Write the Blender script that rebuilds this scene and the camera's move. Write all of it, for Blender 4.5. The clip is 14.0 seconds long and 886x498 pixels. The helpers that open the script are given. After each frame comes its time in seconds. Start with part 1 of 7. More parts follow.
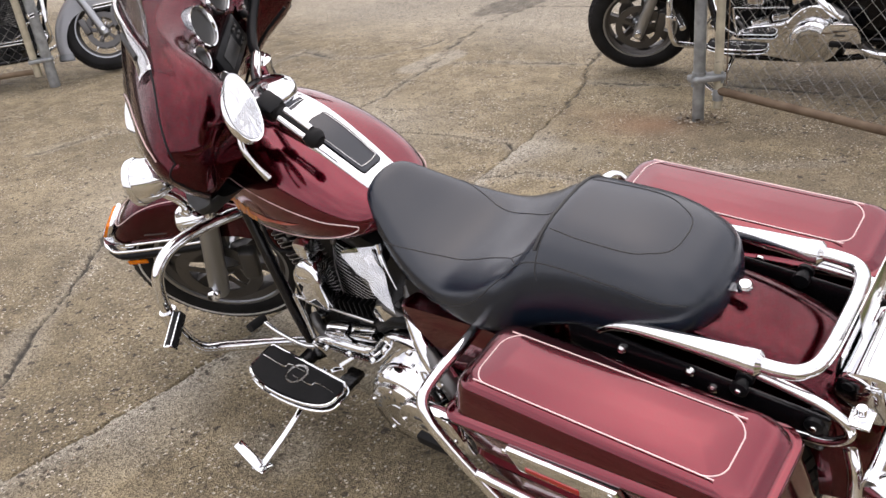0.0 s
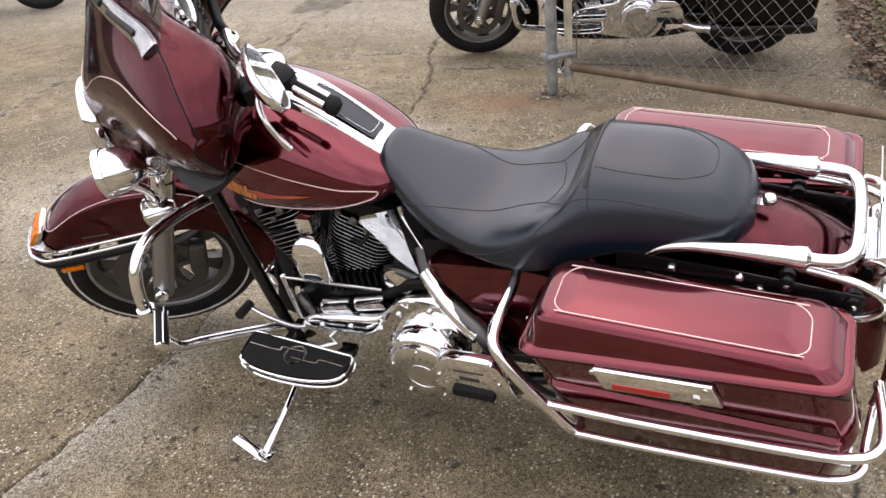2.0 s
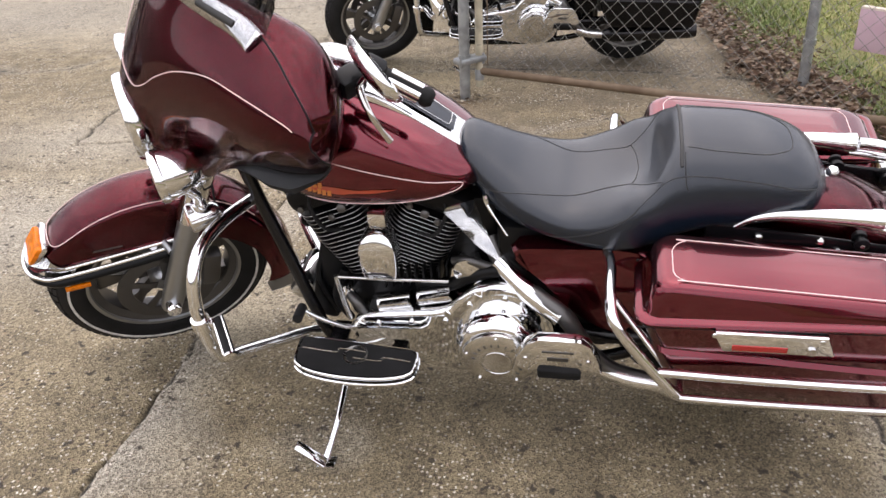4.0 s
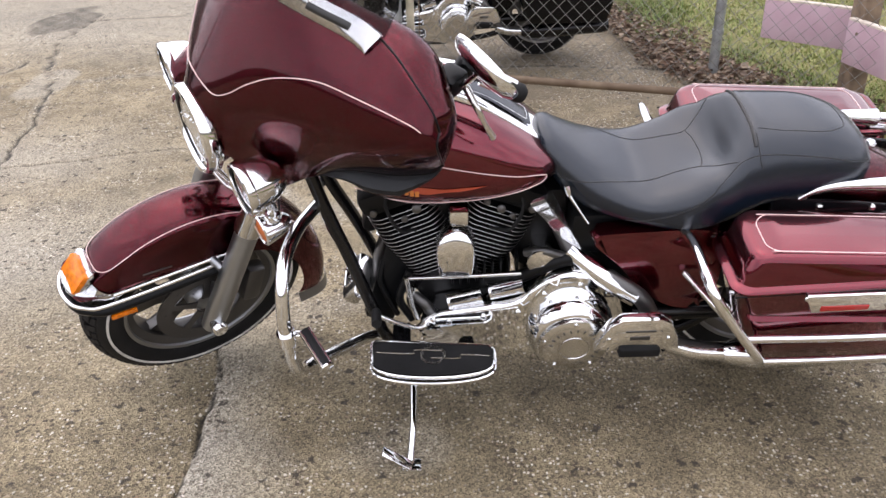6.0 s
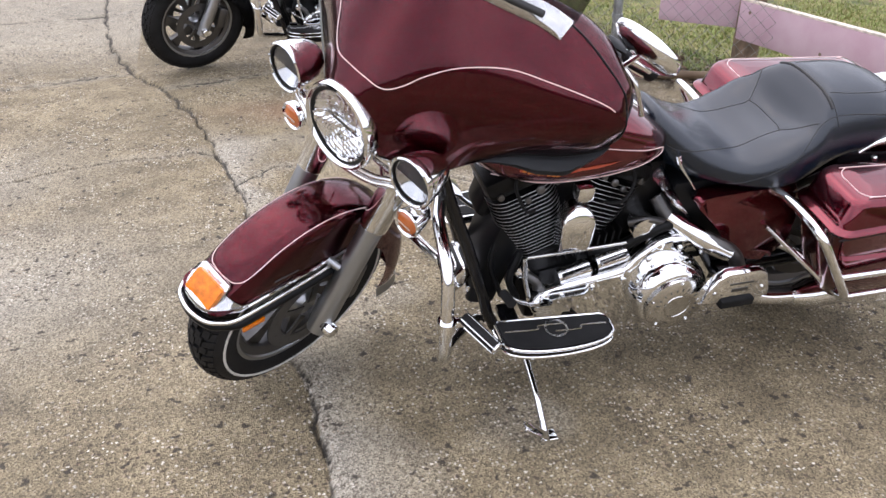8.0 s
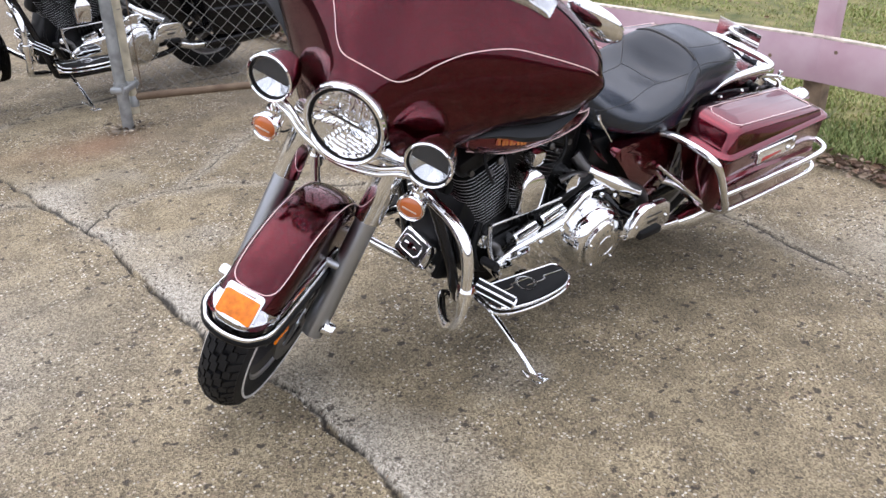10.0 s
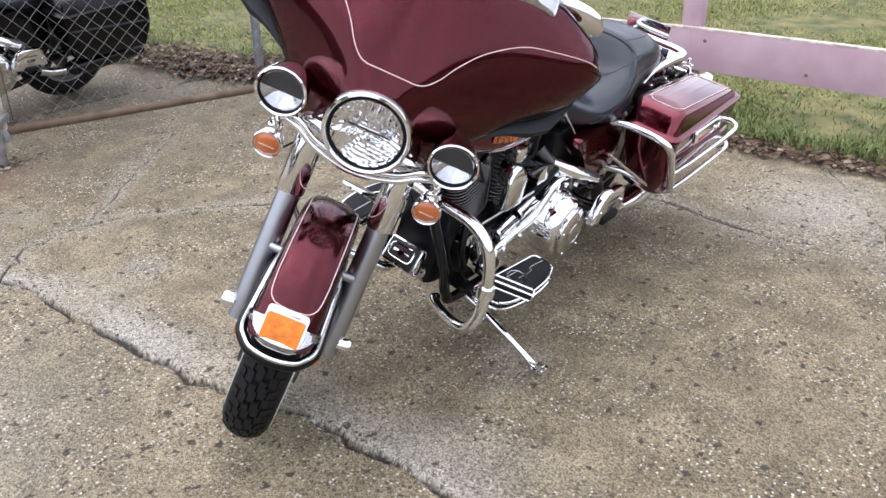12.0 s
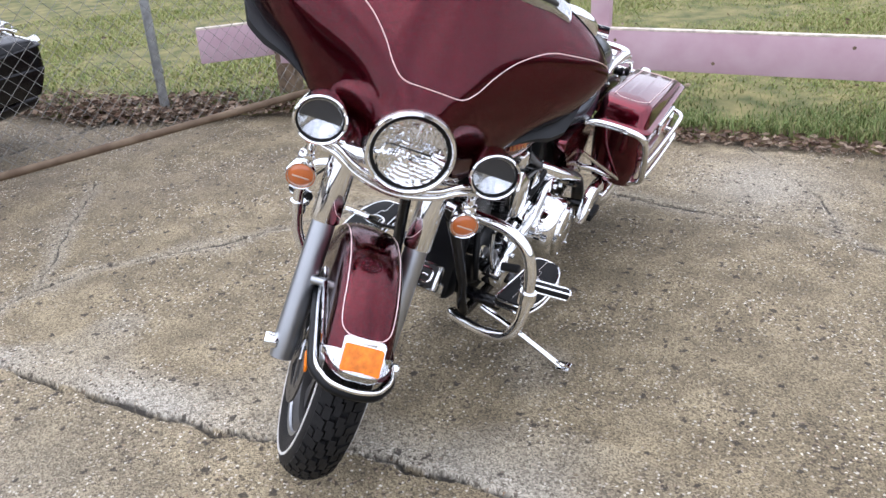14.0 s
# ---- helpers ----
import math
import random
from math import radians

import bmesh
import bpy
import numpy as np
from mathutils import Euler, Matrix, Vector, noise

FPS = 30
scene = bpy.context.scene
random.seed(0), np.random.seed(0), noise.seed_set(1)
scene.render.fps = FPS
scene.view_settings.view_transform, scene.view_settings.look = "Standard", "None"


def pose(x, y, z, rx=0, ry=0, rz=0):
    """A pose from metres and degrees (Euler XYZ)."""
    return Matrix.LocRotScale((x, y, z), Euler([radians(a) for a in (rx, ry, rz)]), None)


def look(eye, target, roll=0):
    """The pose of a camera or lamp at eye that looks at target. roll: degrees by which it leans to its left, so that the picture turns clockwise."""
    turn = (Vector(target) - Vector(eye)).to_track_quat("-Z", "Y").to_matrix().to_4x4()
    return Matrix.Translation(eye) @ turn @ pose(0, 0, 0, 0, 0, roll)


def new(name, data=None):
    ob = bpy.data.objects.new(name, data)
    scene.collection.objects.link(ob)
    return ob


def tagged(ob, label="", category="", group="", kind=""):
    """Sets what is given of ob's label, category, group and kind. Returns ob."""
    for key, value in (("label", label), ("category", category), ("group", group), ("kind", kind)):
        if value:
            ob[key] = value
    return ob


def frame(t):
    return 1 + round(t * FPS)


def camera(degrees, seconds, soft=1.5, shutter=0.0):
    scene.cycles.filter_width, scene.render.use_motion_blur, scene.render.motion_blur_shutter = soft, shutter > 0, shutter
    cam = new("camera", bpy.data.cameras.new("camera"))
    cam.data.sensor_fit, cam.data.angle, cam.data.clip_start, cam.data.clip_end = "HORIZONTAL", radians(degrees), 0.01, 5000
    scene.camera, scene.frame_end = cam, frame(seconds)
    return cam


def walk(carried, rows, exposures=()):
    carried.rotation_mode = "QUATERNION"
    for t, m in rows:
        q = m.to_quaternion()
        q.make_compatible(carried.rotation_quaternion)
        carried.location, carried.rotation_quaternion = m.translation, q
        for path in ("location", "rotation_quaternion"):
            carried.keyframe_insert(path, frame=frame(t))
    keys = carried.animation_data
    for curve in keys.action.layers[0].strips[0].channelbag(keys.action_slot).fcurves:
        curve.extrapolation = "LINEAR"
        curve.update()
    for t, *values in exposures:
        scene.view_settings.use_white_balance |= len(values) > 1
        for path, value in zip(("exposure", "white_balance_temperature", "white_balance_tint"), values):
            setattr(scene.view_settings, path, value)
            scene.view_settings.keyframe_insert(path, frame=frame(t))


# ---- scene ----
from mathutils import bvhtree

cam = camera(55.4, 14.0)
PATH = [
    (0, (-0.6301, 1.4632, 1.5177), (0.4463, 0.2669, 0.7113), -6.88),
    (0.5, (-0.5481, 1.5794, 1.5233), (0.4291, 0.2949, 0.7262), -5.98),
    (1, (-0.4606, 1.7358, 1.5187), (0.3779, 0.3618, 0.7130), -5.69),
    (1.5, (-0.3753, 1.7988, 1.5083), (0.3781, 0.3867, 0.6847), -4.86),
    (2, (-0.2233, 1.8362, 1.5015), (0.4637, 0.4001, 0.6613), -5.56),
    (2.5, (-0.0911, 1.8949, 1.5303), (0.5041, 0.4143, 0.6974), -4.73),
    (3, (0.0689, 1.9766, 1.5192), (0.5376, 0.4487, 0.6909), -3.17),
    (3.5, (0.2293, 2.0742, 1.5170), (0.6024, 0.5271, 0.6760), -2.46),
    (4, (0.3680, 2.0693, 1.5038), (0.6743, 0.5065, 0.6648), -2.26),
    (6.5, (1.1054, 2.1524, 1.5301), (1.0329, 0.5655, 0.6836), -1.72),
    (7, (1.3045, 2.1208, 1.5442), (1.1757, 0.5476, 0.6791), -2.02),
    (7.5, (1.5244, 2.1150, 1.5319), (1.2553, 0.5593, 0.6674), -0.70),
    (10, (2.5115, 1.9139, 1.5239), (1.5156, 0.6666, 0.6916), -0.66),
    (10.5, (2.6051, 1.8472, 1.5118), (1.5064, 0.6834, 0.6882), -0.03),
    (11, (2.7044, 1.7114, 1.5129), (1.5485, 0.6055, 0.6878), -0.71),
    (11.5, (2.7888, 1.6271, 1.5191), (1.5719, 0.5886, 0.6942), -0.06),
    (12, (2.8837, 1.5647, 1.5146), (1.6148, 0.5829, 0.6985), -0.63),
    (12.5, (3.0041, 1.5043, 1.5110), (1.6917, 0.5711, 0.7067), -2.31),
    (13, (3.0751, 1.4512, 1.5157), (1.7090, 0.5790, 0.7327), -1.91),
    (13.5, (3.0908, 1.3222, 1.5034), (1.6836, 0.5123, 0.7263), -2.51),
    (14, (3.1308, 1.1837, 1.5188), (1.6951, 0.4380, 0.7297), -3.32),
]
walk(cam, [(t, look(eye, target, roll)) for t, eye, target, roll in PATH], [(0.0, 0.05, 6800, 18), (4.0, 0.30, 6740, 18), (7.0, 0.36, 6380, 18), (10.0, 0.35, 6180, 17), (14.0, 0.37, 5980, 16)])

LEAN = 13.064
# ---- light ----
world = bpy.data.worlds.new("overcast_sky")
scene.world = world
world.use_nodes = True
wn, wl = world.node_tree.nodes, world.node_tree.links
wn.clear()
sky = wn.new("ShaderNodeTexSky")
sky.sky_type = "NISHITA"
sky.sun_disc = False
sky.sun_elevation, sky.sun_rotation = radians(68), radians(150)
sky.air_density, sky.dust_density, sky.ozone_density = 1.0, 4.0, 1.0
cloud = wn.new("ShaderNodeTexNoise")
cloud.inputs["Scale"].default_value, cloud.inputs["Detail"].default_value = 3.6, 4.5
cloud_ramp = wn.new("ShaderNodeValToRGB")
cloud_ramp.color_ramp.elements[0].position, cloud_ramp.color_ramp.elements[0].color = 0.34, (7.0, 7.4, 8.1, 1)
cloud_ramp.color_ramp.elements[1].position, cloud_ramp.color_ramp.elements[1].color = 0.68, (12.4, 12.6, 12.9, 1)
sky_mix = wn.new("ShaderNodeMix")
sky_mix.data_type = "RGBA"
sky_mix.inputs["Factor"].default_value = 0.85
sky_back, sky_out = wn.new("ShaderNodeBackground"), wn.new("ShaderNodeOutputWorld")
sky_back.inputs["Strength"].default_value = 0.142
wl.new(cloud.outputs["Fac"], cloud_ramp.inputs["Fac"])
wl.new(sky.outputs["Color"], sky_mix.inputs["A"])
wl.new(cloud_ramp.outputs["Color"], sky_mix.inputs["B"])
# a thin overcast, brighter overhead than at the horizon
sky_way = wn.new("ShaderNodeTexCoord")
sky_split = wn.new("ShaderNodeSeparateXYZ")
sky_rise = wn.new("ShaderNodeMapRange")
sky_rise.inputs["From Min"].default_value, sky_rise.inputs["From Max"].default_value = 0.0, 1.0
sky_rise.inputs["To Min"].default_value, sky_rise.inputs["To Max"].default_value = 0.92, 1.22
sky_scale = wn.new("ShaderNodeMix")
sky_scale.data_type, sky_scale.blend_type = "RGBA", "MULTIPLY"
sky_scale.inputs["Factor"].default_value = 1.0
wl.new(sky_way.outputs["Generated"], sky_split.inputs[0])
wl.new(sky_split.outputs["Z"], sky_rise.inputs["Value"])
wl.new(sky_mix.outputs["Result"], sky_scale.inputs["A"])
wl.new(sky_rise.outputs["Result"], sky_scale.inputs["B"])
wl.new(sky_scale.outputs["Result"], sky_back.inputs["Color"])
wl.new(sky_back.outputs["Background"], sky_out.inputs["Surface"])
sun = new("sun", bpy.data.lights.new("sun", "SUN"))
sun.data.energy, sun.data.angle, sun.data.color = 1.0, radians(100), (1.0, 0.97, 0.93)
sun.matrix_world = look((1.6, -1.7, 5.1), (0.6, 0, 0))


# ---- materials ----
def material(name, base, rough=0.5, metal=0.0, coat=0.0, noise_scale=0.0, noise_amount=0.0, bump=0.0, bump_scale=200.0, rough_vary=0.0, spec=0.5, hue2=None, mix_scale=3.0):
    m = bpy.data.materials.new(name)
    m.use_nodes = True
    n, l = m.node_tree.nodes, m.node_tree.links
    p = n["Principled BSDF"]
    p.inputs["Base Color"].default_value = (*base, 1)
    p.inputs["Roughness"].default_value = rough
    p.inputs["Metallic"].default_value = metal
    p.inputs["Coat Weight"].default_value = coat
    p.inputs["Coat Roughness"].default_value = 0.03
    p.inputs["Specular IOR Level"].default_value = spec
    co = n.new("ShaderNodeTexCoord")
    if noise_amount or hue2:
        t = n.new("ShaderNodeTexNoise")
        t.inputs["Scale"].default_value, t.inputs["Detail"].default_value = noise_scale or mix_scale, 6
        l.new(co.outputs["Object"], t.inputs["Vector"])
        r = n.new("ShaderNodeValToRGB")
        a = base if hue2 else tuple(c * (1 - noise_amount) for c in base)
        b = hue2 if hue2 else tuple(min(1, c * (1 + noise_amount)) for c in base)
        r.color_ramp.elements[0].position, r.color_ramp.elements[0].color = 0.32, (*a, 1)
        r.color_ramp.elements[1].position, r.color_ramp.elements[1].color = 0.68, (*b, 1)
        l.new(t.outputs["Fac"], r.inputs["Fac"])
        l.new(r.outputs["Color"], p.inputs["Base Color"])
    if rough_vary:
        t2 = n.new("ShaderNodeTexNoise")
        t2.inputs["Scale"].default_value, t2.inputs["Detail"].default_value = 14, 5
        l.new(co.outputs["Object"], t2.inputs["Vector"])
        mr = n.new("ShaderNodeMapRange")
        mr.inputs["To Min"].default_value, mr.inputs["To Max"].default_value = max(0.0, rough - rough_vary), rough + rough_vary
        l.new(t2.outputs["Fac"], mr.inputs["Value"])
        l.new(mr.outputs["Result"], p.inputs["Roughness"])
    if bump:
        t3 = n.new("ShaderNodeTexNoise")
        t3.inputs["Scale"].default_value, t3.inputs["Detail"].default_value = bump_scale, 3
        l.new(co.outputs["Object"], t3.inputs["Vector"])
        bn = n.new("ShaderNodeBump")
        bn.inputs["Strength"].default_value, bn.inputs["Distance"].default_value = bump, 0.002
        l.new(t3.outputs["Fac"], bn.inputs["Height"])
        l.new(bn.outputs["Normal"], p.inputs["Normal"])
    return m


MAROON = material("maroon_metallic_paint", (0.140, 0.0058, 0.0165), 0.16, 0.97, 1.0, rough_vary=0.02, noise_scale=900, noise_amount=0.05)
MAROON.node_tree.nodes["Principled BSDF"].inputs["Coat IOR"].default_value = 1.53
BLACKPAINT = material("black_gloss_paint", (0.004, 0.004, 0.005), 0.14, 0.0, 0.1, rough_vary=0.04, spec=0.22)
SILVERPAINT = material("silver_gloss_paint", (0.55, 0.56, 0.58), 0.3, 0.5, 1.0, rough_vary=0.05)
CHROME = material("chrome", (0.86, 0.87, 0.88), 0.05, 1.0, rough_vary=0.03)
DULLCHROME = material("polished_aluminium", (0.72, 0.72, 0.71), 0.16, 1.0, rough_vary=0.08)
SATIN = material("satin_aluminium", (0.40, 0.415, 0.435), 0.36, 1.0, rough_vary=0.06, bump=0.05, bump_scale=300)
DARKSTEEL = material("grey_brake_steel", (0.13, 0.127, 0.125), 0.40, 0.9, rough_vary=0.1)
LEATHER = material("black_vinyl", (0.0056, 0.0108, 0.0200), 0.24, 0.0, bump=0.12, bump_scale=700, rough_vary=0.05, spec=0.66)
RUBBER = material("black_rubber", (0.012, 0.012, 0.0125), 0.62, 0.0, bump=0.2, bump_scale=350, noise_scale=9, noise_amount=0.35, spec=0.18)
PLASTIC = material("black_satin_plastic", (0.0055, 0.006, 0.007), 0.36, 0.0, rough_vary=0.08, spec=0.2)
LINER = material("dark_satin_liner", (0.032, 0.035, 0.040), 0.42, 0.0, rough_vary=0.06)
ENGINE = material("black_wrinkle_enamel", (0.0045, 0.0045, 0.005), 0.36, 0.0, bump=0.25, bump_scale=500, rough_vary=0.08, spec=0.2)
FINEDGE = material("machined_fin_edge", (0.66, 0.66, 0.66), 0.35, 1.0)
FRAMEBLACK = material("black_frame_enamel", (0.005, 0.005, 0.006), 0.24, 0.0, 0.25, rough_vary=0.06, spec=0.3)
STRIPE = material("pale_pink_pinstripe", (0.86, 0.62, 0.60), 0.4, 0.0, 1.0)
AMBER = material("amber_plastic_lens", (0.74, 0.185, 0.002), 0.2, 0.0, 0.15, bump=0.5, bump_scale=120, noise_scale=70, noise_amount=0.25, spec=0.4)
AMBERDULL = material("amber_bullet_lens", (0.50, 0.13, 0.03), 0.2, 0.0, 1.0)
RED = material("red_reflector", (0.38, 0.012, 0.012), 0.25, 0.0, 1.0)
WHITEWALL = material("off_white_tyre_line", (0.62, 0.61, 0.58), 0.6, noise_scale=40, noise_amount=0.2)
GOLD = material("orange_gold_decal", (0.62, 0.20, 0.03), 0.35, 0.2, 1.0)
FLAME = material("red_orange_flame_decal", (0.50, 0.07, 0.03), 0.35, 0.1, 1.0)
CREAM = material("cream_decal_paint", (0.55, 0.42, 0.32), 0.4)
INK = material("black_engraved_paint", (0.02, 0.02, 0.02), 0.5)
FACET = material("bright_lamp_facets", (0.93, 0.94, 0.96), 0.06, 1.0)
BOWL = material("smooth_lamp_bowl", (0.62, 0.63, 0.64), 0.12, 1.0)
GAUGEFACE = material("black_gauge_face", (0.02, 0.02, 0.02), 0.35)
GALV = material("galvanised_pipe", (0.33, 0.35, 0.36), 0.45, 0.75, noise_scale=18, noise_amount=0.25, rough_vary=0.1)
OLDPIPE = material("weathered_cream_pipe", (0.44, 0.40, 0.30), 0.6, 0.2, noise_scale=12, noise_amount=0.3)
RUST = material("rusty_pipe", (0.095, 0.060, 0.036), 0.75, 0.15, hue2=(0.19, 0.138, 0.09), mix_scale=7, bump=0.3, bump_scale=120)
WIRE = material("galvanised_wire", (0.19, 0.185, 0.17), 0.42, 0.7, noise_scale=30, noise_amount=0.35)
PINKWOOD = material("faded_pink_painted_wood", (0.44, 0.29, 0.34), 0.7, 0.0, hue2=(0.52, 0.38, 0.43), mix_scale=5, bump=0.25, bump_scale=60)
PALEWOOD = material("bare_pale_wood_edge", (0.56, 0.49, 0.42), 0.8, noise_scale=25, noise_amount=0.3)
BROWNWOOD = material("weathered_brown_wood", (0.17, 0.12, 0.08), 0.85, noise_scale=14, noise_amount=0.4, bump=0.4, bump_scale=70)


def glass(name, tint, rough=0.02, relief=0.0):
    m = material(name, tint, rough, bump=relief, bump_scale=110)
    m.node_tree.nodes["Principled BSDF"].inputs["Transmission Weight"].default_value = 1.0
    m.node_tree.nodes["Principled BSDF"].inputs["IOR"].default_value = 1.3
    return m


LENS = glass("clear_lens_glass", (0.95, 0.96, 0.97))
SMOKE = glass("smoked_windshield", (0.16, 0.16, 0.17))
MIRROR = material("mirror_glass", (0.92, 0.93, 0.94), 0.01, 1.0)


def island_material(name, stops, rough=0.7, trans=0.0):
    """A colour of its own for each loose piece of a joined mesh."""
    m = bpy.data.materials.new(name)
    m.use_nodes = True
    n, l = m.node_tree.nodes, m.node_tree.links
    p = n["Principled BSDF"]
    p.inputs["Roughness"].default_value = rough
    g, r = n.new("ShaderNodeNewGeometry"), n.new("ShaderNodeValToRGB")
    while len(r.color_ramp.elements) < len(stops):
        r.color_ramp.elements.new(0.5)
    for k, (e, c) in enumerate(zip(r.color_ramp.elements, stops)):
        e.position, e.color = k / (len(stops) - 1), (*c, 1)
    l.new(g.outputs["Random Per Island"], r.inputs["Fac"])
    l.new(r.outputs["Color"], p.inputs["Base Color"])
    return m


GRASS = island_material("mixed_lawn_grass", [(0.17, 0.225, 0.052), (0.215, 0.265, 0.068), (0.29, 0.29, 0.105), (0.36, 0.32, 0.15), (0.19, 0.24, 0.058), (0.26, 0.275, 0.085)])
EDGEGRASS = island_material("long_green_grass", [(0.085, 0.125, 0.028), (0.11, 0.165, 0.038), (0.145, 0.195, 0.052), (0.22, 0.235, 0.085), (0.10, 0.145, 0.032), (0.26, 0.22, 0.11)])
LEAF = island_material("dry_brown_leaves", [(0.045, 0.027, 0.018), (0.12, 0.068, 0.042), (0.26, 0.175, 0.115), (0.075, 0.045, 0.03), (0.36, 0.28, 0.20), (0.10, 0.062, 0.042)])
LITTER = island_material("pale_debris", [(0.26, 0.21, 0.14), (0.06, 0.045, 0.035), (0.42, 0.36, 0.28), (0.05, 0.04, 0.03)])


def concrete():
    m = bpy.data.materials.new("exposed_aggregate_concrete")
    m.use_nodes = True
    n, l = m.node_tree.nodes, m.node_tree.links
    p = n["Principled BSDF"]
    co = n.new("ShaderNodeTexCoord")

    def tex(kind, scale, detail=4.0):
        t = n.new(kind)
        t.inputs["Scale"].default_value = scale
        if kind == "ShaderNodeTexVoronoi":
            t.voronoi_dimensions = "2D"
        if kind == "ShaderNodeTexNoise":
            t.inputs["Detail"].default_value = detail
        l.new(co.outputs["Object"], t.inputs["Vector"])
        return t

    def ramp(source, a, ca, b, cb):
        r = n.new("ShaderNodeValToRGB")
        r.color_ramp.elements[0].position, r.color_ramp.elements[0].color = a, (*ca, 1)
        r.color_ramp.elements[1].position, r.color_ramp.elements[1].color = b, (*cb, 1)
        l.new(source, r.inputs["Fac"])
        return r.outputs["Color"]

    def mix(kind, fac, a, b):
        x = n.new("ShaderNodeMix")
        x.data_type, x.blend_type = "RGBA", kind
        for key, v in (("Factor", fac), ("A", a), ("B", b)):
            if isinstance(v, (int, float)):
                x.inputs[key].default_value = v
            elif isinstance(v, tuple):
                x.inputs[key].default_value = (*v, 1)
            else:
                l.new(v, x.inputs[key])
        return x.outputs["Result"]

    def attr(name):
        a = n.new("ShaderNodeAttribute")
        a.attribute_name = name
        return a.outputs["Fac"]

    broad = ramp(tex("ShaderNodeTexNoise", 0.9, 6).outputs["Fac"], 0.3, (0.168, 0.137, 0.083), 0.7, (0.318, 0.263, 0.169))
    blot = ramp(tex("ShaderNodeTexNoise", 7, 8).outputs["Fac"], 0.35, (0.73, 0.72, 0.70), 0.65, (1.17, 1.17, 1.165))
    base = mix("MULTIPLY", 1.0, broad, blot)
    base = mix("MIX", attr("pale"), base, (0.45, 0.425, 0.37))
    base = mix("MIX", attr("worn"), base, (0.13, 0.105, 0.078))
    grit = tex("ShaderNodeTexVoronoi", 230)
    grit_shade = ramp(grit.outputs["Color"], 0.12, (0.40, 0.38, 0.35), 0.88, (1.56, 1.55, 1.52))
    base = mix("MULTIPLY", 1.0, base, grit_shade)
    pebble = tex("ShaderNodeTexVoronoi", 85)
    l.new(mix("ADD", 0.012, co.outputs["Object"], tex("ShaderNodeTexNoise", 130, 2).outputs["Color"]), pebble.inputs["Vector"])
    near = ramp(pebble.outputs["Distance"], 0.26, (1, 1, 1), 0.36, (0, 0, 0))
    kind = n.new("ShaderNodeSeparateColor")
    l.new(pebble.outputs["Color"], kind.inputs["Color"])
    bright = n.new("ShaderNodeMath")
    bright.operation = "GREATER_THAN"
    bright.inputs[1].default_value = 0.75
    l.new(kind.outputs["Red"], bright.inputs[0])
    fac = n.new("ShaderNodeMath")
    fac.operation = "MULTIPLY"
    l.new(near, fac.inputs[0])
    l.new(bright.outputs[0], fac.inputs[1])
    patchy = ramp(tex("ShaderNodeTexNoise", 3.2, 5).outputs["Fac"], 0.38, (0.12, 0.12, 0.12), 0.60, (1, 1, 1))
    base = mix("MIX", mix("MULTIPLY", 1.0, fac.outputs[0], patchy), base, mix("MIX", kind.outputs["Blue"], (0.30, 0.20, 0.12), (0.84, 0.80, 0.70)))
    chip = tex("ShaderNodeTexVoronoi", 46)
    l.new(mix("ADD", 0.022, co.outputs["Object"], tex("ShaderNodeTexNoise", 90, 3).outputs["Color"]), chip.inputs["Vector"])
    chip_in = ramp(chip.outputs["Distance"], 0.20, (1, 1, 1), 0.30, (0, 0, 0))
    chip_kind = n.new("ShaderNodeSeparateColor")
    l.new(chip.outputs["Color"], chip_kind.inputs["Color"])
    chip_few = n.new("ShaderNodeMath")
    chip_few.operation = "GREATER_THAN"
    chip_few.inputs[1].default_value = 0.62
    l.new(chip_kind.outputs["Green"], chip_few.inputs[0])
    chip_fac = n.new("ShaderNodeMath")
    chip_fac.operation = "MULTIPLY"
    l.new(chip_in, chip_fac.inputs[0])
    l.new(chip_few.outputs[0], chip_fac.inputs[1])
    base = mix("MIX", mix("MULTIPLY", 1.0, chip_fac.outputs[0], patchy), base, (0.075, 0.056, 0.038))
    spot = tex("ShaderNodeTexVoronoi", 13)
    bend = mix("ADD", 0.05, co.outputs["Object"], tex("ShaderNodeTexNoise", 45, 4).outputs["Color"])
    l.new(bend, spot.inputs["Vector"])
    spot_in = ramp(spot.outputs["Distance"], 0.09, (1, 1, 1), 0.16, (0, 0, 0))
    kind2 = n.new("ShaderNodeSeparateColor")
    l.new(spot.outputs["Color"], kind2.inputs["Color"])
    few = n.new("ShaderNodeMath")
    few.operation = "GREATER_THAN"
    few.inputs[1].default_value = 0.70
    l.new(kind2.outputs["Green"], few.inputs[0])
    fac2 = n.new("ShaderNodeMath")
    fac2.operation = "MULTIPLY"
    l.new(spot_in, fac2.inputs[0])
    l.new(few.outputs[0], fac2.inputs[1])
    fac3 = n.new("ShaderNodeMath")
    fac3.operation = "MULTIPLY"
    fac3.inputs[1].default_value = 0.88
    l.new(fac2.outputs[0], fac3.inputs[0])
    base = mix("MIX", fac3.outputs[0], base, (0.034, 0.027, 0.020))
    base = mix("MIX", attr("rust"), base, (0.23, 0.115, 0.058))
    base = mix("MIX", attr("dirt"), base, (0.028, 0.024, 0.018))
    l.new(base, p.inputs["Base Color"])
    p.inputs["Roughness"].default_value = 0.8
    bn = n.new("ShaderNodeBump")
    bn.inputs["Strength"].default_value, bn.inputs["Distance"].default_value = 0.8, 0.005
    hsum = n.new("ShaderNodeMath")
    hsum.operation = "ADD"
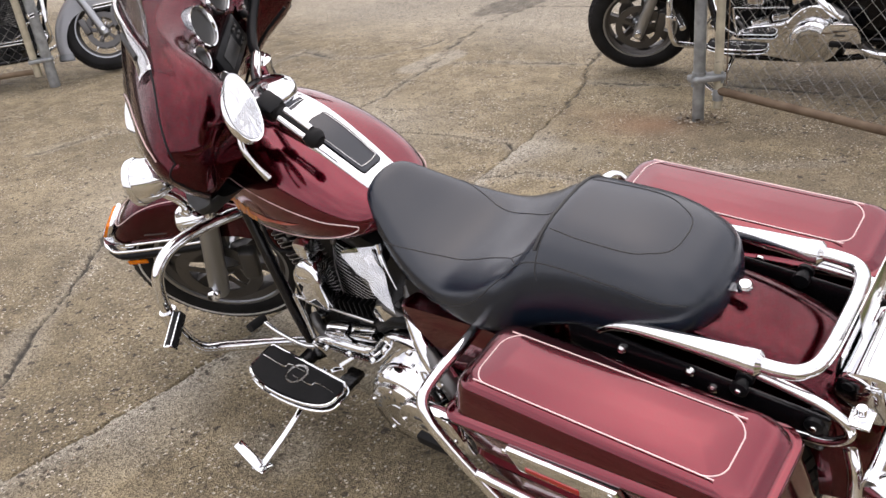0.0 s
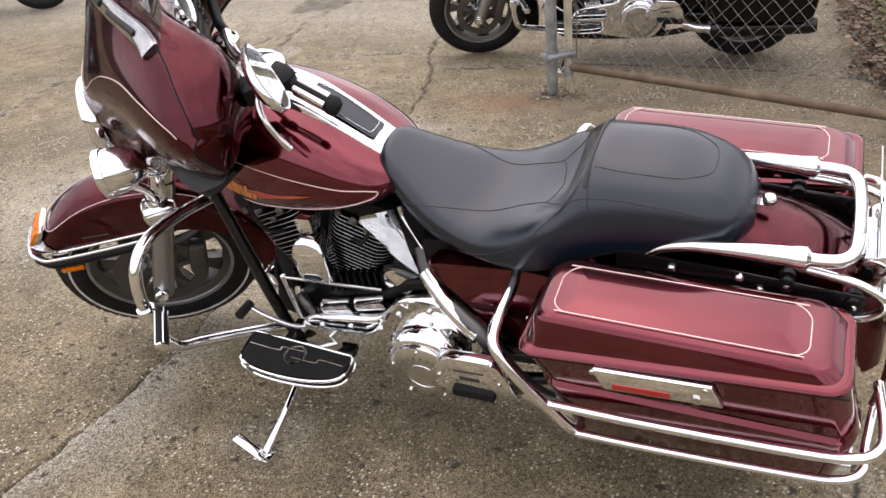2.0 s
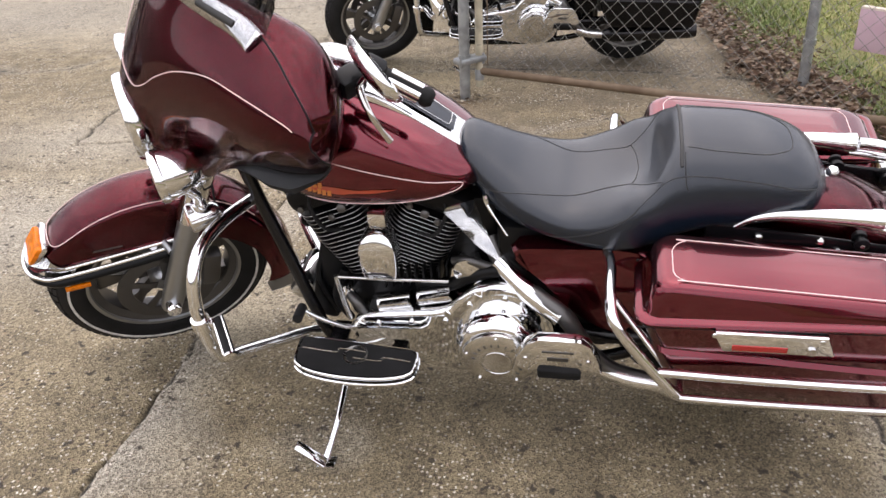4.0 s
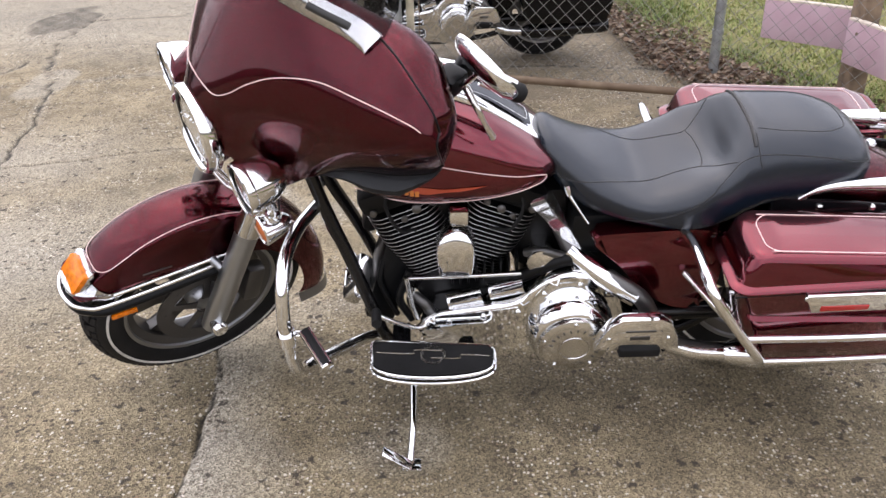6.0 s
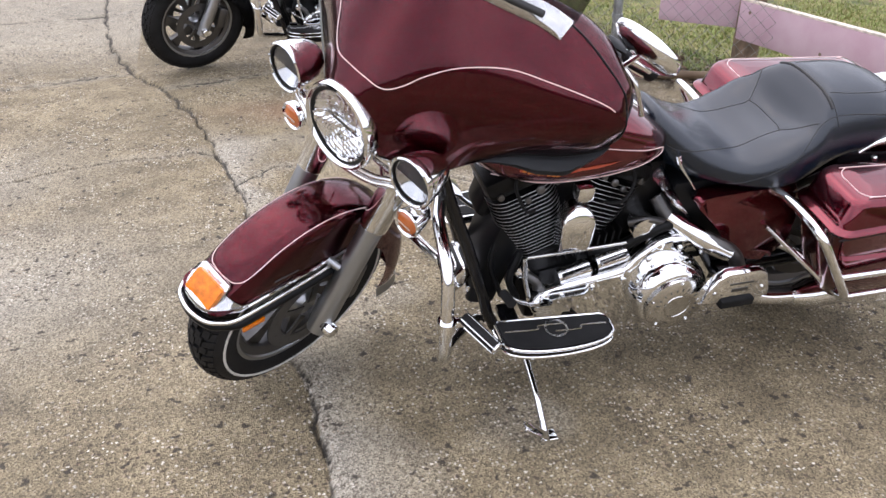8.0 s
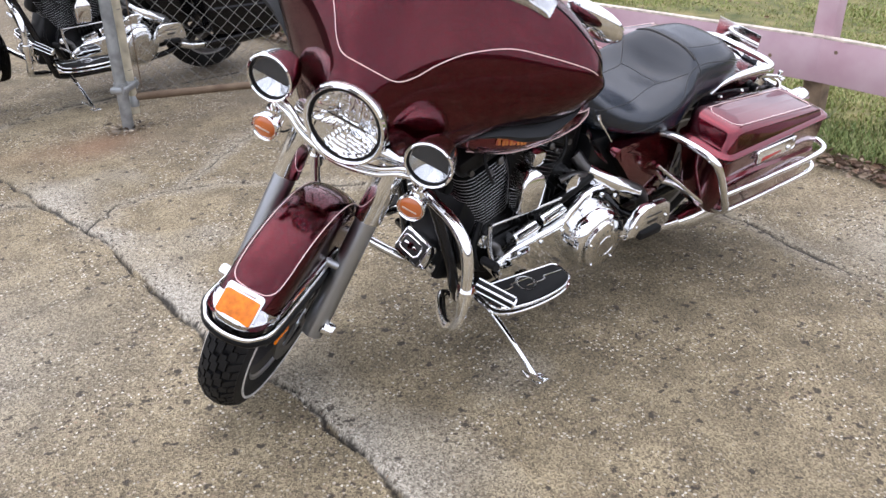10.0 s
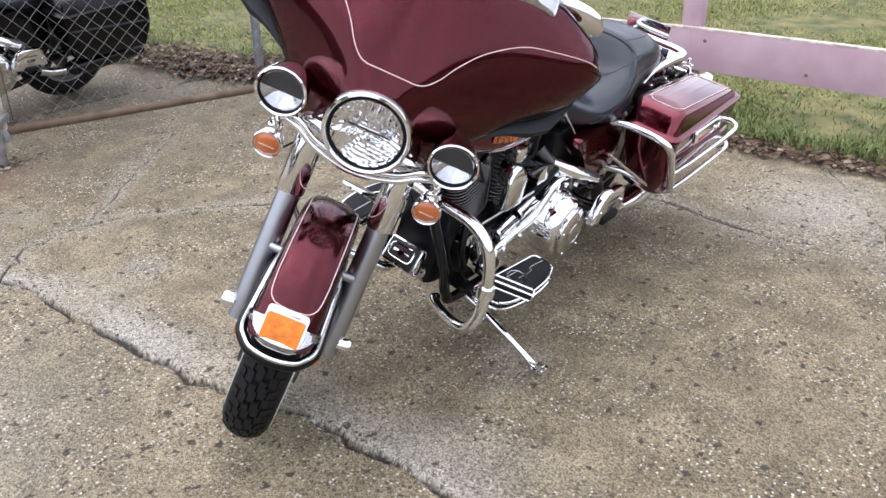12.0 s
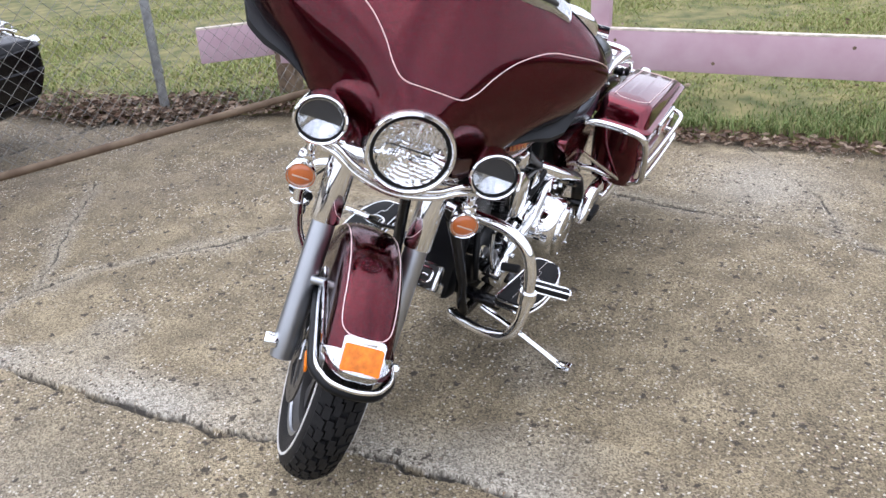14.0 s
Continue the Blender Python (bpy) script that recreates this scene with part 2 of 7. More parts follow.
    l.new(grit.outputs["Distance"], hsum.inputs[0])
    l.new(tex("ShaderNodeTexNoise", 320, 2).outputs["Fac"], hsum.inputs[1])
    l.new(hsum.outputs[0], bn.inputs["Height"])
    l.new(bn.outputs["Normal"], p.inputs["Normal"])
    return m


CONCRETE = concrete()
SOIL = material("lawn_soil", (0.060, 0.075, 0.020), 0.95, hue2=(0.22, 0.19, 0.075), mix_scale=6, bump=0.5, bump_scale=60)


# ---- mesh helpers ----
V = Vector


def spline(pts, n, closed=False):
    """n points on a smooth curve through pts."""
    p = [V(q) for q in pts]
    k, out = len(p), []
    spans = k if closed else k - 1
    for i in range(n):
        s = i * spans / (n if closed else n - 1)
        a = min(int(s), spans - 1)
        f = s - a
        if closed:
            p0, p1, p2, p3 = p[(a - 1) % k], p[a % k], p[(a + 1) % k], p[(a + 2) % k]
        else:
            p1, p2 = p[a], p[a + 1]
            p0 = p[a - 1] if a else 2 * p1 - p2
            p3 = p[a + 2] if a + 2 < k else 2 * p2 - p1
        out.append(0.5 * (2 * p1 + (p2 - p0) * f + (2 * p0 - 5 * p1 + 4 * p2 - p3) * f * f + (3 * p1 - p0 - 3 * p2 + p3) * f ** 3))
    return out


def loft(rows, wrap=False, caps=False, bm=None):
    """A skin over rows of equally many points; wrap closes each row."""
    bm = bm or bmesh.new()
    vs = [[bm.verts.new(q) for q in r] for r in rows]
    m = len(vs[0])
    for a, b in zip(vs, vs[1:]):
        for i in range(m if wrap else m - 1):
            j = (i + 1) % m
            bm.faces.new((a[i], a[j], b[j], b[i]))
    if caps:
        bm.faces.new(vs[0][::-1])
        bm.faces.new(vs[-1])
    return bm


def fine(rows, nu, nv):
    """Rows resampled smoothly: nu rows of nv points."""
    r = [spline(q, nv) for q in rows]
    cols = [spline([q[i] for q in r], nu) for i in range(nv)]
    return [[cols[i][u] for i in range(nv)] for u in range(nu)]


def tube(path, r, n=0, seg=12, closed=False, bm=None, raw=False):
    """A round bar along a smooth path; r is one radius or one for each given point."""
    n = n or (len(path) if raw else max(2, 8 * (len(path) - 1) + 1))
    if len(path) == 2:
        raw, n = True, 2
    c = [V(q) for q in path] if raw else spline(path, n, closed)
    n = len(c)
    rad = [r] * n if isinstance(r, (int, float)) else [float(v) for v in np.interp(np.linspace(0, 1, n), np.linspace(0, 1, len(r)), r)]
    rows, side = [], None
    for i, q in enumerate(c):
        d = (c[(i + 1) % n] - c[i - 1]) if closed else c[min(i + 1, n - 1)] - c[max(i - 1, 0)]
        d.normalize()
        if side is None:
            side = d.cross(V((0, 0, 1)) if abs(d.z) < 0.9 else V((1, 0, 0))).normalized()
        side = (side - d * side.dot(d)).normalized()
        up = d.cross(side)
        rows.append([q + rad[i] * (math.cos(a) * side + math.sin(a) * up) for a in (2 * math.pi * k / seg for k in range(seg))])
    if closed:
        rows.append(rows[0])
        b = loft(rows, True, False, bm)
        bmesh.ops.remove_doubles(b, verts=b.verts, dist=1e-6)
        return b
    return loft(rows, True, True, bm)


def lathe(profile, at, axis, seg=32, bm=None):
    """A turned form: profile of (radius, height along axis) from the point at."""
    bm = bm or bmesh.new()
    w = V(axis).normalized()
    a = w.orthogonal().normalized()
    b = w.cross(a)
    o = V(at)
    rows = [[o + w * h + max(r, 1e-5) * (math.cos(t) * a + math.sin(t) * b) for t in (2 * math.pi * k / seg for k in range(seg))] for r, h in profile]
    ring_form = math.hypot(profile[0][0] - profile[-1][0], profile[0][1] - profile[-1][1]) < 1e-6
    return loft(rows, True, not ring_form, bm)


def block(size, m=None, bevel=0.004, bm=None, seg=2):
    """A box with rounded edges, centred on the pose m."""
    b = bmesh.new()
    bmesh.ops.create_cube(b, size=1.0, matrix=Matrix.Diagonal((*size, 1)))
    if bevel:
        bmesh.ops.bevel(b, geom=list(b.edges), offset=bevel, segments=seg, profile=0.5, affect="EDGES")
    bmesh.ops.transform(b, matrix=m or Matrix(), verts=b.verts)
    return join(bm, b)


def join(bm, other):
    if bm is None:
        return other
    mesh = bpy.data.meshes.new("joined")
    other.to_mesh(mesh)
    other.free()
    bm.from_mesh(mesh)
    bpy.data.meshes.remove(mesh)
    return bm


def plate(outline, thick, m=None, bevel=0.003, bm=None):
    """A flat form: an outline of (x, y) with thickness along z, centred, at the pose m."""
    b = bmesh.new()
    lo = [b.verts.new((x, y, -thick / 2)) for x, y in outline]
    hi = [b.verts.new((x, y, thick / 2)) for x, y in outline]
    k = len(outline)
    b.faces.new(lo[::-1])
    b.faces.new(hi)
    for i in range(k):
        b.faces.new((lo[i], lo[(i + 1) % k], hi[(i + 1) % k], hi[i]))
    if bevel:
        rim = [e for e in b.edges if abs(e.verts[0].co.z - e.verts[1].co.z) < 1e-6]
        bmesh.ops.bevel(b, geom=rim, offset=bevel, segments=2, profile=0.5, affect="EDGES")
    bmesh.ops.transform(b, matrix=m or Matrix(), verts=b.verts)
    return join(bm, b)


def rounded(w, h, r, n=5, cx=0.0, cy=0.0):
    """The outline of a rectangle with round corners."""
    out = []
    for sx, sy, a0 in ((1, 1, 0), (-1, 1, 90), (-1, -1, 180), (1, -1, 270)):
        for k in range(n + 1):
            a = radians(a0 + 90 * k / n)
            out.append((cx + sx * (w / 2 - r) + r * math.cos(a), cy + sy * (h / 2 - r) + r * math.sin(a)))
    return out


def mirrored(bm):
    """The same form on the other side of y = 0."""
    b = bm.copy()
    bmesh.ops.scale(b, vec=(1, -1, 1), verts=b.verts)
    bmesh.ops.reverse_faces(b, faces=b.faces)
    return b


def part(name, bm, mat, parent=None, label="", m=None, smooth=40):
    """One mesh object; with a parent it is that thing's part."""
    bmesh.ops.recalc_face_normals(bm, faces=bm.faces)
    mesh = bpy.data.meshes.new(name)
    bm.to_mesh(mesh)
    bm.free()
    mesh.materials.append(mat)
    ob = new(name, mesh)
    if smooth:
        mesh.shade_smooth()
        mesh.set_sharp_from_angle(angle=radians(smooth))
    if parent:
        ob.parent = parent
    if m is not None:
        ob.matrix_basis = m
    if label:
        tagged(ob, label)
    return ob


def thing(name, label, category, m=None, group="", kind=""):
    ob = new(name)
    ob.empty_display_size = 0.1
    if m is not None:
        ob.matrix_basis = m
    return tagged(ob, label, category, group, kind)


# ---- ground ----
def polyline_distance(X, Y, pts):
    best = np.full(X.shape, 1e9)
    for (ax, ay), (bx, by) in zip(pts, pts[1:]):
        dx, dy = bx - ax, by - ay
        s = np.clip(((X - ax) * dx + (Y - ay) * dy) / (dx * dx + dy * dy), 0, 1)
        best = np.minimum(best, np.hypot(X - ax - s * dx, Y - ay - s * dy))
    return best


def ripple(X, Y, scale, seed):
    """A smooth uneven field of about -1 to 1."""
    r = np.random.RandomState(seed)
    out = np.zeros(X.shape)
    for _ in range(5):
        a, p = r.uniform(0, 2 * np.pi), r.uniform(0, 2 * np.pi)
        q = scale * r.uniform(0.6, 1.5)
        out += np.sin(q * (X * math.cos(a) + Y * math.sin(a)) + p)
    return out / 2.6


def wiggly(pts, amp, step=0.05, seed=0):
    """A ragged line through pts."""
    rng = np.random.RandomState(seed)
    out = []
    for (ax, ay), (bx, by) in zip(pts, pts[1:]):
        k = max(1, int(math.hypot(bx - ax, by - ay) / step))
        for i in range(k):
            f = i / k
            out.append((ax + (bx - ax) * f + rng.normal(0, amp), ay + (by - ay) * f + rng.normal(0, amp)))
    out.append(pts[-1])
    return out


JOINT = [(2.6, -7.0), (2.48, -4.93), (2.38, -4.0), (2.20, -3.3), (2.02, -2.95), (1.88, -2.48), (1.82, -2.15), (1.77, -1.85), (1.74, -1.6), (1.69, -1.3), (1.68, -0.9), (1.675, -0.48), (1.66, -0.22), (1.605, 0.05), (1.59, 0.34), (1.605, 0.65), (1.63, 1.0), (1.6, 3.0), (1.5, 9.0)]
CRACKS = [  # points, half width, depth, ragged
    (JOINT, 0.0075, 0.014, 0.009),
    ([(4.48, -0.6), (4.4, -0.92), (4.32, -1.2), (4.6, -2.2), (4.62, -2.85), (4.62, -3.02), (4.16, -2.93), (3.9, -3.08), (3.7, -3.46), (3.66, -3.9)], 0.011, 0.014, 0.010),
    ([(1.5, 1.6), (2.1, 0.71), (2.35, 0.46), (2.53, 0.22), (2.94, -0.2), (3.32, -0.6), (3.7, -0.95), (4.3, -1.2)], 0.008, 0.012, 0.008),
    ([(3.02, -1.67), (2.69, -1.76), (2.31, -1.87), (2.04, -1.9), (1.87, -1.9), (1.77, -1.83)], 0.010, 0.014, 0.008),
    ([(3.66, -4.86), (3.69, -4.25), (3.5, -3.5), (3.27, -2.95), (3.17, -2.5), (3.10, -2.1), (3.03, -1.68)], 0.010, 0.014, 0.011),
    ([(3.21, -3.1), (2.9, -3.21), (2.57, -3.29), (2.22, -3.37)], 0.009, 0.012, 0.008),
    ([(3.66, -4.86), (3.1, -4.95), (2.48, -5.02)], 0.010, 0.012, 0.008),
    ([(2.03, -2.98), (1.65, -3.06), (1.21, -3.2), (0.2, -3.2), (-0.6, -3.05)], 0.008, 0.010, 0.006),
    ([(1.71, -1.45), (1.52, -1.62), (1.25, -1.6), (0.99, -1.79), (0.72, -1.99), (0.32, -2.27)], 0.0045, 0.008, 0.010),
    ([(1.25, -1.6), (1.05, -1.53), (0.86, -1.39), (0.63, -1.17), (0.4, -1.0), (-0.04, -0.73), (-0.4, 0.0), (-0.43, 0.24), (-0.38, 0.49), (-0.35, 0.74), (-0.34, 1.08), (-0.20, 1.35), (0.3, 2.0)], 0.006, 0.009, 0.009),
    ([(-1.3, 0.68), (-1.08, 0.83), (-0.73, 1.06), (-0.34, 1.2)], 0.004, 0.007, 0.008),
]
EDGE = [(-0.40, -7.0), (-0.43, -4.5), (-0.53, -3.45), (-0.63, -2.95), (-0.84, -2.48), (-1.08, -2.0), (-1.24, -1.0), (-1.31, 0.4), (-1.37, 1.35), (-1.45, 4.0), (-1.6, 12.0)]


def edge_x(y):
    return np.interp(y, [p[1] for p in EDGE], [p[0] for p in EDGE])


def axis_steps(lo, hi, step, ends):
    core = np.arange(lo, hi, step)
    low = [lo - e for e in ends[::-1]]
    high = [hi + e for e in ends]
    return np.r_[low, core, high]


def ground():
    near_x, near_y = np.arange(0.03, 3.2, 0.028), np.arange(0.03, 3.6, 0.028)
    ends = [0.02, 0.05, 0.1, 0.17, 0.26, 0.38, 0.52, 0.7, 0.9, 1.2, 1.6, 2.1, 2.8, 3.7, 5, 7, 10, 15, 25, 45, 90, 200, 500]
    xs, ys = axis_steps(-1.42, 3.3, 0.0066, ends), axis_steps(-2.5, 1.15, 0.0066, ends)
    xs = np.r_[xs[xs <= 3.3], 3.3 + near_x, 6.5 + np.array(ends) * 1.5]
    ys = np.r_[-6.1 - np.array(ends)[::-1] * 1.5, -2.5 - near_y[::-1], ys[ys >= -2.5]]
    X, Y = np.meshgrid(xs, ys, indexing="ij")
    Z, dirt, pale, worn, rust = (np.zeros(X.shape) for _ in range(5))
    for k, (pts, half, depth, rag) in enumerate(CRACKS):
        line = wiggly(pts, rag, 0.06, k)
        d = polyline_distance(X, Y, line)
        d = np.abs(d + half * (0.40 * ripple(X, Y, 55, k) + 0.35 * ripple(X, Y, 150, k + 20))) * (1.0 + 0.45 * ripple(X, Y, 9, k + 40))
        cell = np.where((X < -1.5) | (X > 6.6) | (Y < -6.2) | (Y > 1.25), 0.03, np.where((X > 3.32) | (Y < -2.52), 0.012, 0.0))
        Z -= depth * np.clip(1.4 - d / (half + 0.4 * cell), 0, 1)
        dirt = np.maximum(dirt, np.clip(1.3 - d / (half * 0.80 + 0.25 * cell), 0, 1) * 0.97)
        if k == 0:
            side = (X < np.interp(Y, [p[1] for p in JOINT], [p[0] for p in JOINT])).astype(float)
            pale = np.maximum(pale, side * np.clip(1 - d / (0.26 + 0.14 * ripple(X, Y, 6, 71)), 0, 1) ** 0.8 * np.clip(0.58 + 0.30 * ripple(X, Y, 11, 72), 0, 0.92) * np.clip((Y + 2.4) / 0.5, 0, 1))
            Z -= (1 - side) * 0.008 * np.clip(1 - d / 0.6, 0, 1)
        else:
            pale = np.maximum(pale, np.clip(1 - d / 0.07, 0, 1) * 0.35)
    lip = np.clip((X - edge_x(Y) - 0.02) / 0.12, 0, 1)
    worn = np.maximum(worn, (1 - lip) * 0.8)
    pale = np.maximum(pale, 0.6 * np.exp(-(((X - 2.75) / 0.7) ** 2 + ((Y + 0.75) / 0.55) ** 2)))
    pale = np.maximum(pale, 0.5 * np.exp(-(((X - 3.0) / 0.6) ** 2 + ((Y + 1.75) / 0.45) ** 2)))
    pale = np.maximum(pale, 0.6 * np.exp(-(((X + 0.75) / 0.35) ** 2 + ((Y - 0.85) / 0.3) ** 2)))
    pale = np.maximum(pale, 0.45 * np.clip(-Y - 3.3, 0, 1) * (X > 2.2))
    old = np.clip((-2.25 - Y + 0.12 * ripple(X, Y, 5, 85)) / 0.25, 0, 1) * np.clip((1.15 - X) / 0.3, 0, 1)
    worn = np.maximum(worn, old * (0.42 + 0.12 * ripple(X, Y, 8, 86)))
    worn = np.maximum(worn, np.clip(0.5 * ripple(X, Y, 4.2, 87) - 0.05, 0, 0.35) * np.clip((-1.3 - Y) / 0.4, 0, 1) * np.clip((1.6 - X) / 0.4, 0, 1))
    rust = np.maximum(rust, 0.62 * np.exp(-(((X - 1.40) / 0.30) ** 2 + ((Y + 2.42) / 0.15) ** 2)) * (1 + 0.4 * ripple(X, Y, 13, 83)))
    patch = 1.0 - ((X - 3.9) / 0.24) ** 2 - ((Y + 4.9) / 0.52) ** 2 + 0.35 * ripple(X, Y, 14, 81)
    dirt = np.maximum(dirt, 0.62 * np.clip(6 * patch, 0, 1) * np.clip(0.85 + 0.3 * ripple(X, Y, 40, 84), 0, 1))
    chunk = 1.0 - ((X - 3.34) / 0.16) ** 2 - ((Y + 3.1) / 0.34) ** 2 + 0.3 * ripple(X, Y, 12, 82)
    pale = np.maximum(pale, 0.42 * np.clip(6 * chunk, 0, 1))
    Z = Z + 0.003 * np.sin(X * 3.1) * np.cos(Y * 2.3)
    far = np.hypot(X - 1, Y) > 8
    Z[far] = -0.01
    nx, ny = X.shape
    idx = np.arange(nx * ny).reshape(nx, ny)
    faces = np.stack([idx[:-1, :-1], idx[1:, :-1], idx[1:, 1:], idx[:-1, 1:]], -1).reshape(-1, 4)
    mesh = bpy.data.meshes.new("ground")
    mesh.vertices.add(nx * ny)
    mesh.vertices.foreach_set("co", np.stack([X, Y, Z], -1).astype(np.float32).ravel())
    mesh.loops.add(faces.size)
    mesh.loops.foreach_set("vertex_index", faces.ravel().astype(np.int32))
    mesh.polygons.add(len(faces))
    mesh.polygons.foreach_set("loop_start", np.arange(0, faces.size, 4, dtype=np.int32))
    mesh.update(calc_edges=True)
    for name, values in (("dirt", dirt), ("pale", pale), ("worn", worn), ("rust", rust)):
        mesh.attributes.new(name, "FLOAT", "POINT").data.foreach_set("value", np.clip(values, 0, 1).astype(np.float32).ravel())
    mesh.materials.append(CONCRETE)
    mesh.shade_smooth()
    return tagged(new("ground", mesh), "cracked tan exposed-aggregate concrete paving with a ragged joint", "concrete paving", kind="structure")


ground()


# ---- plain walls out of view, added to darken the horizon in reflections ----
UNSEENWALL = material("dull_unseen_wall", (0.11, 0.10, 0.09), 0.8, hue2=(0.17, 0.16, 0.14), mix_scale=0.8, bump=0.2, bump_scale=20)
for wall_name, size, at in (("unseen_wall_north", (60, 0.3, 1.5), (0, 18.0, 0.75)), ("unseen_wall_south", (60, 0.3, 3.2), (0, -19, 1.6)), ("unseen_wall_east", (0.3, 40, 1.5), (26, 0, 0.75)), ("unseen_wall_west", (0.3, 40, 2.8), (-22, 0, 1.4))):
    tagged(part(wall_name, block(size, Matrix.Translation(at), 0.02), UNSEENWALL, smooth=0), "plain dull unseen wall added to darken reflections near the horizon", "wall", kind="structure")


# ---- lawn, fence, gate ----
def raw_mesh(name, verts, faces, mat, smooth=False):
    mesh = bpy.data.meshes.new(name)
    mesh.from_pydata(verts, [], faces)
    mesh.materials.append(mat)
    if smooth:
        mesh.shade_smooth()
    return new(name, mesh)


def lawn():
    rng = np.random.RandomState(5)
    ys = np.r_[np.linspace(-40, -7, 20), np.linspace(-6.9, 6, 520), np.linspace(6.2, 40, 20)]
    offs = np.r_[0, 0.01, 0.03, 0.07, 0.15, 0.3, 0.6, 1.2, 2.5, 5, 10, 25, 60]
    verts, faces = [], []
    ragged = np.convolve(rng.normal(0, 0.06, len(ys)), np.ones(6) / 6, "same")
    for y, r in zip(ys, ragged):
        for k, o in enumerate(offs):
            z = (-0.005, 0.012, 0.02, 0.025, 0.03)[min(k, 4)] + (0 if k < 3 else 0.008 * math.sin(3 * y + k))
            verts.append((edge_x(y) + r * (1 if k < 4 else 0) - o, y, z))
    n = len(offs)
    for i in range(len(ys) - 1):
        for k in range(n - 1):
            a = i * n + k
            faces.append((a, a + 1, a + n + 1, a + n))
    tagged(raw_mesh("lawn", verts, faces, SOIL, True), "patchy soil and thatch below the lawn", "lawn", kind="structure")


def blades(name, count, spread, tall, label, seed, mat=None):
    """Grass blades, each a bent strip of its own colour."""
    rng = np.random.RandomState(seed)
    y = rng.uniform(-6.5, 5.0, count)
    d = spread(rng, count)
    keep = np.sin(5.1 * y + 2 * np.sin(2.3 * y)) + np.sin(7.7 * d + 3.1 * y) + 0.8 * rng.normal(0, 1, count) > (-0.9 if mat else -1.6)
    y, d = y[keep], d[keep]
    count = len(y)
    x = edge_x(y) + rng.normal(0, 0.012, count) - d
    h = rng.uniform(*tall, count) * (0.75 + 0.5 * np.sin(x * 2.1 + 1.3 * y) ** 2)
    a = rng.uniform(0, 2 * np.pi, count)
    lean = rng.uniform(0.15, 0.9, count) * h
    w = rng.uniform(0.0022, 0.0045, count) if mat else rng.uniform(0.003, 0.006, count)
    cx, sx = np.cos(a), np.sin(a)
    z0 = np.full(count, 0.012)
    P = np.stack([
        np.stack([x - sx * w, y + cx * w, z0], -1), np.stack([x + sx * w, y - cx * w, z0], -1),
        np.stack([x + cx * lean * 0.4 + sx * w * 0.8, y + sx * lean * 0.4 - cx * w * 0.8, z0 + h * 0.65], -1),
        np.stack([x + cx * lean * 0.4 - sx * w * 0.8, y + sx * lean * 0.4 + cx * w * 0.8, z0 + h * 0.65], -1),
        np.stack([x + cx * lean, y + sx * lean, z0 + h * 0.95], -1)], 1)
    i = np.arange(count) * 5
    faces = [f for k in i.tolist() for f in ((k, k + 1, k + 2, k + 3), (k + 3, k + 2, k + 4))]
    tagged(raw_mesh(name, P.reshape(-1, 3).tolist(), faces, mat or GRASS), label, "grass", kind="stuff")


def leaves(name, places, size, label, seed, mat):
    """Curled dry leaves lying at places (x, y, z)."""
    rng = np.random.RandomState(seed)
    verts, faces = [], []
    for x, y, z in places:
        L, w = rng.uniform(*size), rng.uniform(0.35, 0.6)
        a, tilt, curl = rng.uniform(0, 6.283), rng.normal(0, 1.0), rng.uniform(0.1, 1.1)
        e = Matrix.Translation((x, y, z + 0.35 * L * abs(math.sin(tilt)) + 0.004)) @ Matrix.Rotation(a, 4, "Z") @ Matrix.Rotation(tilt, 4, "X")
        k = len(verts)
        for px, py in ((-0.5, 0), (-0.2, w * 0.5), (0.2, w * 0.42), (0.5, 0), (0.2, -w * 0.42), (-0.2, -w * 0.5), (0.0, 0.0)):
            zz = curl * L * (abs(py) * 0.9 + 0.4 * px * px)
            verts.append(tuple(e @ V((px * L, py * L, zz))))
        for i in range(6):
            faces.append((k + i, k + (i + 1) % 6, k + 6))
    tagged(raw_mesh(name, verts, faces, mat), label, "leaves", kind="stuff")


lawn()
blades("edge_grass", 48000, lambda r, n: 0.03 + np.abs(r.normal(0.22, 0.20, n)), (0.035, 0.085), "longer green grass along the concrete edge", 11, EDGEGRASS)
blades("lawn_grass", 290000, lambda r, n: 0.22 + 5.0 * r.uniform(0, 1, n) ** 1.6, (0.020, 0.042), "short patchy green and straw-coloured lawn grass", 12)
rng = np.random.RandomState(21)
spots = []
for k in range(2300):
    y = rng.uniform(-1.4, 2.6)
    spots.append((float(edge_x(y)) + rng.normal(0.035, 0.055), y, 0.004 + rng.uniform(0, 0.03)))
for k in range(6500):
    y = rng.uniform(-5.0, -1.9)
    far = rng.uniform(0, 1) ** 1.5
    spots.append((float(edge_x(y)) + 0.08 - 0.62 * far + rng.normal(0, 0.04), y, 0.012 + rng.uniform(0, 0.07) * (1 - far)))
for k in range(160):
    y = rng.uniform(-5, 4)
    spots.append((float(edge_x(y)) - rng.uniform(0.2, 3.5), y, 0.035))
for k in range(2600):
    f, a = rng.uniform(0, 1), rng.normal(0, 0.11)
    spots.append((-0.60 - 0.40 * f + 0.9 * a, -3.35 + 0.95 * f + 0.4 * a, 0.015 + rng.uniform(0, 0.10) * math.exp(-(a / 0.09) ** 2)))
leaves("fallen_leaves", spots, (0.018, 0.054), "dry brown leaves gathered along the lawn edge", 22, LEAF)
spots = []
for k in range(90):
    a, r = rng.uniform(0, 6.283), abs(rng.normal(0.055, 0.03))
    spots.append((1.11 + r * math.cos(a) * 1.4, -2.55 + r * math.sin(a), 0.003))
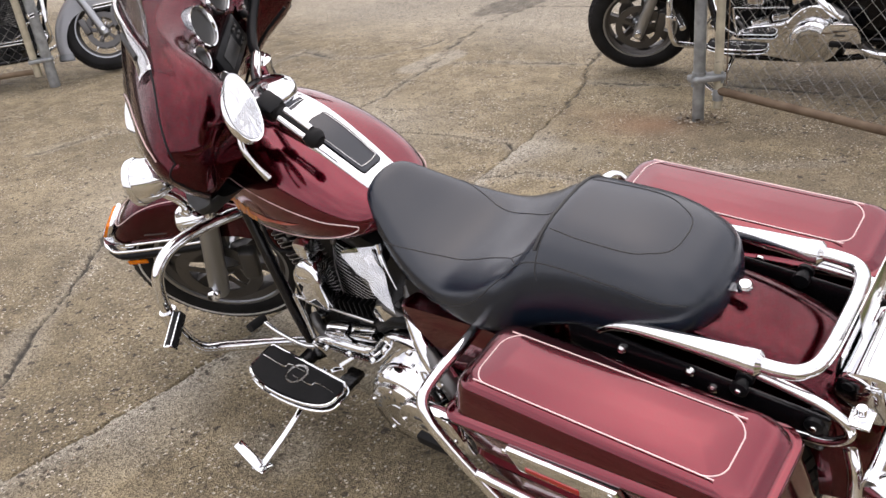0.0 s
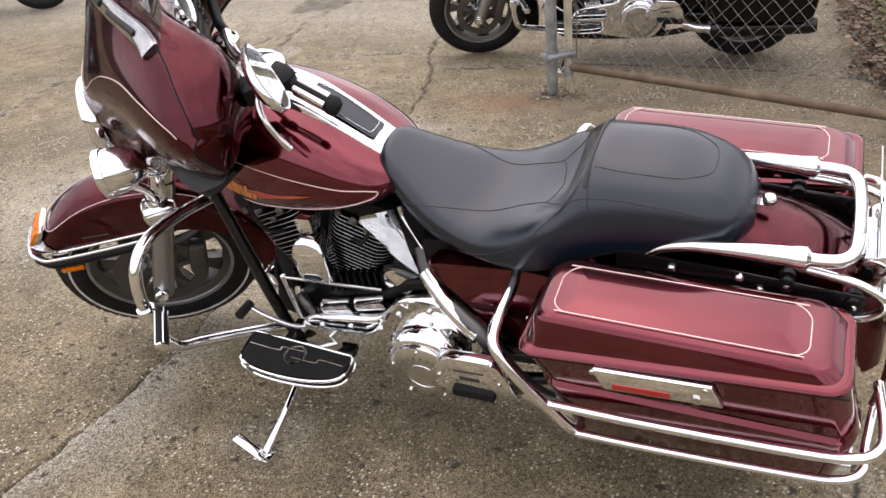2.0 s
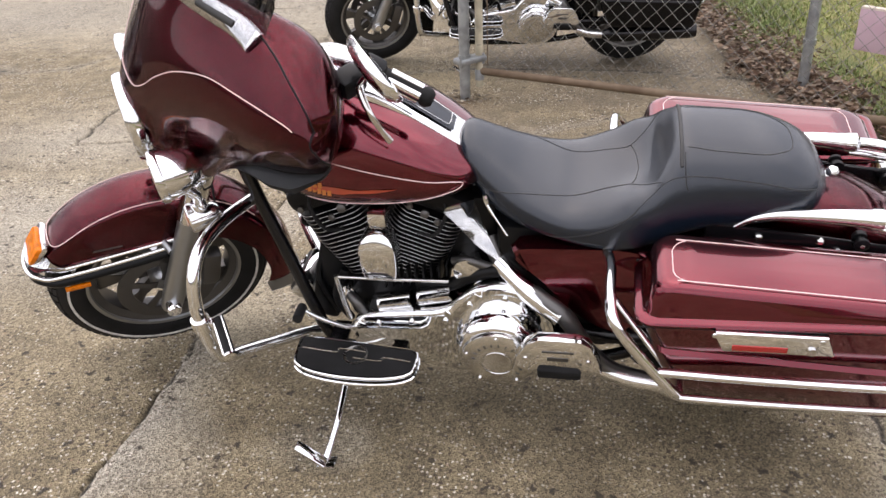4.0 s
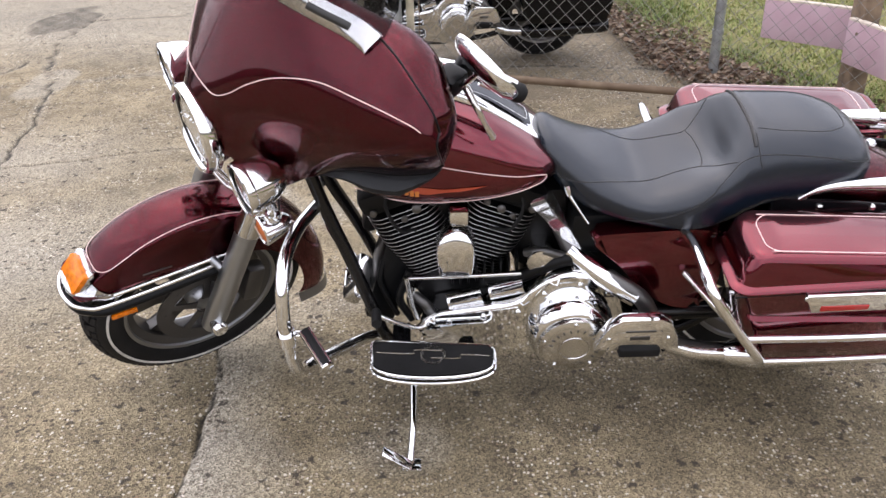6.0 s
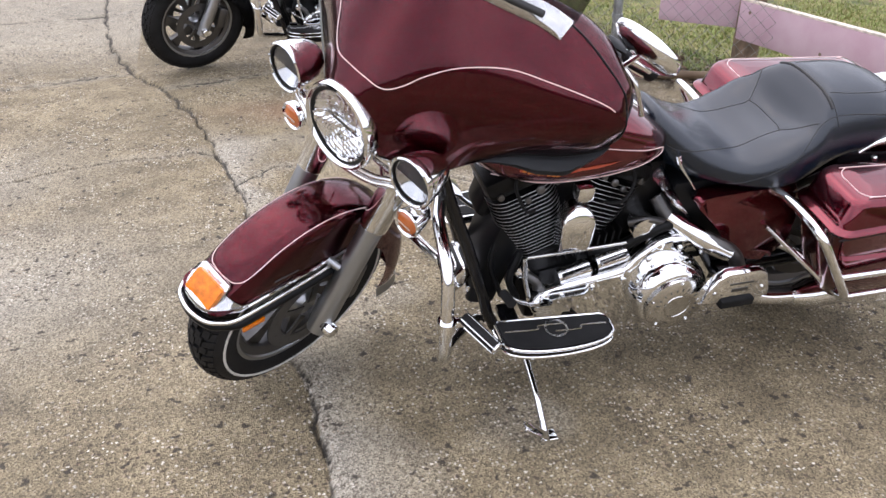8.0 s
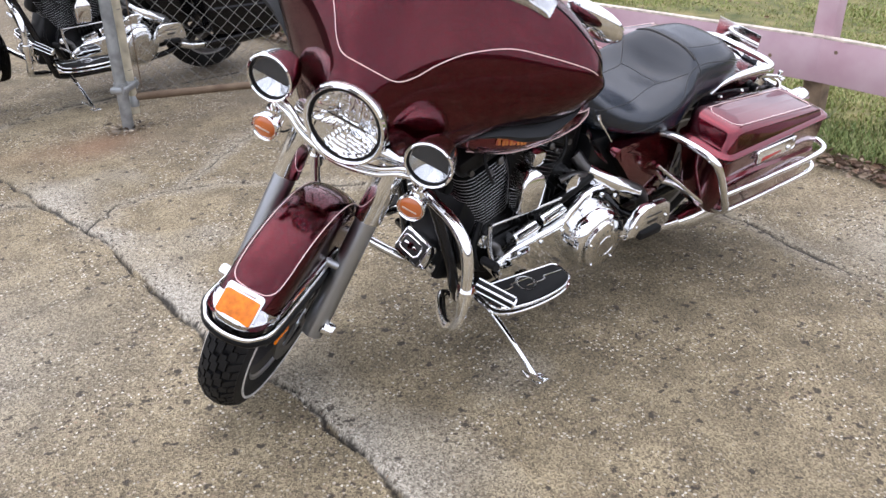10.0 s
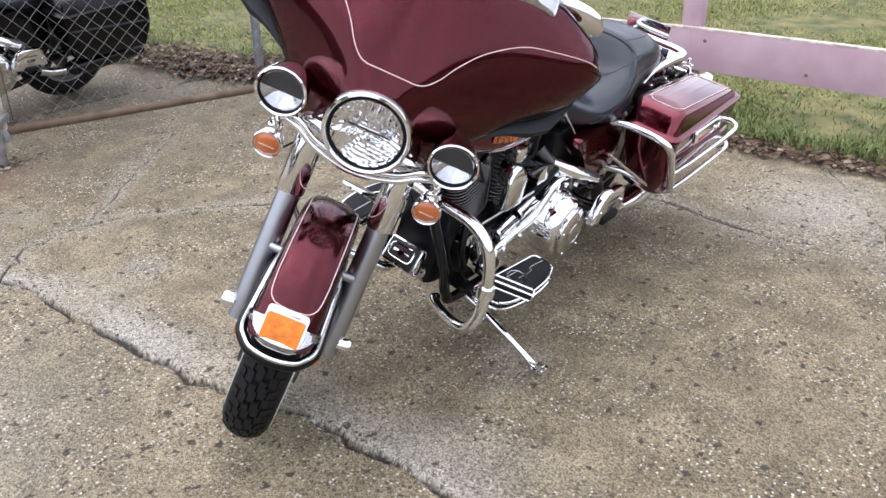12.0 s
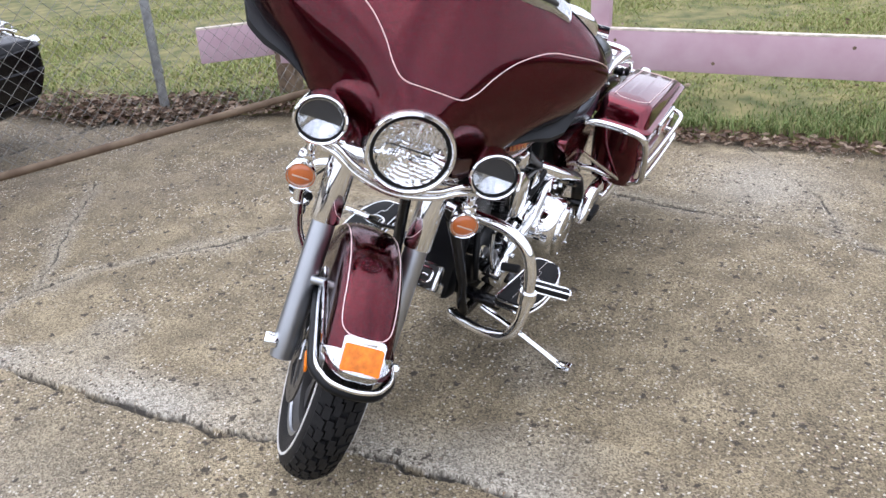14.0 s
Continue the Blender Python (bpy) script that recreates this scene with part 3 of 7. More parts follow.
leaves("post_debris", spots, (0.015, 0.04), "bits of dead leaf round the gate post foot", 23, LITTER)
spots = [(rng.uniform(-0.9, 3.2), rng.uniform(-2.4, 1.0), 0.002) for k in range(130)]
leaves("ground_litter", spots, (0.008, 0.02), "small leaf scraps scattered over the concrete", 24, LITTER)


def pipe(name, a, b, r, mat, parent=None, label="", seg=20):
    return part(name, tube([a, b], r, seg=seg), mat, parent, label)


def clamp_parts(root, x, y, z, along):
    """A two-bolt hinge clamp across post and gate pipe."""
    turn = Matrix.Translation((x, y, z)) @ Matrix.Rotation(along, 4, "Z")
    part("hinge_clamp", block((0.185, 0.085, 0.036), turn @ Matrix.Translation((-0.04, 0, 0)), 0.012), GALV, root, "galvanised hinge clamp")
    part("hinge_band", lathe([(0.030, -0.03), (0.036, -0.03), (0.036, 0.03), (0.030, 0.03), (0.030, -0.03)], (x, y, z + 0.005), (0, 0, 1), 20), GALV, root)
    for dx in (0.045, -0.11):
        part("bolt", lathe([(0.0, -0.03), (0.008, -0.03), (0.008, 0.03), (0.0, 0.03)], turn @ V((dx, 0.03, 0)), (0, 0, 1), 8), GALV, root)


post = thing("gate_post", "galvanised steel gate post with a hinge clamp", "fence post")
pipe("pole", (1.11, -2.56, -0.02), (1.11, -2.56, 1.7), 0.030, GALV, post)
clamp_parts(post, 1.11, -2.56, 0.225, math.atan2(-0.08, -0.08) + math.pi)

G0, G1 = V((1.035, -2.625, 0)), V((-1.25, -1.83, 0))


def chain_link(name, a, b, z0, z1, parent, pitch=0.080):
    """Woven wires between a and b, each one bent to and fro, as one piece of net."""
    along = (b - a).normalized()
    wide = (b - a).length
    n_off = along.cross(V((0, 0, 1)))
    bm = bmesh.new()
    count = int(wide / (pitch / 2))
    steps = int((z1 - z0) / (pitch / 2))
    for k in range(count):
        pts = []
        for j in range(steps + 1):
            u = (k + (j + k) % 2) * pitch / 2
            pts.append(a + along * min(u, wide) + V((0, 0, z0 + j * pitch / 2)) + n_off * (0.002 if (j % 2) else -0.002))
        tube(pts, 0.0018, raw=True, seg=4, bm=bm)
    return part(name, bm, WIRE, parent, "galvanised chain-link mesh", smooth=0)


gate = thing("chain_link_gate", "chain-link gate with a rusty bottom rail, swung open", "gate")
pipe("hinge_stile", G0 + V((0, 0, 0.06)), G0 + V((0, 0, 1.7)), 0.022, OLDPIPE, gate, "weathered cream gate stile")
part("stile_foot", lathe([(0.0, 0.0), (0.026, 0.0), (0.027, 0.05), (0.0225, 0.06), (0.0, 0.06)], G0 + V((0, 0, 0.10)), (0, 0, 1), 18), GALV, gate)
pipe("bottom_rail", G0 + V((0, 0, 0.15)), G1 + V((0, 0, 0.14)), 0.021, RUST, gate, "rusty brown bottom rail")
chain_link("mesh", G0 + V((-0.03, 0.01, 0)), G1, 0.155, 1.22, gate)
part("tension_bar", block((0.006, 0.003, 1.05), Matrix.Translation(G0 + V((-0.05, 0.018, 0.72))), 0.001), RUST, gate)
for z in (0.30, 0.62, 0.95):
    part("tie_wire", tube([G0 + V((0.02 * math.cos(t), 0.024 * math.sin(t), z + 0.002 * t)) for t in (0, 1.5, 3, 4.5, 6)], 0.0022, seg=6), WIRE, gate)

post2 = thing("fence_post", "galvanised steel fence post standing in leaves", "fence post")
pipe("pole", (-0.75, -2.76, -0.02), (-0.75, -2.76, 1.5), 0.029, GALV, post2)
part("brace_band", lathe([(0.029, -0.014), (0.034, -0.014), (0.034, 0.014), (0.029, 0.014), (0.029, -0.014)], (-0.75, -2.76, 0.30), (0, 0, 1), 20), GALV, post2)

post3 = thing("gate_post", "galvanised steel gate post with a drop rod", "fence post")
pipe("pole", (5.98, -1.58, -0.02), (5.98, -1.58, 1.7), 0.040, GALV, post3)
pipe("stile", (6.03, -1.50, 0.10), (6.03, -1.50, 1.7), 0.028, OLDPIPE, post3)
part("hinge_clamp", block((0.18, 0.09, 0.03), Matrix.Translation((6.0, -1.54, 0.22)) @ Matrix.Rotation(radians(60), 4, "Z"), 0.008), GALV, post3)
gate2 = thing("chain_link_gate", "second chain-link gate leaf with a rusty rail", "gate")
pipe("bottom_rail", (6.05, -1.48, 0.14), (7.3, 0.0, 0.14), 0.021, RUST, gate2)
chain_link("mesh", V((6.05, -1.48, 0)), V((7.3, 0.0, 0)), 0.155, 1.2, gate2)


def plank(name, a, b, z0, z1, thick, parent, label=""):
    a, b = V((*a, 0)), V((*b, 0))
    d = b - a
    m = Matrix.Translation((a + b) / 2 + V((0, 0, (z0 + z1) / 2))) @ Matrix.Rotation(math.atan2(d.y, d.x), 4, "Z")
    board = part(name, block((d.length, thick, z1 - z0), m, 0.003), PINKWOOD, parent, label)
    part("worn_edge", block((d.length - 0.004, thick + 0.002, 0.012), m @ Matrix.Translation((0, 0, (z1 - z0) / 2 - 0.002)), 0.002), PALEWOOD, board, "bare worn top edge")
    for u in (-0.46, -0.2, 0.13, 0.38):
        part("knot", lathe([(0.0, 0.0), (0.010, 0.0), (0.009, 0.0015), (0.0, 0.0015)], m @ V((u * d.length, -thick / 2 - 0.0002, 0.06 * math.sin(9 * u))), m.to_3x3() @ V((0, -1, 0)), 10), BROWNWOOD, board)
    return board


fence = thing("board_fence", "low fence of faded pink painted boards on posts", "fence")
plank("board", (-1.225, -2.16), (-1.6025, -0.181), 0.275, 0.50, 0.038, fence, "faded pink board with a bare top edge")
plank("board", (-1.6027, -0.180), (-1.70, 1.9), 0.275, 0.50, 0.038, fence, "faded pink board with a bare top edge")
plank("board", (-1.705, 1.92), (-1.80, 4.4), 0.275, 0.50, 0.038, fence, "faded pink board with a bare top edge")
plank("board", (-1.27, -2.24), (-0.93, -2.56), 0.315, 0.53, 0.038, fence, "faded pink board seen through the gate mesh")
part("post", block((0.085, 0.105, 0.80), Matrix.Translation((-1.665, -0.20, 0.68)), 0.006), PINKWOOD, fence, "pink painted post above the board")
part("post_foot", block((0.085, 0.105, 0.30), Matrix.Translation((-1.665, -0.20, 0.13)), 0.006), BROWNWOOD, fence, "bare brown post foot")
part("post", block((0.09, 0.14, 0.75), Matrix.Translation((-1.29, -2.16, 0.355)), 0.008), BROWNWOOD, fence, "weathered brown wooden post")
part("post", block((0.085, 0.085, 0.80), Matrix.Translation((-1.76, 1.91, 0.40)), 0.006), BROWNWOOD, fence)
for z in (0.33, 0.39, 0.45):
    part("nail", lathe([(0.0, 0.0), (0.006, 0.0), (0.005, 0.002), (0.0, 0.002)], (-1.583, -0.21, z), (1, 0.15, 0), 8), RUST, fence)


# ---- motorcycle ----
RAKE, PIVOT = 24.72, 1.7996
AXLE = V((1.61, 0, 0.32))


def steering(angle):
    k = V((-math.sin(radians(RAKE)), 0, math.cos(radians(RAKE))))
    o = V((PIVOT, 0, 0))
    return Matrix.Translation(o) @ Matrix.Rotation(radians(angle), 4, k) @ Matrix.Translation(-o)


def ring(x, w, zb, zt, zw=None, et=2.4, eb=2.4, n=32, dish=0.0, yc=0.0):
    """One closed cross-section: half width w, from zb to zt, widest at zw."""
    zw = (zb + zt) / 2 if zw is None else zw
    out = []
    for k in range(n):
        a = 2 * math.pi * k / n
        c, s = math.cos(a), math.sin(a)
        e = et if s >= 0 else eb
        y = w * math.copysign(abs(c) ** (2 / e), c)
        z = zw + (zt - zw if s >= 0 else zw - zb) * math.copysign(abs(s) ** (2 / e), s)
        if s > 0 and dish:
            z -= dish * max(0.0, 1 - (y / w) ** 2) ** 1.5
        out.append(V((x, yc + y, z)))
    return out


def smooth_rings(rings, n):
    cols = [spline([r[i] for r in rings], n) for i in range(len(rings[0]))]
    return [[c[k] for c in cols] for k in range(n)]


def tyre_mesh(c, r=0.32, w=0.065, seg=72):
    prof = [(0.215, 0.045), (0.225, 0.056), (0.25, 0.063), (0.275, 0.062), (0.293, 0.053), (0.302, 0.038), (0.306, 0.02), (0.307, 0.0)]
    prof = [(q * r / 0.32, y * w / 0.065) for q, y in prof]
    prof = prof + [(q, -y) for q, y in prof[-2::-1]]
    bm = bmesh.new()
    rows = []
    for k in range(seg + 1):
        a = 2 * math.pi * k / seg
        rows.append([V((c.x + q * math.cos(a), c.y + y, c.z + q * math.sin(a))) for q, y in prof])
    loft(rows, False, False, bm)
    bmesh.ops.remove_doubles(bm, verts=bm.verts, dist=1e-6)
    return bm


def tread_mesh(c, r=0.32):
    """Raised stepped blocks in five rows round the tyre."""
    bm = bmesh.new()
    count = 30
    def crown(y):
        return 0.3195 - 0.35 * y * y / 0.05 - 26.0 * abs(y) ** 3.2
    def blockat(a0, a1, y0, y1, skew):
        pts = []
        for lift in (-0.014, 0.0):
            for a, y in ((a0, y0), (a1, y0), (a1, y1), (a0, y1)):
                aa = a + skew * (y - (y0 + y1) / 2)
                q = (crown(y) + lift) * r / 0.32
                pts.append(bm.verts.new((c.x + q * math.cos(aa), c.y + y, c.z + q * math.sin(aa))))
        for f in ((4, 5, 6, 7), (0, 1, 5, 4), (1, 2, 6, 5), (2, 3, 7, 6), (3, 0, 4, 7)):
            bm.faces.new([pts[i] for i in f])
    step = 2 * math.pi / count
    for k in range(count):
        for h, off in ((0, 0.0075), (1, -0.0075)):
            for y0, y1, shift, gap in ((-0.0085, 0.0085, 0.0, 0.07), (0.0130, 0.0300, 0.25, 0.09), (-0.0300, -0.0130, -0.25, 0.09)):
                a0 = (k + 0.5 * h + shift) * step
                blockat(a0 + (gap * step if h == 0 else 0), a0 + 0.5 * step, y0 + off, y1 + off, 0.0)
            for sd in (1, -1):
                a0 = (k + 0.5 * h + 0.25 * sd) * step
                y0, y1 = sorted((sd * 0.0345 + off, sd * 0.053))
                blockat(a0 + 0.09 * step, a0 + (0.5 if h == 0 else 0.42) * step, y0, y1, sd * 1.5)
    return bm


def band(c, r0, r1, y, seg=64, thick=0.0015):
    return lathe([(r0, -thick), (r0, thick), (r1, thick), (r1, -thick), (r0, -thick)], (c.x, y, c.z), (0, 1, 0), seg)


def wheel(root, c, m, front=True, spoked=False, rim_mat=None, line=True):
    w = thing_part("front_wheel" if front else "rear_wheel", root, m)
    t = part("tyre", tyre_mesh(c), RUBBER, w)
    part("tread", tread_mesh(c), RUBBER, w, smooth=0)
    for s in (1, -1) if line else ():
        part("tyre_line", band(c, 0.2650, 0.2715, s * 0.0634), WHITEWALL, w, "thin off-white line on the tyre wall")
    rim = bmesh.new()
    prof = [(0.217, -0.047), (0.221, -0.05), (0.222, -0.045), (0.207, -0.040), (0.190, -0.030), (0.185, 0.0), (0.190, 0.030), (0.207, 0.040), (0.222, 0.045), (0.221, 0.05), (0.217, 0.047), (0.20, 0.034), (0.196, 0.0), (0.20, -0.034), (0.217, -0.047)]
    lathe(prof, (c.x, 0, c.z), (0, 1, 0), 64, rim)
    part("rim", rim, rim_mat or DARKSTEEL, w)
    for sd in (1, -1):
        part("rim_edge", lathe([(0.209, 0.0), (0.212, 0.006), (0.222, 0.008), (0.224, 0.0), (0.209, 0.0)], (c.x, sd * 0.044, c.z), (0, sd, 0), 64), SATIN, w, "polished rim edge")
    hub = lathe([(0.0, -0.07), (0.03, -0.07), (0.045, -0.055), (0.05, 0.0), (0.045, 0.055), (0.03, 0.07), (0.0, 0.07)], (c.x, 0, c.z), (0, 1, 0), 28)
    part("hub", hub, SATIN, w)
    if spoked:
        for k in range(28):
            a = 2 * math.pi * k / 28
            b = a + (0.35 if k % 2 else -0.35)
            s = 1 if k % 4 < 2 else -1
            part("spoke", tube([(c.x + 0.04 * math.cos(a), s * 0.05, c.z + 0.04 * math.sin(a)), (c.x + 0.195 * math.cos(b), s * 0.01, c.z + 0.195 * math.sin(b))], 0.0024, seg=6), CHROME, w)
    else:
        for k in range(7):
            a = 2 * math.pi * k / 7 + 0.2
            out = [(0.035, 0.022), (0.07, 0.014), (0.12, 0.015), (0.165, 0.021), (0.196, 0.042), (0.196, -0.042), (0.165, -0.021), (0.12, -0.015), (0.07, -0.014), (0.035, -0.022)]
            rot = Matrix.Translation((c.x, 0, c.z)) @ Matrix.Rotation(-a, 4, "Y") @ Matrix.Rotation(radians(90), 4, "X")
            part("spoke", plate(out, 0.034, rot, 0.006), rim_mat or DARKSTEEL, w)
    for s in (1, -1):
        d = bmesh.new()
        lathe([(0.100, -0.0025), (0.100, 0.0025), (0.142, 0.0025), (0.142, -0.0025), (0.100, -0.0025)], (c.x, s * 0.078, c.z), (0, 1, 0), 48, d)
        for k in range(5):
            a = 2 * math.pi * k / 5 + 0.5
            rot = Matrix.Translation((c.x, s * 0.078, c.z)) @ Matrix.Rotation(-a, 4, "Y") @ Matrix.Rotation(radians(90), 4, "X")
            plate([(0.03, 0.014), (0.06, 0.008), (0.104, 0.013), (0.104, -0.013), (0.06, -0.008), (0.03, -0.014)], 0.005, rot, 0.001, d)
        for k in range(26):
            a = 2 * math.pi * k / 26
            q = 0.104 + 0.013 * (k % 3)
            lathe([(0.0, 0.0), (0.0042, 0.0), (0.0042, 0.0008), (0.0, 0.0008)], (c.x + q * math.cos(a), s * 0.0808, c.z + q * math.sin(a)), (0, s, 0), 8, d)
        part("brake_disc", d, DARKSTEEL, w, "drilled grey steel brake disc")
    return w


def thing_part(name, root, m=None):
    ob = new(name)
    ob.empty_display_size = 0.05
    ob.parent = root
    if m is not None:
        ob.matrix_basis = m
    return ob


# half of the fairing: rows from the middle outwards, each from its lower edge to its upper edge, as (x, y, z)
FAIRING = [
    [(1.502, 0.0, 0.985), (1.498, 0.0, 1.005), (1.487, 0.0, 1.022), (1.474, 0.0, 1.042), (1.435, 0.0, 1.105), (1.375, 0.0, 1.207), (1.312, 0.0, 1.312)],
    [(1.490, 0.07, 0.972), (1.486, 0.07, 0.995), (1.474, 0.07, 1.015), (1.465, 0.072, 1.042), (1.424, 0.07, 1.105), (1.363, 0.07, 1.205), (1.297, 0.07, 1.310)],
    [(1.455, 0.115, 0.87), (1.452, 0.12, 0.92), (1.442, 0.12, 0.97), (1.443, 0.115, 1.055), (1.406, 0.12, 1.112), (1.344, 0.12, 1.206), (1.278, 0.12, 1.306)],
    [(1.385, 0.17, 0.80), (1.390, 0.185, 0.88), (1.388, 0.19, 0.96), (1.396, 0.185, 1.062), (1.377, 0.185, 1.118), (1.312, 0.19, 1.210), (1.234, 0.195, 1.290)],
    [(1.330, 0.245, 0.875), (1.335, 0.265, 0.93), (1.338, 0.275, 1.00), (1.338, 0.27, 1.075), (1.326, 0.265, 1.144), (1.266, 0.265, 1.218), (1.186, 0.265, 1.270)],
    [(1.268, 0.325, 0.945), (1.278, 0.348, 0.983), (1.286, 0.36, 1.04), (1.286, 0.358, 1.090), (1.276, 0.352, 1.154), (1.226, 0.345, 1.208), (1.163, 0.335, 1.246)],
    [(1.200, 0.405, 0.970), (1.216, 0.426, 1.008), (1.230, 0.438, 1.07), (1.233, 0.438, 1.105), (1.228, 0.432, 1.150), (1.19, 0.42, 1.195), (1.152, 0.405, 1.212)],
    [(1.142, 0.460, 1.000), (1.159, 0.476, 1.032), (1.180, 0.487, 1.098), (1.185, 0.488, 1.122), (1.180, 0.482, 1.148), (1.162, 0.470, 1.166), (1.142, 0.458, 1.176)],
    [(1.120, 0.476, 1.032), (1.134, 0.488, 1.060), (1.147, 0.496, 1.095), (1.155, 0.498, 1.120), (1.153, 0.494, 1.130), (1.146, 0.486, 1.138), (1.138, 0.478, 1.140)],
]


def fairing_rows(nu=45, nv=25):
    half = fine([[V(q) for q in r] for r in FAIRING], nu, nv)
    for _ in range(22):  # even out the skin, edges held
        old = [[q.copy() for q in r] for r in half]
        for i in range(nu - 1):
            for j in range(1, nv - 1):
                before = old[i - 1][j] if i else V((old[1][j].x, -old[1][j].y, old[1][j].z))
                half[i][j] = old[i][j] * 0.5 + (before + old[i + 1][j] + old[i][j - 1] + old[i][j + 1]) * 0.125
    other = [[V((q.x, -q.y, q.z)) for q in r] for r in half[:0:-1]]
    return other + half


def stripe_on(points, r=0.0018, lift=V((0, 0, 0)), n=0, closed=False):
    return tube([V(p) + lift for p in points], r, n=n or 10 * len(points), seg=6, closed=closed)


def lamp_facets(head, axis, big=0.0885):
    """The headlamp's reflector: fluted above, pockets beside the middle, scallops below."""
    side = V((0, 1, 0))
    up = axis.cross(side).normalized() * -1
    if up.z < 0:
        up = -up
    def depth(y, z):
        r2 = (y * y + z * z) / (big * big)
        d = -0.010 - 0.020 * (1 - r2)
        if z > 0.026:
            d += 0.0045 * abs(math.sin(math.pi * y / 0.016))
        elif z > -0.022:
            d -= 0.010 * math.exp(-(((abs(y) - 0.036) / 0.020) ** 2 + ((z - 0.006) / 0.016) ** 2))
            d += 0.003 * abs(math.sin(math.pi * z / 0.012))
        else:
            d += 0.0075 * abs(math.sin(1.5 * math.atan2(y, -z) + 0.8)) + 0.002 * abs(math.sin(math.pi * z / 0.010))
        return d
    rows = []
    for k in range(17):
        r = big * max(k, 0.02) / 16
        rows.append([head + side * (r * math.cos(a)) + up * (r * math.sin(a)) + axis * depth(r * math.cos(a), r * math.sin(a)) for a in (2 * math.pi * i / 72 for i in range(72))])
    return loft(rows, True)


def motorcycle(root, paint, steer, full=True, spoked=False, fender_paint=None):
    """A full-dress touring motorcycle under the Empty root: x ahead from the rear axle, y to its left."""
    ST = steering(steer)
    fp = fender_paint or paint
    C = AXLE
    # --- front end ---
    wheel(root, C, ST, True, spoked, line=full)
    up = V((-math.sin(radians(RAKE)), 0, math.cos(radians(RAKE))))
    for s in (1, -1):
        foot = V((1.605, s * 0.125, 0.315))
        leg = part("fork_slider", tube([foot - up * 0.035, foot + up * 0.03, foot + up * 0.16, foot + up * 0.335], [0.030, 0.033, 0.032, 0.031], n=14, seg=24), SATIN, root, "satin grey fork slider", ST)
        part("fork_cover", lathe([(0.0, 0.335), (0.034, 0.335), (0.0375, 0.34), (0.0375, 0.61), (0.036, 0.62), (0.0, 0.62)], foot, up, 28), CHROME, root, "chrome upper fork cover", ST)
        boss = foot + up * 0.20 + V((0.028, -s * 0.012, 0.0))
        part("fender_boss", tube([boss, boss + V((0.012, -s * 0.035, 0.01))], 0.012, seg=12), SATIN, leg)
        part("axle_cap", lathe([(0.0, 0.0), (0.020, 0.0), (0.021, 0.004), (0.021, 0.03), (0.018, 0.036), (0.0, 0.036)], (C.x, s * 0.145, C.z), (0, s, 0), 20), CHROME, leg, "chrome axle nut cover")
        cal = block((0.055, 0.05, 0.13), Matrix.Translation((C.x - 0.135, s * 0.088, C.z + 0.035)) @ Matrix.Rotation(radians(-18), 4, "Y"), 0.014)
        part("brake_caliper", cal, DARKSTEEL, root, "grey front brake caliper", ST)
    # front fender: a deep skirted shell over the wheel, its skirt cut level in front
    rows = []
    for k in range(57):
        a = 31 + (209 - 31) * k / 56
        ca, sa = math.cos(radians(a)), math.sin(radians(a))
        base = 0.354 + 0.054 * max(0.0, (a - 150) / 55) ** 1.4
        level = 0.500 + 0.11 * (base * ca + C.x - 1.5)
        if a < 118:
            low = max(0.19, min(0.345, (level - C.z) / max(sa, 0.05)))
        else:
            low = 0.19 + 0.12 * min(1.0, (a - 118) / 82)
        row = []
        for y, d in ((0.0, 0.0), (0.03, 0.002), (0.052, 0.008), (0.068, 0.019), (0.076, 0.036), (0.079, 0.06)):
            r = max(base - d, low) if a > 45 else base - d
            row.append(V((C.x + r * ca, y, C.z + r * sa)))
        row.append(V((C.x + min(low, base - 0.061) * ca, 0.080, C.z + min(low, base - 0.061) * sa)))
        if a > 190:
            row = [V((q.x, q.y, max(q.z, 0.163))) for q in row]
        if a < 45:
            row = [V((q.x, q.y, max(q.z, level))) for q in row]
        rows.append([V((q.x, -q.y, q.z)) for q in row[:0:-1]] + row)
    shell = loft(rows)
    bmesh.ops.solidify(shell, geom=list(shell.faces), thickness=0.003)
    fender = part("front_fender", shell, fp, root, "glossy deep-skirted front fender with a thin pinstripe", ST)
    if full or spoked:
        front_trim(fender, C)
    # lamps
    head = V((1.508, 0, 0.899))
    axis = V((1, 0, 0.04)).normalized()
    hl = part("headlight", lathe([(0.0, -0.12), (0.05, -0.12), (0.085, -0.09), (0.098, -0.03), (0.098, -0.015), (0.085, -0.015), (0.06, -0.06), (0.0, -0.07)], head, axis, 40), paint, root, "", ST)
    part("trim_ring", lathe([(0.096, -0.004), (0.097, 0.003), (0.101, 0.007), (0.107, 0.005), (0.110, -0.004), (0.109, -0.026), (0.103, -0.034), (0.098, -0.02), (0.096, -0.004)], head, axis, 56), CHROME, hl, "chrome headlight ring")
    part("bezel", lathe([(0.087, -0.010), (0.088, -0.003), (0.097, -0.001), (0.097, -0.014), (0.087, -0.010)], head, axis, 48), PLASTIC, hl, "black inner bezel")
    part("reflector", lamp_facets(head, axis), FACET, hl, "faceted silver reflector", smooth=0)
    part("shutter_line", block((0.004, 0.104, 0.0045), Matrix.Translation(head + axis * -0.016 + V((0, 0, 0.004))), 0.001), INK, hl)
    for y in (-0.036, 0.036):
        part("bulb_cap", lathe([(0.0, 0.004), (0.006, 0.002), (0.0095, -0.004), (0.0, -0.006)], head + axis * -0.017 + V((0, y, 0.010)), axis, 16), BOWL, hl)
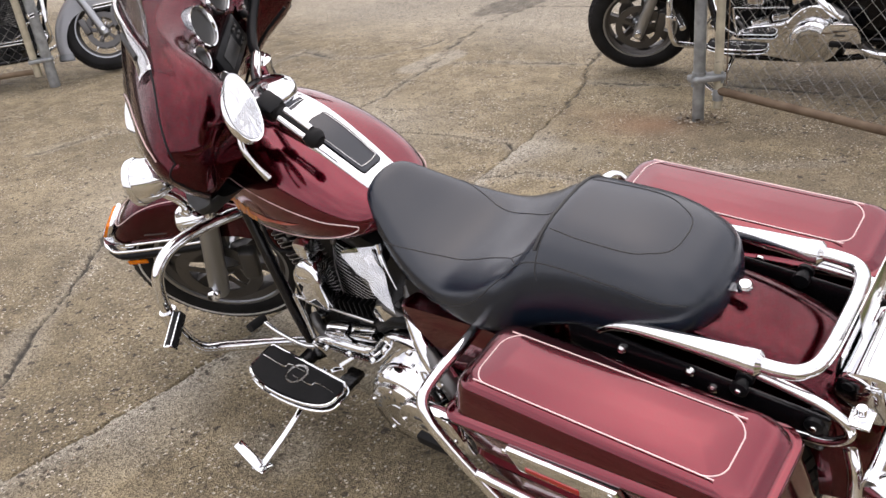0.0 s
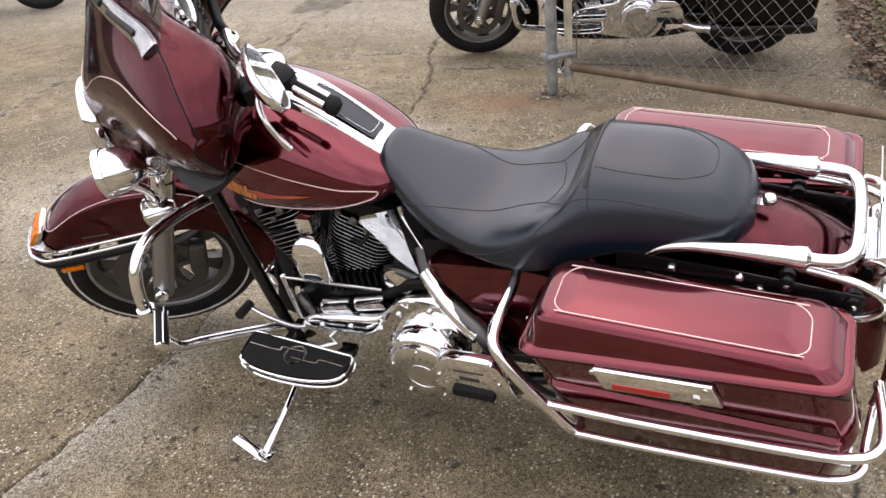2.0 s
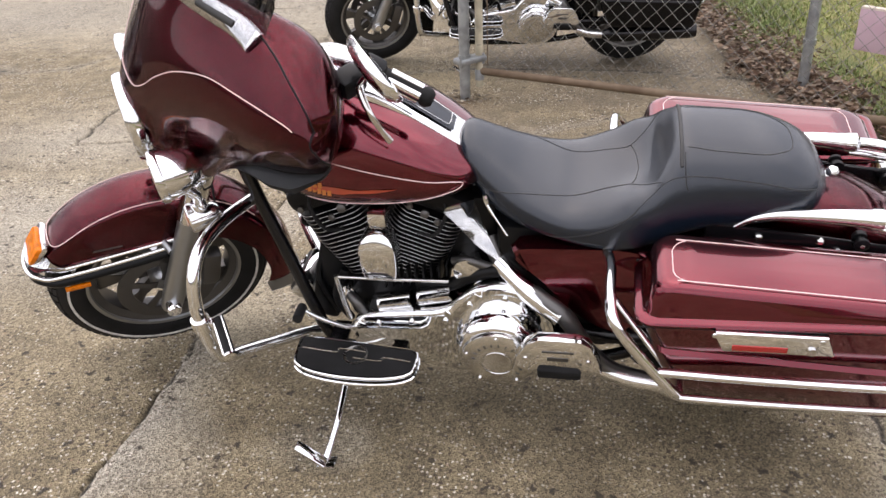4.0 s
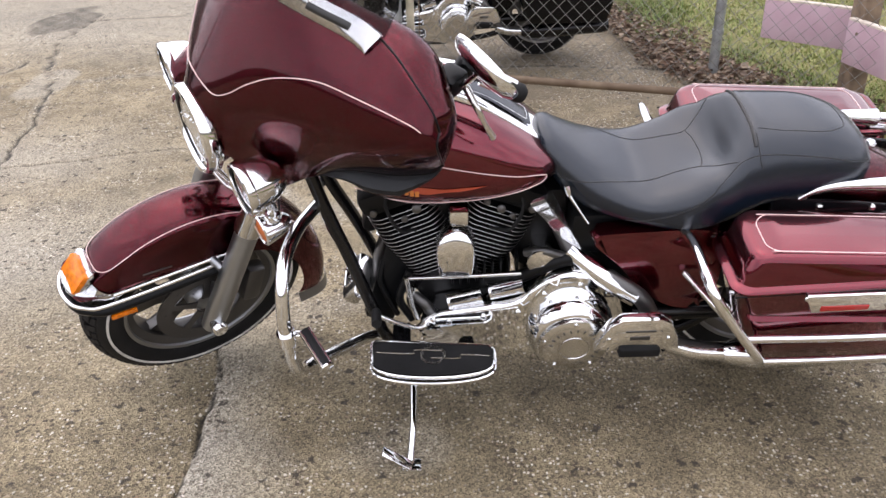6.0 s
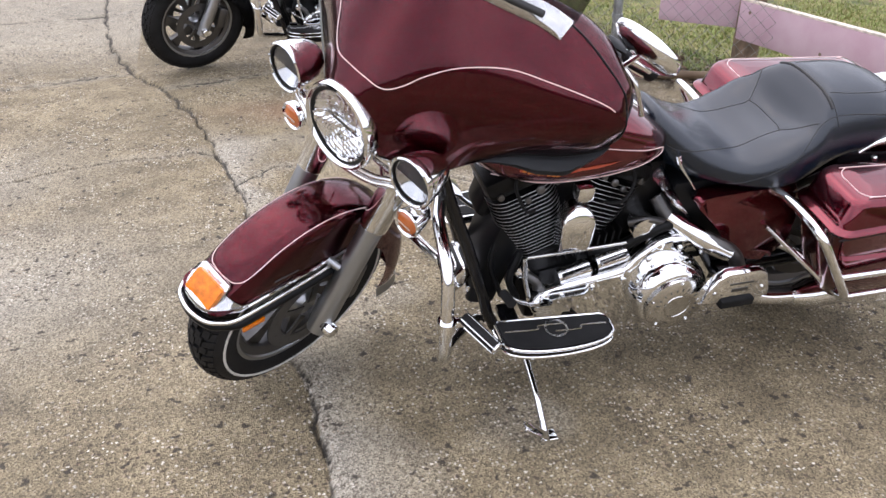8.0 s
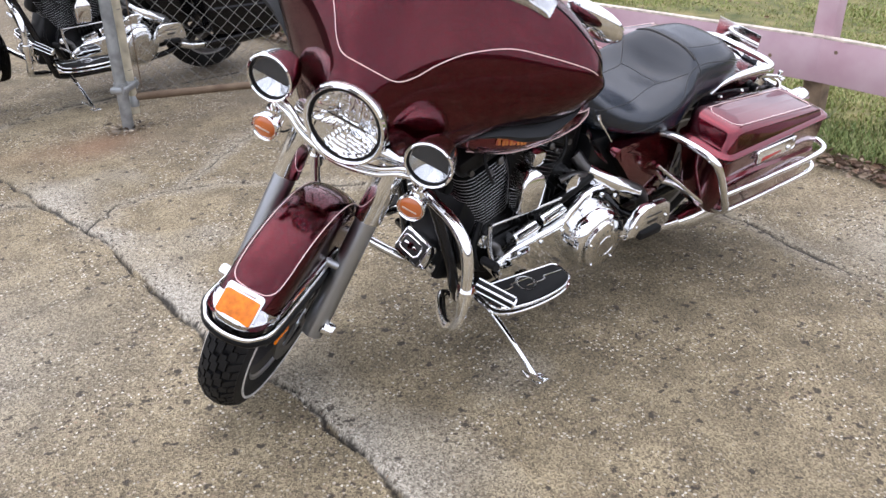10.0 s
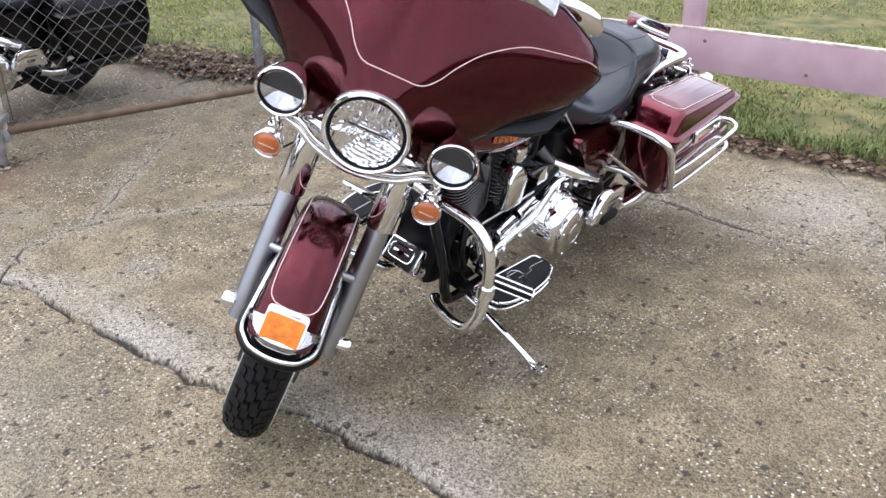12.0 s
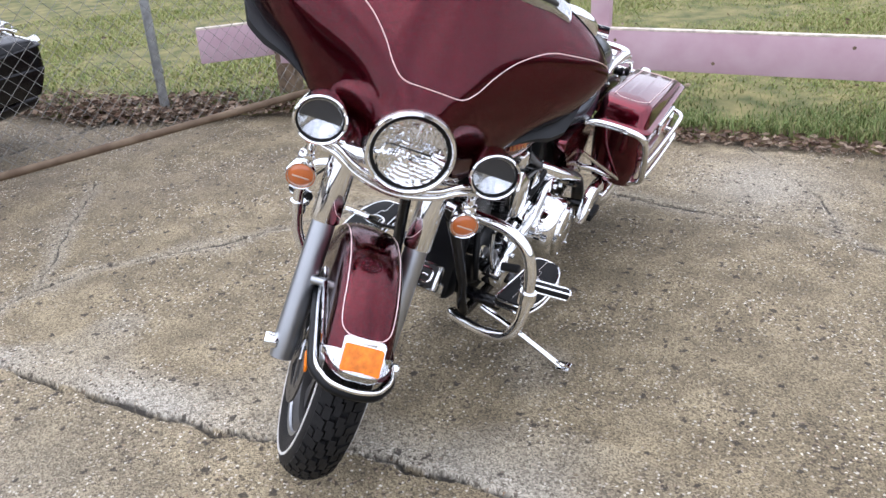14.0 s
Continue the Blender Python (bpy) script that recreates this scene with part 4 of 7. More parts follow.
    part("lens", lathe([(0.0, 0.003), (0.05, 0.001), (0.089, -0.005), (0.089, -0.008), (0.05, -0.002), (0.0, 0.0)], head, axis, 40), LENS, hl, "clear glass lens").visible_shadow = False
    for s in (1, -1):
        o = V((1.483, s * 0.222, 0.897))
        ax = V((1, s * 0.03, 0.02)).normalized()
        lamp = part("passing_lamp", lathe([(0.0, -0.105), (0.018, -0.104), (0.038, -0.09), (0.053, -0.062), (0.060, -0.03), (0.061, -0.008), (0.056, -0.008), (0.05, -0.03), (0.03, -0.065), (0.0, -0.075)], o, ax, 36), CHROME, root, "chrome auxiliary passing lamp", ST)
        part("trim_ring", lathe([(0.056, -0.006), (0.057, 0.003), (0.0605, 0.006), (0.064, 0.003), (0.065, -0.01), (0.062, -0.016), (0.056, -0.006)], o, ax, 40), CHROME, lamp)
        part("reflector", lathe([(0.0, -0.040), (0.015, -0.038), (0.030, -0.029), (0.042, -0.017), (0.0535, -0.006), (0.0545, -0.009), (0.04, -0.03), (0.02, -0.046), (0.0, -0.05)], o, ax, 40), BOWL, lamp)
        # added dark half-disc: imitates the dark upper half of the lamp's reflection
        half_moon = [(0.0505 * math.cos(radians(q)), 0.0505 * math.sin(radians(q)) + (0.0 if 2 < q < 178 else 0.001)) for q in range(0, 181, 9)]
        part("reflection_disc", plate(half_moon, 0.002, Matrix.Translation(o + ax * -0.0085 + V((0, 0, -0.004))) @ Matrix.Rotation(radians(90), 4, "Y") @ Matrix.Rotation(radians(90), 4, "Z"), 0.0), LINER, lamp, "added dark half-disc imitating the dark reflection in the lamp's upper half")
        part("bezel", lathe([(0.0525, -0.007), (0.053, -0.002), (0.057, 0.0), (0.057, -0.008), (0.0525, -0.007)], o, ax, 36), PLASTIC, lamp)
        part("lens", lathe([(0.0, 0.002), (0.03, 0.0), (0.05, -0.004), (0.05, -0.006), (0.03, -0.002), (0.0, 0.0)], o, ax, 32), LENS, lamp).visible_shadow = False
        q = V((1.455, s * 0.218, 0.722))
        ind = part("turn_signal", lathe([(0.0, -0.075), (0.012, -0.074), (0.024, -0.062), (0.033, -0.035), (0.0385, -0.008), (0.039, 0.0), (0.036, 0.004), (0.033, 0.0), (0.0, -0.004)], q, ax, 32), CHROME, root, "chrome bullet turn signal with an amber lens", ST)
        part("lens", lathe([(0.0, 0.009), (0.02, 0.007), (0.031, 0.001), (0.033, -0.004), (0.0, -0.004)], q, ax, 28), AMBERDULL, ind, "amber lens")
        part("emblem_bar", block((0.003, 0.042, 0.0035), Matrix.Translation(q + ax * 0.0092), 0.001), CREAM, ind)
        part("bracket", join(tube([q + V((-0.03, 0, 0.03)), q + V((-0.035, -s * 0.004, 0.07)), o + V((-0.03, -s * 0.005, -0.05))], 0.013, seg=14), lathe([(0.02, 0.0), (0.022, 0.01), (0.018, 0.02), (0.0, 0.022)], q + V((-0.033, 0, 0.03)), (0, 0, 1), 16)), CHROME, ind)
    bar = bmesh.new()
    for dz, dx in ((0.0, 0.0), (-0.017, 0.004)):
        tube([(1.45 + dx, -0.215, 0.842 + dz), (1.468 + dx, -0.16, 0.834 + dz), (1.478 + dx, -0.10, 0.804 + dz), (1.484 + dx, 0.0, 0.786 + dz), (1.478 + dx, 0.10, 0.804 + dz), (1.468 + dx, 0.16, 0.834 + dz), (1.45 + dx, 0.215, 0.842 + dz)], 0.0078, seg=10, bm=bar)
    part("lamp_bar", bar, CHROME, root, "chrome lamp mounting bar", ST)
    tree = bmesh.new()
    block((0.07, 0.33, 0.045), Matrix.Translation((1.40, 0, 0.80)) @ Matrix.Rotation(radians(-RAKE), 4, "Y"), 0.012, tree)
    block((0.08, 0.30, 0.04), Matrix.Translation((1.33, 0, 0.96)) @ Matrix.Rotation(radians(-RAKE), 4, "Y"), 0.012, tree)
    part("fork_yoke", tree, CHROME, root, "", ST)
    # fairing
    rows = fairing_rows()
    outer = loft(rows)
    bmesh.ops.solidify(outer, geom=list(outer.faces), thickness=0.004)
    fr = part("fairing", outer, paint, root, "glossy batwing fairing with a thin pinstripe", ST)
    if full:
        fairing_details(fr, root, ST, paint, rows)
    # --- body ---
    tank_rings = [ring(1.20, 0.055, 0.82, 0.92, 0.87), ring(1.17, 0.10, 0.765, 0.955, 0.85), ring(1.10, 0.148, 0.715, 0.985, 0.82, 2.7, 2.8), ring(1.00, 0.174, 0.700, 0.990, 0.80, 2.8, 3), ring(0.90, 0.181, 0.700, 0.965, 0.795, 2.85, 3), ring(0.80, 0.176, 0.708, 0.918, 0.79, 2.9, 3), ring(0.72, 0.158, 0.718, 0.864, 0.785, 2.9, 3), ring(0.66, 0.125, 0.728, 0.822, 0.778, 2.4, 2.6), ring(0.615, 0.06, 0.74, 0.80, 0.77)]
    tank_rows = smooth_rings(tank_rings, 40)
    tank = part("fuel_tank", loft(tank_rows, True, True), paint, root, "glossy teardrop fuel tank with a pinstripe and flame decal")
    if full:
        tank_details(root, tank, tank_rows)
    seat_rings = [ring(*r[:5], r[5], r[6], 40, r[7]) for r in SEAT]
    seat_rows = smooth_rings(seat_rings, 72)
    seat = part("seat", loft(seat_rows, True, True), LEATHER, root, "black two-up stitched vinyl seat")
    if full:
        seat_details(root, seat, seat_rows)
    for s in (1, -1):
        saddlebag(root, paint, s, full)
    rearf = []
    for k in range(33):
        a = 20 + 159 * k / 32
        ca, sa = math.cos(radians(a)), max(0.0, math.sin(radians(a)))
        row = []
        for y, d in ((0, 0), (0.05, 0.003), (0.085, 0.012), (0.108, 0.035), (0.114, 0.09)):
            row.append(V((((0.375 if a < 90 else 0.425) - d) * ca, y, 0.37 + (0.372 - d) * sa ** (1.0 if a < 90 else 0.55))))
        rearf.append([V((q.x, -q.y, q.z)) for q in row[:0:-1]] + row)
    sh = loft(rearf)
    bmesh.ops.solidify(sh, geom=list(sh.faces), thickness=0.003)
    part("rear_fender", sh, fp, root, "glossy rear fender between the bags")
    wheel(root, V((0, 0, 0.32)), None, False, line=full)
    engine(root, paint, full)
    chassis(root, paint, full)
    return root


SEAT = [  # x, half width, bottom, top, widest height, upper and lower roundness, dish
    (0.690, 0.035, 0.785, 0.826, 0.808, 2.2, 2.2, 0),
    (0.664, 0.078, 0.745, 0.852, 0.805, 2.2, 2.2, 0),
    (0.60, 0.122, 0.672, 0.815, 0.742, 2.4, 2.4, 0.0),
    (0.52, 0.156, 0.638, 0.765, 0.700, 2.7, 2.4, 0.0),
    (0.42, 0.184, 0.626, 0.736, 0.676, 3.0, 2.4, 0.010),
    (0.33, 0.200, 0.616, 0.770, 0.672, 3.2, 2.4, 0.030),
    (0.275, 0.200, 0.620, 0.816, 0.68, 3.2, 2.4, 0.070),
    (0.238, 0.192, 0.626, 0.840, 0.692, 3.0, 2.4, 0.076),
    (0.208, 0.184, 0.622, 0.864, 0.705, 2.8, 2.4, 0.040),
    (0.175, 0.174, 0.648, 0.872, 0.71, 2.7, 2.4, 0.0),
    (0.11, 0.162, 0.66, 0.872, 0.73, 2.8, 2.4, 0),
    (0.01, 0.155, 0.675, 0.864, 0.74, 2.8, 2.4, 0),
    (-0.07, 0.140, 0.69, 0.840, 0.745, 2.6, 2.4, 0),
    (-0.118, 0.110, 0.70, 0.808, 0.75, 2.4, 2.4, 0),
    (-0.145, 0.055, 0.72, 0.77, 0.745, 2.2, 2.2, 0),
]


def bag_ring(z, x0, x1, y0, y1, r=0.03, slope=0.0, n=6):
    """A rounded rectangle in plan at height z at its front, falling by slope per metre to the rear."""
    pts = rounded(x1 - x0, y1 - y0, r, n, (x0 + x1) / 2, (y0 + y1) / 2)
    return [V((x, y, z + slope * (x - x1))) for x, y in pts]


def saddlebag(root, paint, s, full):
    def put(name, bm, mat, parent, label=""):
        return part(name, mirrored(bm) if s < 0 else bm, mat, parent, label)
    def rim(x):
        return 0.642 - 0.045 * x
    def crown(x):
        return 0.7290 + 0.064 * x - 0.0195 * ((x + 0.04) / 0.23) ** 2
    body = [bag_ring(0.365, -0.33, 0.15, 0.225, 0.365, 0.04, 0.02), bag_ring(0.378, -0.345, 0.165, 0.213, 0.378, 0.04, 0.03), bag_ring(0.47, -0.36, 0.20, 0.202, 0.392, 0.04, 0.04), bag_ring(0.542, -0.37, 0.225, 0.198, 0.398, 0.04, 0.045), bag_ring(0.552, -0.372, 0.228, 0.198, 0.390, 0.04, 0.045), bag_ring(0.60, -0.352, 0.245, 0.196, 0.398, 0.04, 0.0)]
    body.append([V((q.x, q.y, rim(q.x) - 0.004)) for q in bag_ring(0, -0.338, 0.258, 0.196, 0.401, 0.04)])
    bag = put("saddlebag", loft(body, True, True), paint, root, "glossy hard saddlebag with a pinstriped lid")
    lid = []
    for x0, x1, y0, y1, r, f, dz in ((-0.342, 0.262, 0.191, 0.404, 0.040, 0, -0.003), (-0.345, 0.266, 0.189, 0.4075, 0.042, 0, 0.000), (-0.345, 0.266, 0.189, 0.4075, 0.042, 0, 0.004), (-0.342, 0.261, 0.191, 0.404, 0.041, 0, 0.008), (-0.335, 0.253, 0.196, 0.397, 0.038, 0, 0.0095), (-0.330, 0.248, 0.198, 0.392, 0.036, 0.04, 0.009), (-0.327, 0.245, 0.199, 0.390, 0.036, 0.20, 0.004), (-0.314, 0.231, 0.201, 0.383, 0.036, 0.84, 0.0), (-0.306, 0.223, 0.204, 0.378, 0.036, 0.94, 0.0), (-0.294, 0.214, 0.210, 0.371, 0.034, 0.985, 0.0), (-0.280, 0.204, 0.218, 0.362, 0.030, 1, 0), (-0.255, 0.180, 0.241, 0.339, 0.02, 1, 0.001), (-0.235, 0.160, 0.261, 0.319, 0.012, 1, 0.0015), (-0.222, 0.147, 0.274, 0.306, 0.006, 1, 0.0015)):
        lid.append([V((q.x, q.y, rim(q.x) * (1 - f) + crown(q.x) * f + dz)) for q in bag_ring(0, x0, x1, y0, y1, r, 0.0, 8)])
    top = put("lid", loft(lid, True, True), paint, bag)
    if not full:
        return
    ln = rounded(0.462, 0.130, 0.038, 8, -0.038, 0.298)
    put("pinstripe", stripe_on([(x, y, crown(x) + 0.0008) for x, y in ln], 0.0013, n=160, closed=True), STRIPE, top, "thin pale pinstripe")
    put("seam", tube([(q.x, q.y, q.z) for q in [V((w.x, w.y, rim(w.x) - 0.0035)) for w in bag_ring(0, -0.341, 0.261, 0.192, 0.404, 0.04)]], 0.0022, n=90, seg=6, closed=True), PLASTIC, bag)
    lat = bmesh.new()
    mm = Matrix.Translation((-0.008, 0.4095, 0.612)) @ Matrix.Rotation(radians(1.0), 4, "Y") @ Matrix.Rotation(radians(90), 4, "X")
    plate([(-0.128, -0.026), (0.092, -0.026), (0.113, 0.020), (0.110, 0.026), (-0.108, 0.026)], 0.018, mm, 0.004, lat)
    latch = put("latch", lat, CHROME, bag, "chrome saddlebag latch")
    put("reflector", block((0.11, 0.006, 0.016), Matrix.Translation((0.012, 0.4175, 0.599)) @ Matrix.Rotation(radians(1.0), 4, "Y"), 0.002), RED, latch, "red side reflector")
    put("lock", lathe([(0.0, 0.0), (0.010, 0.0), (0.010, 0.005), (0.004, 0.006), (0.0, 0.004)], (-0.090, 0.418, 0.602), (0, 1, 0), 16), DULLCHROME, latch)
    for x in (0.105, -0.105):
        put("screw", lathe([(0.0, 0.0), (0.006, 0.0), (0.005, 0.003), (0.0, 0.003)], (x, 0.418, 0.630), (0, 1, 0), 10), DULLCHROME, latch)
    # guard rails
    g = bmesh.new()
    tube([(0.33, 0.17, 0.640), (0.318, 0.24, 0.650), (0.318, 0.34, 0.652), (0.312, 0.392, 0.640), (0.290, 0.410, 0.606), (0.245, 0.414, 0.54), (0.195, 0.413, 0.47), (0.165, 0.410, 0.428), (0.153, 0.392, 0.405), (0.155, 0.34, 0.396), (0.18, 0.22, 0.412), (0.24, 0.15, 0.42)], 0.0125, n=80, bm=g)
    guard = put("bag_guard", g, CHROME, root, "chrome tubular saddlebag guard")
    put("upper_rail", tube([(0.205, 0.410, 0.495), (0.0, 0.420, 0.503), (-0.25, 0.426, 0.513), (-0.365, 0.422, 0.520), (-0.405, 0.39, 0.522), (-0.41, 0.33, 0.522), (-0.40, 0.24, 0.525)], 0.0105, n=50), CHROME, guard)
    put("lower_rail", tube([(0.152, 0.410, 0.415), (0.0, 0.417, 0.423), (-0.25, 0.422, 0.436), (-0.345, 0.418, 0.442), (-0.385, 0.39, 0.444), (-0.39, 0.33, 0.446), (-0.40, 0.25, 0.46)], 0.0095, n=50), CHROME, guard)
    put("strut", tube([(0.31, 0.20, 0.52), (0.165, 0.33, 0.40)], 0.008, seg=10), CHROME, guard)


def front_trim(fender, C):
    """Chrome and lamps on the front fender."""
    def at(a, r, y):
        return V((C.x + r * math.cos(radians(a)), y, C.z + r * math.sin(radians(a))))
    pts = [at(a, 0.3405, 0.0625) for a in range(63, 158, 6)]
    pts = [at(50.5, 0.3555, 0.0), at(50.8, 0.3550, 0.025), at(51.6, 0.3520, 0.043), at(55, 0.3450, 0.058)] + pts
    pts = [V((p.x, -p.y, p.z)) for p in pts[:0:-1]] + pts
    part("pinstripe", stripe_on(pts, 0.0012, n=140), STRIPE, fender, "thin pale pinstripe")
    # chrome cap round the front lip
    drop = ((0.0, 0.0), (0.03, 0.002), (0.052, 0.008), (0.068, 0.019), (0.076, 0.036), (0.079, 0.06))
    def lip(dz, out, y):
        f = (abs(y) / 0.084) ** 3.2
        return V((1.912 + out - 0.075 * f, y, 0.548 + dz - 0.006 * f))
    def face(a, y, out):
        d = float(np.interp(abs(y) * 0.94, [q[0] for q in drop], [q[1] for q in drop]))
        q = at(a, 0.354 + out - d, y)
        return V((q.x, y, max(q.z, 0.549 - 0.006 * (abs(y) / 0.084) ** 3.2)))
    ys = [0.084 * math.sin(radians(q)) for q in range(-90, 91, 6)]
    back = [V((1.80, -0.0845, 0.532)), V((1.825, -0.0845, 0.5355))]
    cap = []
    for row, dz in (([face(45.5, y, 0.0015) for y in ys], 0.010), ([face(42.5, y, 0.004) for y in ys], 0.006), ([lip(0.006, 0.002, y) for y in ys], 0.003), ([lip(-0.002, 0.005, y) for y in ys], -0.003), ([lip(-0.012, 0.004, y) for y in ys], -0.010)):
        cap.append([q + V((0, 0, dz)) for q in back] + row + [V((q.x, -q.y, q.z + dz)) for q in back[::-1]])
    b = loft(cap)
    bmesh.ops.solidify(b, geom=list(b.faces), thickness=0.003)
    part("chrome_tip", b, CHROME, fender, "chrome fender tip")
    mm = Matrix.Translation((1.874, 0, 0.571)) @ Matrix.Rotation(radians(47), 4, "Y")
    lm = part("fender_lamp", plate(rounded(0.075, 0.099, 0.008), 0.012, mm @ Matrix.Translation((-0.006, 0, -0.004)), 0.004), CHROME, fender, "chrome framed amber fender lamp")
    part("lens", plate(rounded(0.064, 0.091, 0.006), 0.016, mm @ Matrix.Translation((0.005, 0, 0.004)), 0.004), AMBER, lm, "amber plastic lens")
    part("badge", plate(rounded(0.010, 0.056, 0.004), 0.004, mm @ Matrix.Translation((-0.035, 0, 0.002)), 0.001), DULLCHROME, lm)
    for r, dz, out, mat, nm in ((0.006, -0.026, 0.017, CHROME, "trim_rail"), (0.014, -0.045, 0.008, PLASTIC, "bumper_strip")):
        side = [(1.53, 0.086, 0.482 + (dz + 0.03)), (1.64, 0.089, 0.490 + (dz + 0.03)), (1.76, 0.091, 0.502 + (dz + 0.03)), (1.84, 0.0915, 0.512 + (dz + 0.03))]
        front = [(1.912 + out - 0.07 * (abs(y) / 0.0915) ** 3, y, 0.548 + dz - 0.006 * (abs(y) / 0.0915) ** 3) for y in (0.086, 0.075, 0.05, 0.0, -0.05, -0.075, -0.086)]
        path = side + front + [(x, -y, z) for x, y, z in side[::-1]]
        part(nm, tube(path, r, n=80, seg=10), mat, fender)
    for s in (1, -1):
        part("side_rail", tube([(1.50, s * 0.083, 0.506), (1.66, s * 0.084, 0.520), (1.82, s * 0.085, 0.536)], 0.0045, n=24, seg=8), CHROME, fender)
        part("lower_rail", tube([(1.52, s * 0.088, 0.462), (1.60, s * 0.09, 0.468), (1.70, s * 0.09, 0.475)], 0.004, n=16, seg=8), CHROME, fender)
        part("side_reflector", block((0.066, 0.007, 0.016), Matrix.Translation((1.815, s * 0.101, 0.470)) @ Matrix.Rotation(radians(-8), 4, "Y"), 0.002), AMBER, fender, "amber side reflector")
        part("script", block((0.075, 0.002, 0.005), Matrix.Translation((1.70, s * 0.0806, 0.555)) @ Matrix.Rotation(radians(-10), 4, "Y"), 0.0008), DARKSTEEL, fender)
    plan = spline([(1.342, 0.0815, 0), (1.29, 0.082, 0), (1.252, 0.070, 0), (1.232, 0.040, 0), (1.226, 0.0, 0)], 14)
    plan = plan + [V((q.x, -q.y, 0)) for q in plan[-2::-1]]
    flap = loft([[V((q.x + dx, q.y * w, z)) for q in plan] for z, w, dx in ((0.170, 1.0, 0.0), (0.150, 1.02, -0.002), (0.124, 1.05, -0.004))])
    bmesh.ops.solidify(flap, geom=list(flap.faces), thickness=0.003)
    part("mud_flap", flap, SATIN, fender, "grey metal trim on the rear lip of the fender")



def skin(rows, u, v):
    """The point of a grid of rows at the fractions u and v."""
    a, b = u * (len(rows) - 1), v * (len(rows[0]) - 1)
    i, j = min(int(a), len(rows) - 2), min(int(b), len(rows[0]) - 2)
    f, g = a - i, b - j
    return (rows[i][j] * (1 - f) + rows[i + 1][j] * f) * (1 - g) + (rows[i][j + 1] * (1 - f) + rows[i + 1][j + 1] * f) * g


def on_side(rows, x, z, lift=0.0):
    """The point on the left flank of a lofted body at x and z."""
    xs = [r[0].x for r in rows]
    i = min(range(len(xs)), key=lambda k: abs(xs[k] - x))
    r = [q for q in rows[i] if q.y > 0]
    upper = z >= max(r, key=lambda q: q.y).z
    near = sorted(r, key=lambda q: abs(q.z - z))[:2]
    w = near[1].z - near[0].z
    f = 0.0 if abs(w) < 1e-6 else min(1.0, max(0.0, (z - near[0].z) / w))
    q = near[0] + (near[1] - near[0]) * f
    n = V((0, 0.9, 0.43 if upper else -0.25)).normalized()
    return V((x, q.y, z)) + n * lift


def on_top(rows, x, y, lift=0.0):
    """The point on top of a lofted body at x and y."""
    xs = [r[0].x for r in rows]
    i = min(range(len(xs)), key=lambda k: abs(xs[k] - x))
    r = rows[i]
    mid = sum(q.z for q in r) / len(r)
    top = sorted([q for q in r if q.z >= mid - 0.02], key=lambda q: q.y)
    z = float(np.interp(y, [q.y for q in top], [q.z for q in top]))
    return V((x, y, z + lift))


